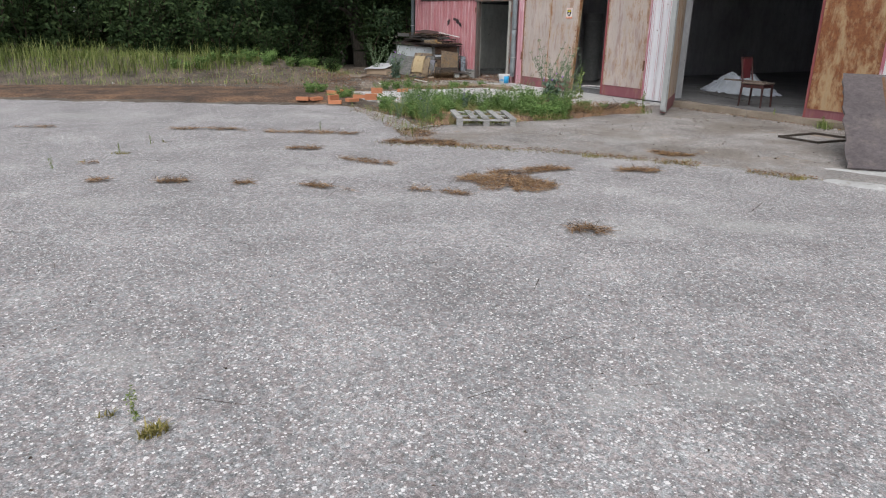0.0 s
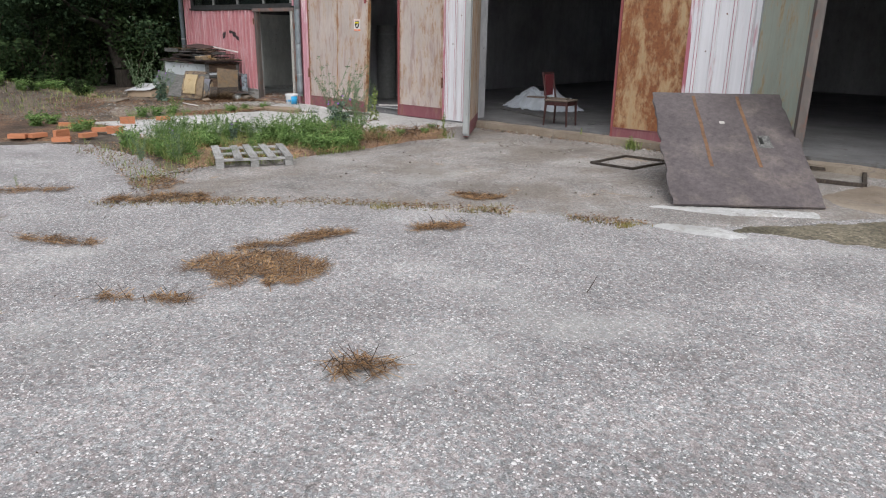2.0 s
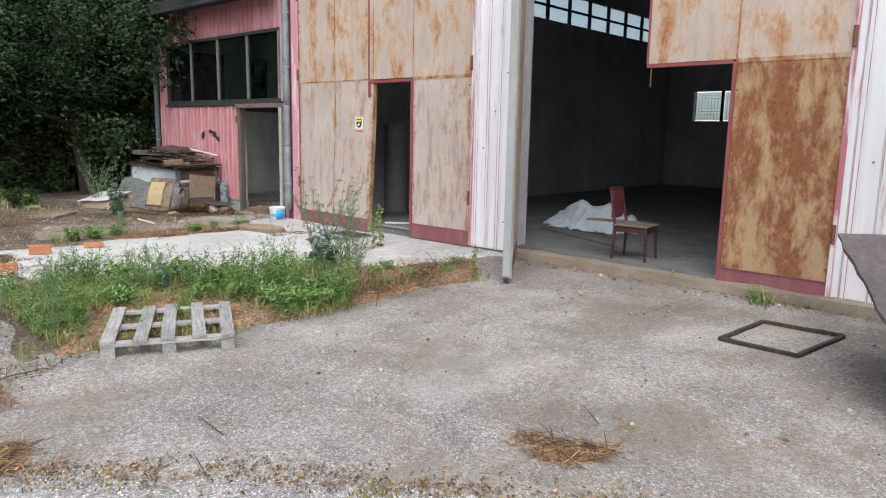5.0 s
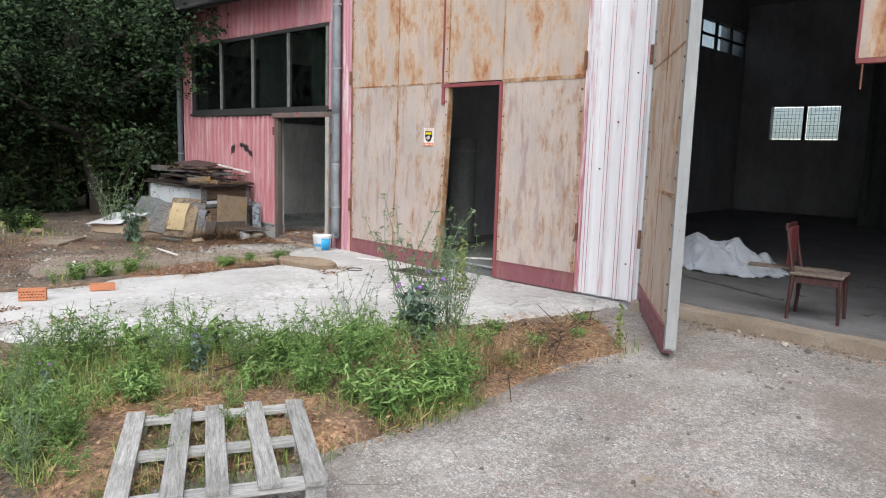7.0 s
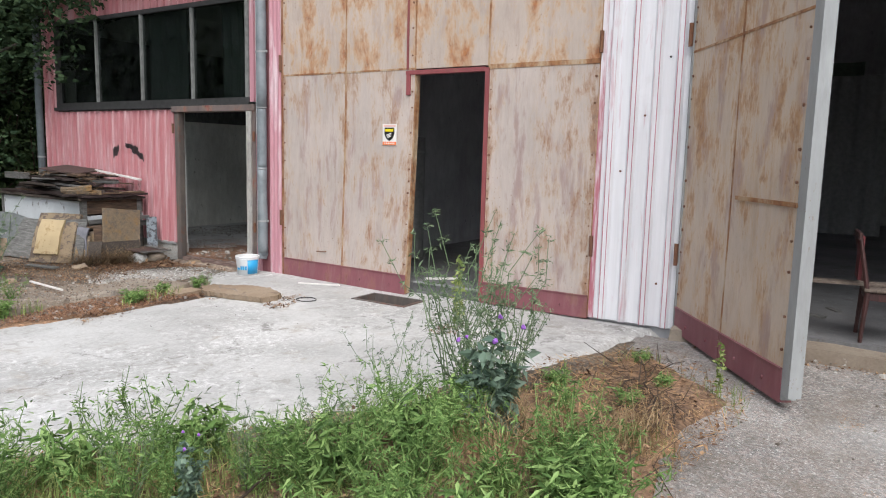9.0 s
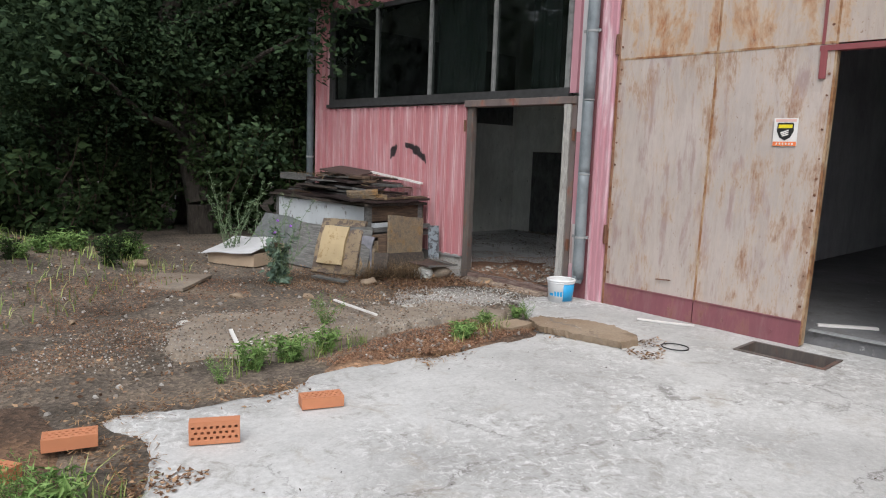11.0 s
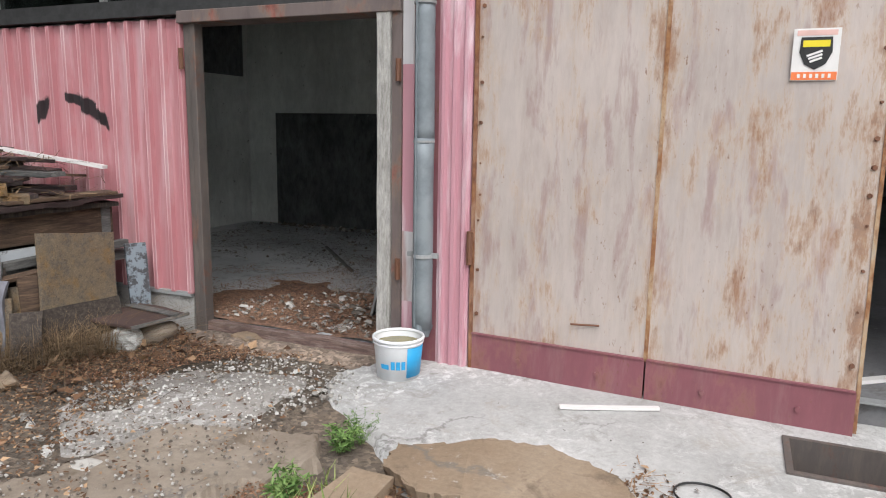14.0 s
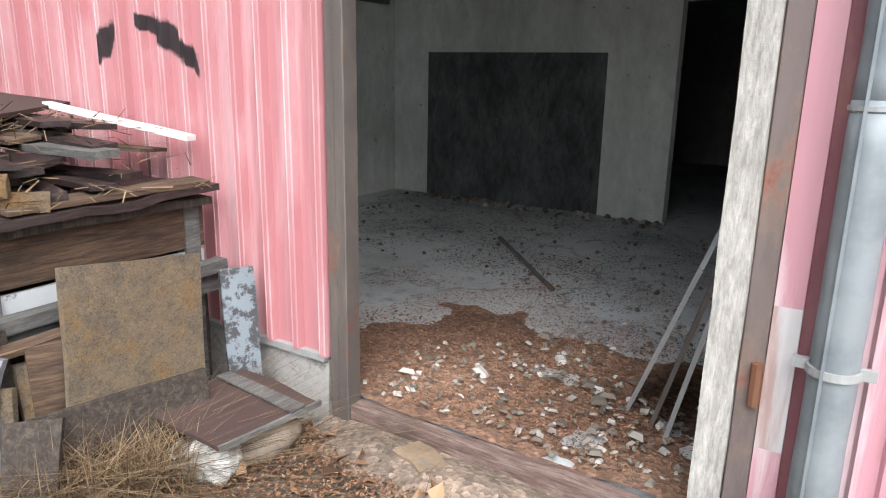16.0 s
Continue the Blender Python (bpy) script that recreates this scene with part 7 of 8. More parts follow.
for x, y, rx, ry, turn, n in PILES:
    leaves = blob(rl, x, y, rx, ry, turn, n)
    needles = blob(rl, x, y, rx * 1.08, ry * 1.12, turn, n * 2)
    n = int(n * 0.7)
    leaves, needles = leaves[: max(20, int(len(leaves) * 0.62))], needles[: max(30, int(len(needles) * 0.7))]
    pile = thing("leaf_pile", "heap of brown leaves, needles and twigs on the asphalt", "leaf litter", "leaf heaps", None, "stuff")
    for nm, at, base, size, mt in (("leaves", leaves, LEAF_V, 0.024, DEAD_LEAF), ("needles", needles, NEEDLE_V, 0.085, NEEDLE)):
        d = np.hypot((at[:, 0] - x) / rx, (at[:, 1] - y) / ry)
        z = gz(at[:, 0], at[:, 1]) + 0.006 + 0.035 * np.clip(1 - d, 0, 1) * rl.uniform(0.2, 1, len(at)) * min(1, ry / 0.3)
        V, Fq = scatter(base, QUAD, np.column_stack([at, z]), size * rl.uniform(0.5, 1.4, len(at)), spin(len(at), rl, 0.35 if nm == "leaves" else 0.1))
        mesh_np(nm, V, Fq, mt, pile)
    at = needles[::9] if len(needles) > 200 else needles[: max(8, len(needles) // 6)]
    V, Fq = scatter(NEEDLE_V * np.array([1, 0.5, 1]), QUAD, np.column_stack([at, gz(at[:, 0], at[:, 1]) + 0.03]), 0.15 * rl.uniform(0.5, 1.4, len(at)), spin(len(at), rl, 0.03))
    mesh_np("twigs", V, Fq, TWIG, pile)

line = [(4.5, 8.35), (5.1, 7.9), (5.6, 7.4), (6.05, 6.98), (6.5, 6.35), (6.9, 5.7), (7.2, 5.15), (7.4, 4.6), (7.55, 4.1)]
pts = []
for (ax, ay), (bx, by) in zip(line, line[1:]):
    f = rl.uniform(0, 1, 300)
    pts.append(np.column_stack([ax + (bx - ax) * f, ay + (by - ay) * f]) + rl.normal(0, 0.09, (300, 2)))
pts = np.concatenate(pts)
pts = pts[vnoise(pts[:, 0], pts[:, 1], 1.8, 81) > -0.25]
strewn("joint_litter", rl, pts, LEAF_V, 0.025, DEAD_LEAF, "brown litter along the asphalt joint", "leaf litter", 0.01)
tagged(mesh_np("joint_moss", *blades(rl, pts[::1] + rl.normal(0, 0.03, pts[::1].shape), 0.035, 0.004, 0.9), MOSS), "yellow moss and grass along the asphalt joint", "moss", "", "stuff")
moss = np.concatenate([blob(rl, x, y, r, r * 0.6, 0, n) for x, y, r, n in ((7.15, 5.5, 0.35, 500), (7.45, 4.2, 0.15, 200), (5.5, 9.3, 0.2, 240), (0.2, 2.72, 0.07, 130), (0.35, 2.5, 0.06, 130), (1.25, 9.0, 0.15, 130), (1.8, 9.7, 0.18, 130), (0.85, 8.6, 0.12, 100), (6.45, 6.3, 0.2, 200), (12.0, 6.0, 0.25, 160))])
tagged(mesh_np("moss_tufts", *blades(rl, moss, 0.045, 0.004, 0.8), MOSS), "tufts of yellow moss on the asphalt", "moss", "", "stuff")
rust_spots = np.concatenate([blob(rl, x, y, rx, ry, t, n) for x, y, rx, ry, t, n in ((7.85, 5.75, 0.32, 0.1, 40, 500), (8.4, 5.1, 0.3, 0.08, 0, 380), (10.6, 8.4, 0.2, 0.1, 0, 180), (8.6, 7.6, 0.3, 0.1, 60, 260), (9.4, 8.3, 0.3, 0.12, 20, 260))])
strewn("pine_needles", rl, rust_spots, NEEDLE_V, 0.03, NEEDLE, "orange needles swept into arcs on the apron", "needles", 0.004, 0.05)

YARD_SOIL = [(6.0, 14.2), (7.0, 15.0), (8.4, 15.5), (10.5, 15.3), (11.6, 15.4), (12.1, 15.6), (12.15, 20.4), (9.5, 21.5), (5, 20), (2, 18.6), (0, 17.5), (4.6, 14.2)]
soil_pts = in_poly(rl, YARD_SOIL, 9000)
strewn("fallen_leaves", rl, soil_pts, LEAF_V, 0.034, DEAD_LEAF, "brown fallen leaves over the soil", "leaf litter", 0.012, 0.35, QUAD, soil_height(soil_pts[:, 0], soil_pts[:, 1]) + 0.015)
near = in_poly(rl, [(10.3, 16.2), (11.4, 16.5), (12.15, 15.6), (12.15, 17.6), (10.6, 18.3), (9.6, 17.8)], 13000)
strewn("fallen_leaves", rl, near, LEAF_V, 0.017, DEAD_LEAF, "brown leaves before the doorway", "leaf litter", 0.012, 0.4, QUAD, soil_height(near[:, 0], near[:, 1]) + 0.012)
mound = in_poly(rl, MOUND, 9000)
mound = mound[vnoise(mound[:, 0], mound[:, 1], 1.5, 53) > 0.05]
strewn("mound_litter", rl, mound, NEEDLE_V, 0.07, NEEDLE, "brown stalks and needles on the mound", "leaf litter", 0.02, 0.3, QUAD, gz(mound[:, 0], mound[:, 1]) + 0.06)
brush = np.concatenate([blob(rl, 9.95, 9.45, 0.4, 0.25, 20, 160), blob(rl, 10.6, 9.75, 0.5, 0.25, 0, 120), blob(rl, 9.2, 9.4, 0.3, 0.2, 60, 60)])
strewn("dead_twigs", rl, brush, NEEDLE_V * np.array([1, 0.5, 1.5]), 0.22, TWIG, "dark dead twigs on the soil mound", "twigs", 0.03, 0.25, QUAD, gz(brush[:, 0], brush[:, 1]) + 0.06)
mleaf = in_poly(rl, MOUND, 2600)
strewn("mound_litter", rl, mleaf, LEAF_V, 0.035, DEAD_LEAF, "dead leaves on the mound", "leaf litter", 0.02, 0.3, QUAD, gz(mleaf[:, 0], mleaf[:, 1]) + 0.06)
patches = np.concatenate([blob(rl, x, y, r, r * 0.5, t, n) for x, y, r, t, n in ((10.95, 11.55, 0.4, 20, 500), (6.95, 13.75, 0.3, 10, 400), (7.1, 13.3, 0.3, 40, 350), (10.85, 13.6, 0.3, 30, 300), (7.4, 13.0, 0.2, 0, 160))])
strewn("slab_litter", rl, patches, LEAF_V, 0.03, DEAD_LEAF, "brown leaf litter on the concrete", "leaf litter", 0.012)
rim = []
for (ax, ay), (bx, by) in (((6.75, 13.0), (7.1, 14.75)), ((7.1, 14.75), (8.4, 14.6)), ((8.4, 14.6), (9.5, 14.55)), ((9.5, 14.55), (10.7, 14.5)), ((10.7, 14.5), (11.2, 13.7))):
    f = rl.uniform(0, 1, 420)
    rim.append(np.column_stack([ax + (bx - ax) * f, ay + (by - ay) * f]) + rl.normal(0, 0.09, (420, 2)))
rim = np.concatenate(rim)
rim = rim[vnoise(rim[:, 0], rim[:, 1], 2.0, 58) > -0.15]
strewn("slab_rim_litter", rl, rim, LEAF_V, 0.03, DEAD_LEAF, "brown crumbs and leaves along the slab's edge", "leaf litter", 0.012)
strewn("slab_rim_needles", rl, rim + rl.normal(0, 0.05, rim.shape), NEEDLE_V, 0.06, NEEDLE, "brown needles along the slab's edge", "needles", 0.012, 0.1)
specks = in_poly(rl, [(7.2, 12.6), (7.5, 14.4), (11.8, 14.6), (12.1, 10.5), (9.4, 11.2)], 110)
strewn("slab_specks", rl, specks, LEAF_V, 0.014, TWIG, "dark crumbs on the concrete", "crumbs", 0.012)
bits = np.column_stack([rl.uniform(-3, 9, 900), rl.uniform(0.5, 12, 900)])
bits = bits[(bits[:, 0] < 5.5) | (bits[:, 1] < 8)]
strewn("yard_bits", rl, bits, LEAF_V, 0.016, TWIG, "small dark crumbs and twigs on the asphalt", "crumbs", 0.008)
twigs = np.column_stack([rl.uniform(-2, 8, 70), rl.uniform(1.5, 11, 70)])
strewn("yard_twigs", rl, twigs, NEEDLE_V * np.array([1, 0.4, 1]), 0.22, TWIG, "thin dark twigs on the asphalt", "twigs", 0.012, 0.03)
white_bits = np.concatenate([blob(rl, 10.9, 8.0, 0.5, 0.3, 0, 70), blob(rl, 10.7, 7.0, 0.4, 0.25, 0, 50), in_poly(rl, [(8, 4.6), (12, 4), (12, 9.4), (9, 8.6), (6.5, 8.4)], 160)])
strewn("apron_chips", rl, white_bits, CHIP_V, 0.022, RUBBLE, "white crumbs on the apron", "rubble", 0.0, 0.2, CHIP_F)
tagged(mesh_np("sill_rubble", *scatter(CHIP_V, CHIP_F, np.column_stack([rl.uniform(11.7, 12.0, 28), rl.uniform(5.9, 9.5, 28), np.full(28, -0.1)]), 0.05 * rl.uniform(0.3, 1.4, 28), spin(28, rl, 0.2)), RUBBLE), "broken mortar along the gate sill", "rubble", "", "stuff")

rub = np.concatenate([in_poly(rl, [(10.5, 15.6), (11.7, 15.35), (11.9, 16.3), (11.0, 16.7), (10.4, 16.3)], 1700), blob(rl, 11.45, 15.45, 0.25, 0.2, 0, 40)])
strewn("rubble", rl, rub, CHIP_V, 0.014, PALE_RUBBLE, "crushed mortar and pale rubble by the doorway", "rubble", 0.0, 0.4, CHIP_F, gz(rub[:, 0], rub[:, 1]) + 0.012)
big = np.concatenate([in_poly(rl, [(10.3, 15.3), (11.7, 15.3), (11.7, 16.3), (10.4, 16.8)], 90), blob(rl, 11.5, 15.5, 0.2, 0.15, 0, 16)])
strewn("rubble_lumps", rl, big, CHIP_V, 0.036, PALE_RUBBLE, "pale lumps of plaster by the doorway", "rubble", 0.0, 0.4, CHIP_F, gz(big[:, 0], big[:, 1]) + 0.005)
peb = in_poly(rl, YARD_SOIL, 800)
grit = in_poly(rl, [(6.9, 15.6), (8.2, 15.1), (10.3, 15.2), (11.0, 15.3), (10.8, 15.9), (9.8, 16.3), (8.6, 16.7), (7.2, 16.6)], 2600)
strewn("grit", rl, grit, CHIP_V, 0.012, RUBBLE, "grey grit on the broken slab", "grit", 0.0, 0.4, CHIP_F, gz(grit[:, 0], grit[:, 1]) + 0.046)
strewn("slab_crumbs", rl, grit[::2] + 0.03, LEAF_V, 0.022, DEAD_LEAF, "brown crumbs on the broken slab", "leaf litter", 0.008, 0.3, QUAD, gz(grit[::2, 0], grit[::2, 1]) + 0.05)
strewn("pebbles", rl, peb, CHIP_V, 0.035, RUBBLE, "pale stones scattered over the soil", "stones", 0.0, 0.3, CHIP_F, soil_height(peb[:, 0], peb[:, 1]) - 0.004)

gap = in_poly(rl, [(10.45, 15.15), (10.6, 14.6), (10.18, 14.5), (9.77, 14.52), (9.2, 14.6), (8.3, 14.68), (8.6, 15.0), (9.4, 15.15), (10.0, 15.22)], 11000)
strewn("gap_litter", rl, gap, LEAF_V, 0.015, CRUMB, "orange-brown crumbs and leaves in the gap between the slabs", "leaf litter", 0.01, 0.4, QUAD, gz(gap[:, 0], gap[:, 1]) + 0.012)
gap = in_poly(rl, [(10.45, 15.15), (10.6, 14.6), (9.77, 14.52), (8.6, 14.7), (9.4, 15.15)], 160)
strewn("gap_stones", rl, gap, CHIP_V, 0.03, RUBBLE, "small stones in the gap between the slabs", "stones", 0.0, 0.4, CHIP_F, gz(gap[:, 0], gap[:, 1]) + 0.008)
drift = in_poly(rl, [(6.4, 15.4), (9.6, 16.5), (10.6, 16.7), (11.6, 17.1), (10.6, 18.2), (8.6, 18.6), (5.5, 17.6)], 36000)
drift = drift[vnoise(drift[:, 0], drift[:, 1], 0.9, 63, 4) > 0.0]
strewn("soil_crumbs", rl, drift, LEAF_V, 0.015, CRUMB, "orange-brown leaf crumbs drifted over the soil", "leaf litter", 0.008, 0.35, QUAD, soil_height(drift[:, 0], drift[:, 1]) + 0.012)

front = in_poly(rl, [(11.1, 16.5), (11.75, 16.2), (12.15, 15.7), (12.17, 17.0), (11.6, 17.3), (11.0, 17.1)], 9000)
strewn("soil_crumbs", rl, front, LEAF_V, 0.014, CRUMB, "brown leaf crumbs before the threshold", "leaf litter", 0.008, 0.35, QUAD, soil_height(front[:, 0], front[:, 1]) + 0.012)

ROOM = [(11.4, 14.8), (11.4, 17.9), (12.9, 17.8), (13.6, 17.6), (14.3, 17.0), (13.9, 16.3), (13.9, 14.8)]
patch("threshold_soil", [(11.85, 15.35), (12.24, 15.35), (12.24, 16.95), (11.85, 16.95), (11.7, 16.2)], 0.04, 0.034, soil_material("trodden_soil", (0.13, 0.1, 0.08), (0.24, 0.185, 0.145), (0.36, 0.27, 0.2)), "trodden brown soil heaped against the threshold", 0.06, 0.22, 0.08, 95, 0.014, "soil")
patch("room_litter", ROOM, 0.03, 0.05, soil_material("red_brown_dust", (0.12, 0.068, 0.047), (0.21, 0.12, 0.08), (0.31, 0.19, 0.13)), "red-brown dust and leaf crumbs on the room floor", 0.02, 0.4, 0.6, 91, 0.022, "dust", "structure", True, 12.26)
damp = in_poly(rl, [(14.0, 16.3), (14.3, 18.6), (15.2, 19.9), (16.8, 20.0), (16.8, 17.2), (15.6, 16.0)], 20000)
damp = damp[vnoise(damp[:, 0], damp[:, 1], 1.1, 92, 4) > -0.25]
strewn("damp_debris", rl, damp, LEAF_V, 0.012, TWIG, "dark damp debris before the back wall", "debris", 0.005, 0.25, QUAD, np.full(len(damp), -0.056))
ri2 = in_poly(rl, [(12.32, 15.4), (12.32, 17.6), (13.4, 18.6), (14.6, 18.0), (15.4, 16.6), (14.6, 15.6)], 14000)
ri2 = ri2[vnoise(ri2[:, 0], ri2[:, 1], 1.8, 59, 4) > 0.02]
strewn("room_crumbs", rl, ri2, LEAF_V, 0.016, CRUMB, "thin brown leaf crumbs over the room floor", "leaf litter", 0.004, 0.2, QUAD, np.full(len(ri2), -0.055))
ri = in_poly(rl, [(12.32, 15.4), (12.32, 16.95), (12.9, 17.6), (13.6, 17.5), (14.3, 17.0), (13.8, 16.4), (13.5, 15.4)], 14000)
strewn("room_crumbs", rl, ri, LEAF_V, 0.013, CRUMB, "brown leaf crumbs on the room floor", "leaf litter", 0.006, 0.3, QUAD, np.full(len(ri), -0.036))
rc = np.concatenate([in_poly(rl, [(12.3, 15.6), (12.3, 17.0), (13.0, 17.1), (13.3, 16.3), (12.9, 15.6)], 280), in_poly(rl, [(13.0, 16.2), (13.5, 16.6), (14.3, 16.1), (13.8, 15.8)], 60)])
strewn("room_chips", rl, rc, CHIP_V * np.array([1.2, 1, 0.6]), 0.028, RUBBLE, "white plaster chips on the room floor", "rubble", 0.0, 0.4, CHIP_F, np.full(len(rc), -0.032))
rc = in_poly(rl, [(12.4, 15.7), (12.4, 16.9), (13.2, 17.0), (14.0, 16.2), (13.2, 15.7)], 14)
strewn("room_lumps", rl, rc, CHIP_V * np.array([1.2, 1, 0.6]), 0.075, RUBBLE, "white plaster lumps on the room floor", "rubble", 0.0, 0.4, CHIP_F, np.full(len(rc), -0.036))
rc = in_poly(rl, [(14.0, 15.6), (14.2, 19.8), (16.8, 20.0), (16.8, 15.6)], 300)
strewn("room_chips", rl, rc, CHIP_V, 0.03, RUBBLE, "plaster crumbs at the foot of the back wall", "rubble", 0.0, 0.4, CHIP_F, np.full(len(rc), -0.06))

dust = in_poly(rl, [(12.4, 15.5), (12.4, 19.5), (16.7, 20.0), (16.7, 15.6)], 9000)
dust = dust[vnoise(dust[:, 0], dust[:, 1], 1.3, 57, 4) > -0.05]
strewn("room_dust", rl, dust, LEAF_V, 0.02, TWIG, "dark crumbs strewn over the room floor", "crumbs", 0.004, 0.2, QUAD, np.full(len(dust), -0.057))
edge_bits = np.column_stack([rl.uniform(16.55, 16.82, 90), rl.uniform(16.9, 19.9, 90)])
strewn("wall_debris", rl, edge_bits, CHIP_V, 0.06, RUBBLE, "plaster lumps fallen along the back wall", "rubble", 0.0, 0.4, CHIP_F, np.full(90, -0.06))
stalk = in_poly(rl, [(11.0, 17.15), (11.5, 17.0), (11.5, 17.25), (11.05, 17.5), (10.85, 17.3)], 1700)
tagged(mesh_np("dry_stalks", *blades(rl, stalk, 0.3, 0.002, 2.4), DEAD_STALK), "tangle of dry stalks before the chest", "dry stalks", "", "stuff")
stalk = np.column_stack([rl.uniform(CX0, CX1, 700), rl.uniform(17.5, 19.8, 700)])
strewn("chest_litter", rl, stalk, NEEDLE_V, 0.09, DEAD_STALK, "needles and straw on the board stack", "leaf litter", 0.02, 0.3, QUAD, 0.85 + 0.22 * step01((stalk[:, 1] - 17.5) / 0.6))

# flat fragment before the threshold, and branches over the weeds
frag = warped(box((-0.09, -0.06, 0), (0.09, 0.06, 0.045)), 0.018, 9, 4, 5)
frag_ob = tagged(part("stone_fragment", frag, BROWN_SLAB), "flat brown stone fragment before the threshold", "stone")
frag_ob.matrix_basis = pose(12.05, 16.46, -0.105, 3, -4, 70)


def dead_branch(a, b, r, twig_count, seed, label):
    """A bare branch from a to b with side twigs."""
    rng = np.random.default_rng(seed)
    t = thing("dead_branch", label, "branch", "dead branches")
    bm = bmesh.new()
    pts = limb(bm, a, b, r, r * 0.35, rng, 8, 0.02)
    part("stem", bm, TWIG, t)
    for k in range(twig_count):
        bm = bmesh.new()
        p = pts[1 + k % 7]
        d = Vector((rng.normal(0, 0.12), rng.normal(0, 0.12), rng.uniform(0.02, 0.14)))
        limb(bm, p, p + d, r * 0.4, r * 0.15, rng, 3, 0.01)
        part("twig", bm, TWIG, t)
    return t


dead_branch((7.5, 10.5, 0.03), (8.6, 10.85, 0.06), 0.007, 7, 3, "bare grey branch lying over the weeds")
dead_branch((9.75, 9.35, -0.02), (10.75, 9.75, 0.03), 0.008, 9, 5, "dry branch lying on the soil mound")
dead_branch((10.1, 9.7, -0.02), (10.9, 9.5, 0.02), 0.006, 7, 6, "dry branch lying on the soil mound")
dead_branch((5.35, 9.05, -0.09), (6.2, 9.35, -0.06), 0.006, 6, 7, "thin dry branch beside the pallet")


def daisy_plant(seed):
    """Thin stems that carry small white flowers with a yellow eye."""
    rng = np.random.default_rng(seed)
    t = thing("daisy_plant", "thin stemmed weed with small white flowers", "flower", "daisy plants")
    for k in range(7):
        a, r, h = rng.uniform(0, 6.28), rng.uniform(0.03, 0.2), rng.uniform(0.22, 0.42)
        tip = Vector((math.cos(a) * r, math.sin(a) * r, h))
        bm = bmesh.new()
        limb(bm, (0, 0, -0.03), tip, 0.0025, 0.0015, rng, 4, 0.008)
        part("stem", bm, WEED_LEAF, t)
        n = 9
        turn = np.stack([np.array(Matrix.Rotation(2 * math.pi * i / n, 3, "Z")) for i in range(n)])
        V, Fq = scatter(LEAF_V * np.array([1, 0.9, 1]), QUAD, np.repeat(np.array([[tip.x, tip.y, tip.z + 0.002]]), n, 0), np.full(n, 0.018), turn)
        mesh_np("flower", V, Fq, DAISY, t, "white petals")
    return t


lay(daisy_plant(5), [(6.15, 11.3, 0, 1.0), (6.3, 11.6, 60, 0.9), (6.05, 11.0, 140, 1.0), (6.5, 11.9, 200, 0.8), (6.7, 11.3, 20, 0.9), (8.2, 15.05, 80, 0.7), (8.6, 15.1, 200, 0.6)])
pal_at = in_poly(rg, [(6.3, 9.4), (6.75, 10.1), (7.6, 9.75), (7.1, 8.95)], 900)
tagged(mesh_np("pallet_grass", *blades(rg, pal_at, 0.17, 0.0026, 0.9), GRASS), "green grass growing up between the pallet's slats", "grass", "", "stuff")
verge = in_poly(rl, [(4.9, 8.4), (6.3, 9.2), (6.7, 10.2), (6.3, 12.0), (5.7, 12.6), (5.4, 10.6)], 2200)
strewn("verge_litter", rl, verge, LEAF_V, 0.028, DEAD_LEAF, "brown leaves beside the pallet", "leaf litter", 0.012, 0.35, QUAD, gz(verge[:, 0], verge[:, 1]) + 0.01)
verge = in_poly(rg, [(5.0, 8.6), (6.3, 9.3), (6.6, 10.2), (6.3, 12.0), (5.7, 12.6), (5.5, 10.6)], 550)
verge = verge[vnoise(verge[:, 0], verge[:, 1], 1.9, 44) > -0.1]
tagged(mesh_np("verge_grass", *blades(rg, verge, 0.15, 0.0028, 0.9), GRASS), "sparse grass in the litter beside the pallet", "grass", "", "stuff")
sill_at = np.column_stack([rl.uniform(11.72, 12.0, 900), rl.uniform(4.9, 9.7, 900)])
strewn("sill_litter", rl, sill_at, LEAF_V, 0.026, DEAD_LEAF, "brown leaves swept against the gate sill", "leaf litter", 0.012, 0.35)
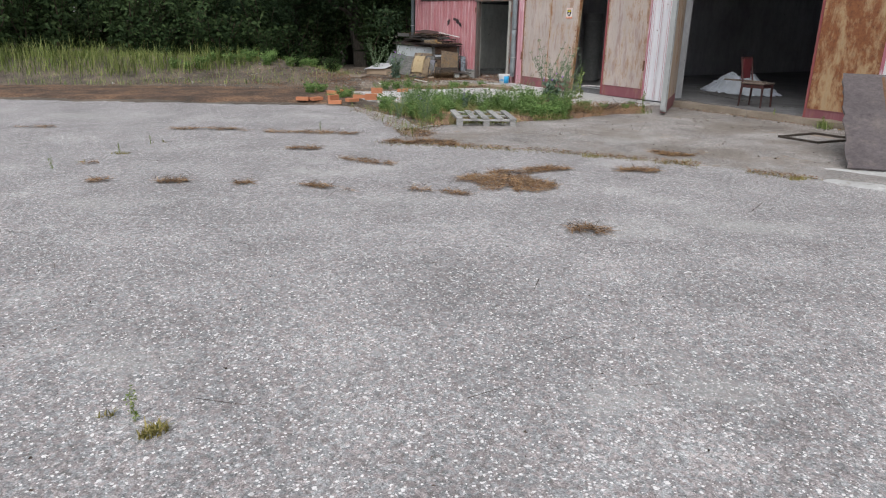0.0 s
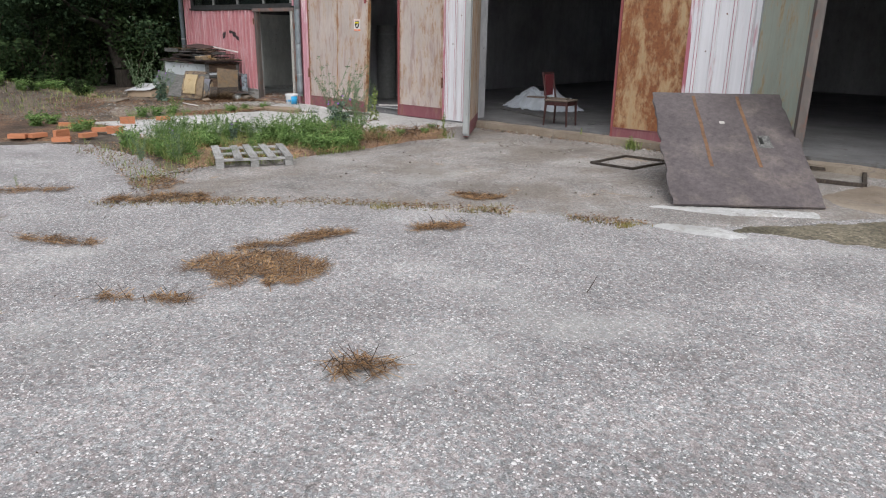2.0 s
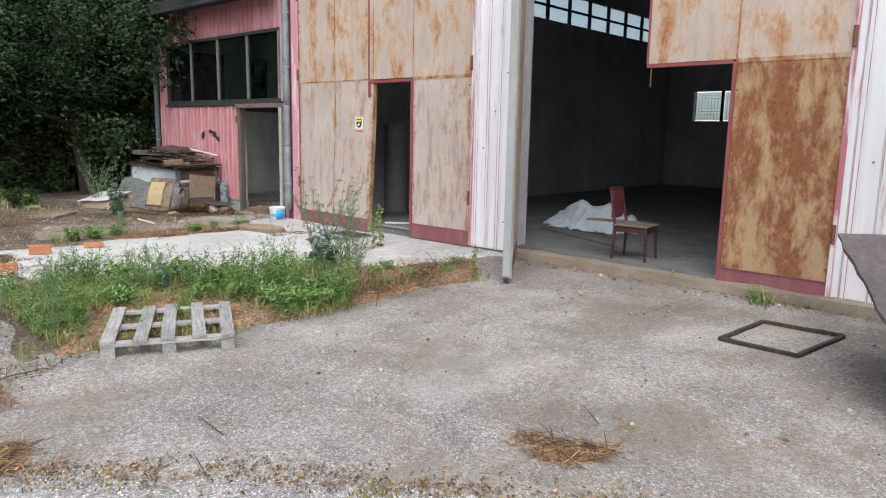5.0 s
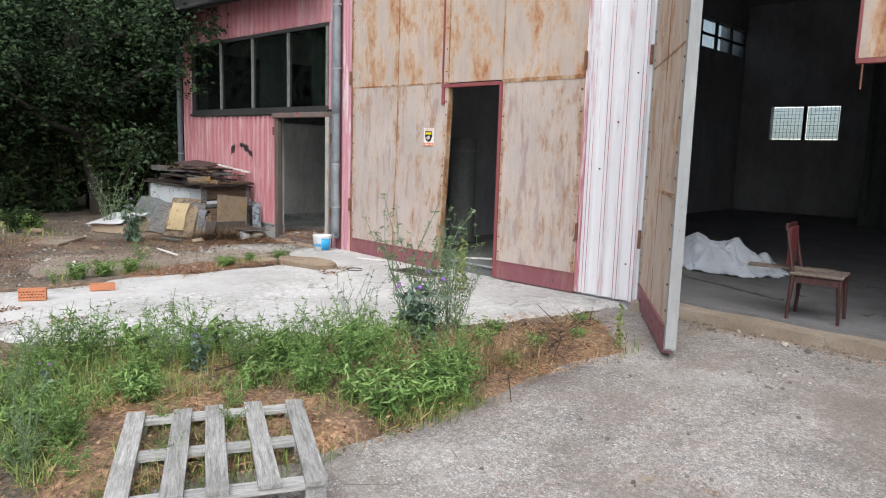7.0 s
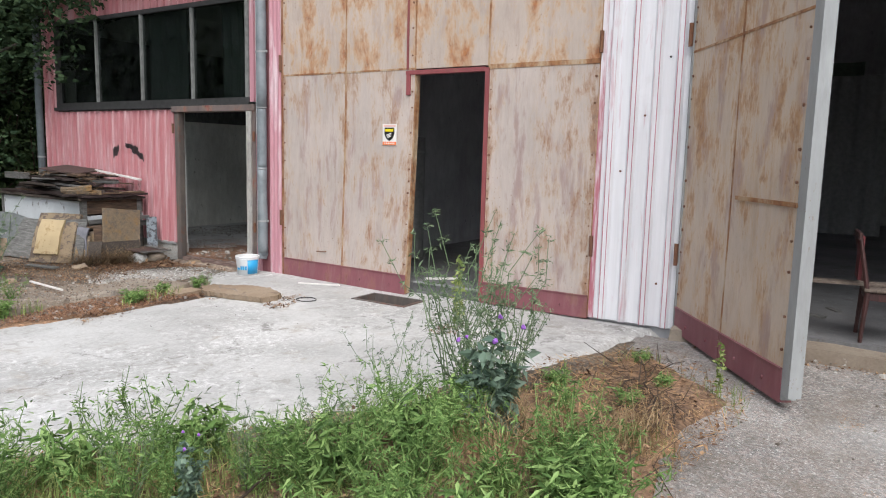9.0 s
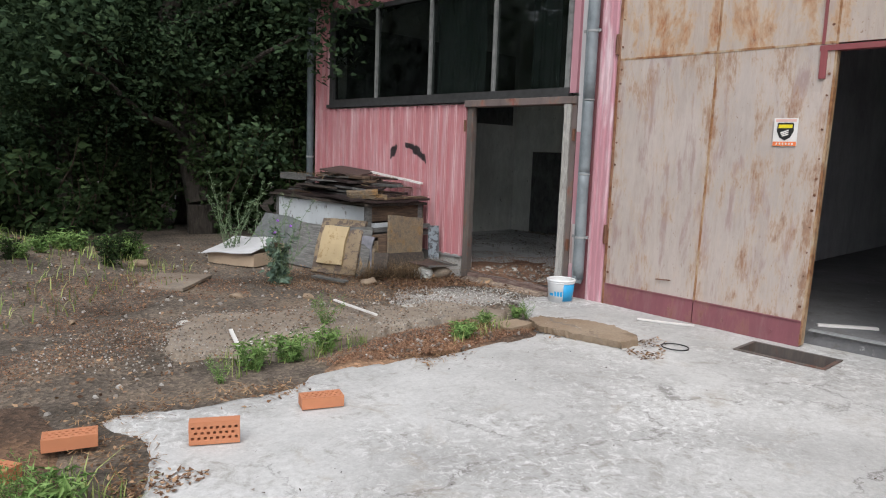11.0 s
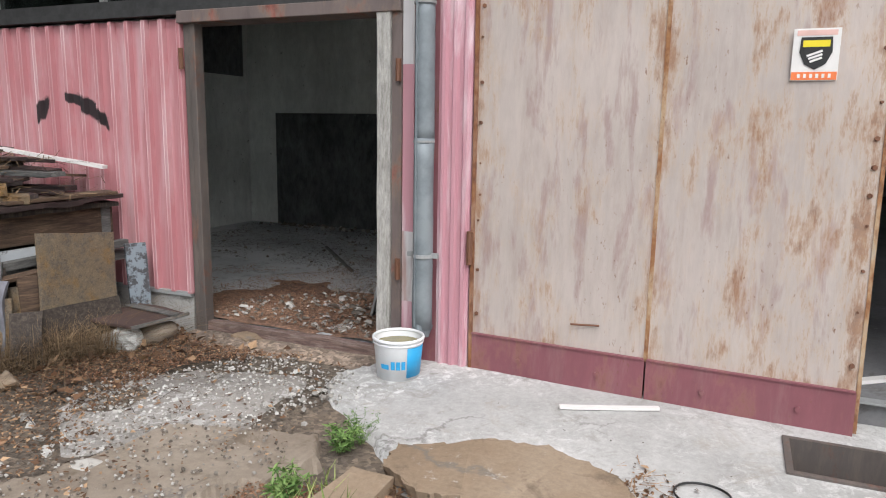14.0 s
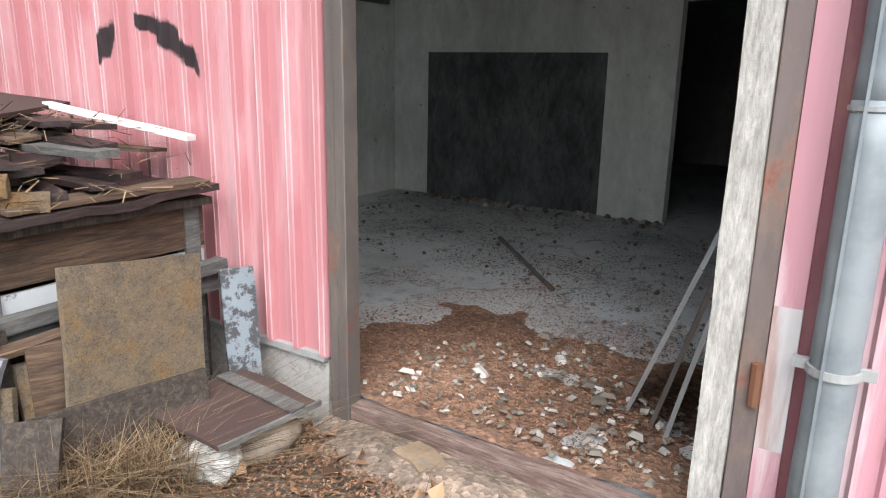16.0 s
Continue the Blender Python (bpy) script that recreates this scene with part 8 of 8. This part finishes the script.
for tx, ty in ((11.75, 6.35), (11.9, 6.45)):
    tuft = in_poly(rg, [(tx - 0.12, ty - 0.12), (tx + 0.12, ty - 0.1), (tx + 0.1, ty + 0.12), (tx - 0.1, ty + 0.1)], 90)
    tagged(mesh_np("grass_tuft", *blades(rg, tuft, 0.17, 0.004, 0.7), GRASS), "tuft of green grass at the gate sill", "grass", "", "stuff")
big_leaf = in_poly(rl, [(10.6, 16.5), (11.4, 16.4), (12.1, 15.9), (12.1, 16.9), (11.4, 17.4), (10.6, 17.6)], 130)
strewn("large_leaves", rl, big_leaf, LEAF_V * np.array([1, 1.5, 3.0]), 0.065, DEAD_LEAF, "large curled dead leaves before the doorway", "leaf litter", 0.015, 0.5, QUAD, soil_height(big_leaf[:, 0], big_leaf[:, 1]) + 0.02)
ground_twigs = in_poly(rl, [(10.4, 16.3), (12.1, 15.9), (12.1, 17.0), (10.6, 17.8)], 160)
strewn("ground_twigs", rl, ground_twigs, NEEDLE_V * np.array([1, 0.45, 1.5]), 0.14, TWIG, "thin twigs on the soil before the doorway", "twigs", 0.02, 0.15, QUAD, soil_height(ground_twigs[:, 0], ground_twigs[:, 1]) + 0.015)

# ---- far side of the yard ----
tagged(part("far_lot", box((-14, 46, 0.46), (4, 60, 0.5)), FAR_WHITE), "pale paved lot beyond the fence", "lot", "", "structure")
fence = thing("fence", "dark steel mesh fence beyond the bank", "fence")
for k in range(9):
    x = -9 + k * 1.6
    part("post", rod((x, 34 - 0.2 * x, 0.2), (x, 34 - 0.2 * x, 2.0), 0.05), WINDOW_FRAME, fence)
part("rail", rod((-9, 35.8, 1.9), (3.8, 33.2, 1.9), 0.03), WINDOW_FRAME, fence)
part("rail", rod((-9, 35.8, 0.8), (3.8, 33.2, 0.8), 0.03), WINDOW_FRAME, fence)
post = thing("marker_post", "orange marker board on a dark post", "marker")
part("pole", rod((4.6, 34, 0.2), (4.6, 34, 2.4), 0.06), BARK, post)
part("board", box((4.4, 33.9, 1.9), (4.8, 33.94, 2.6)), ORANGE_SIGN, post, "orange board")
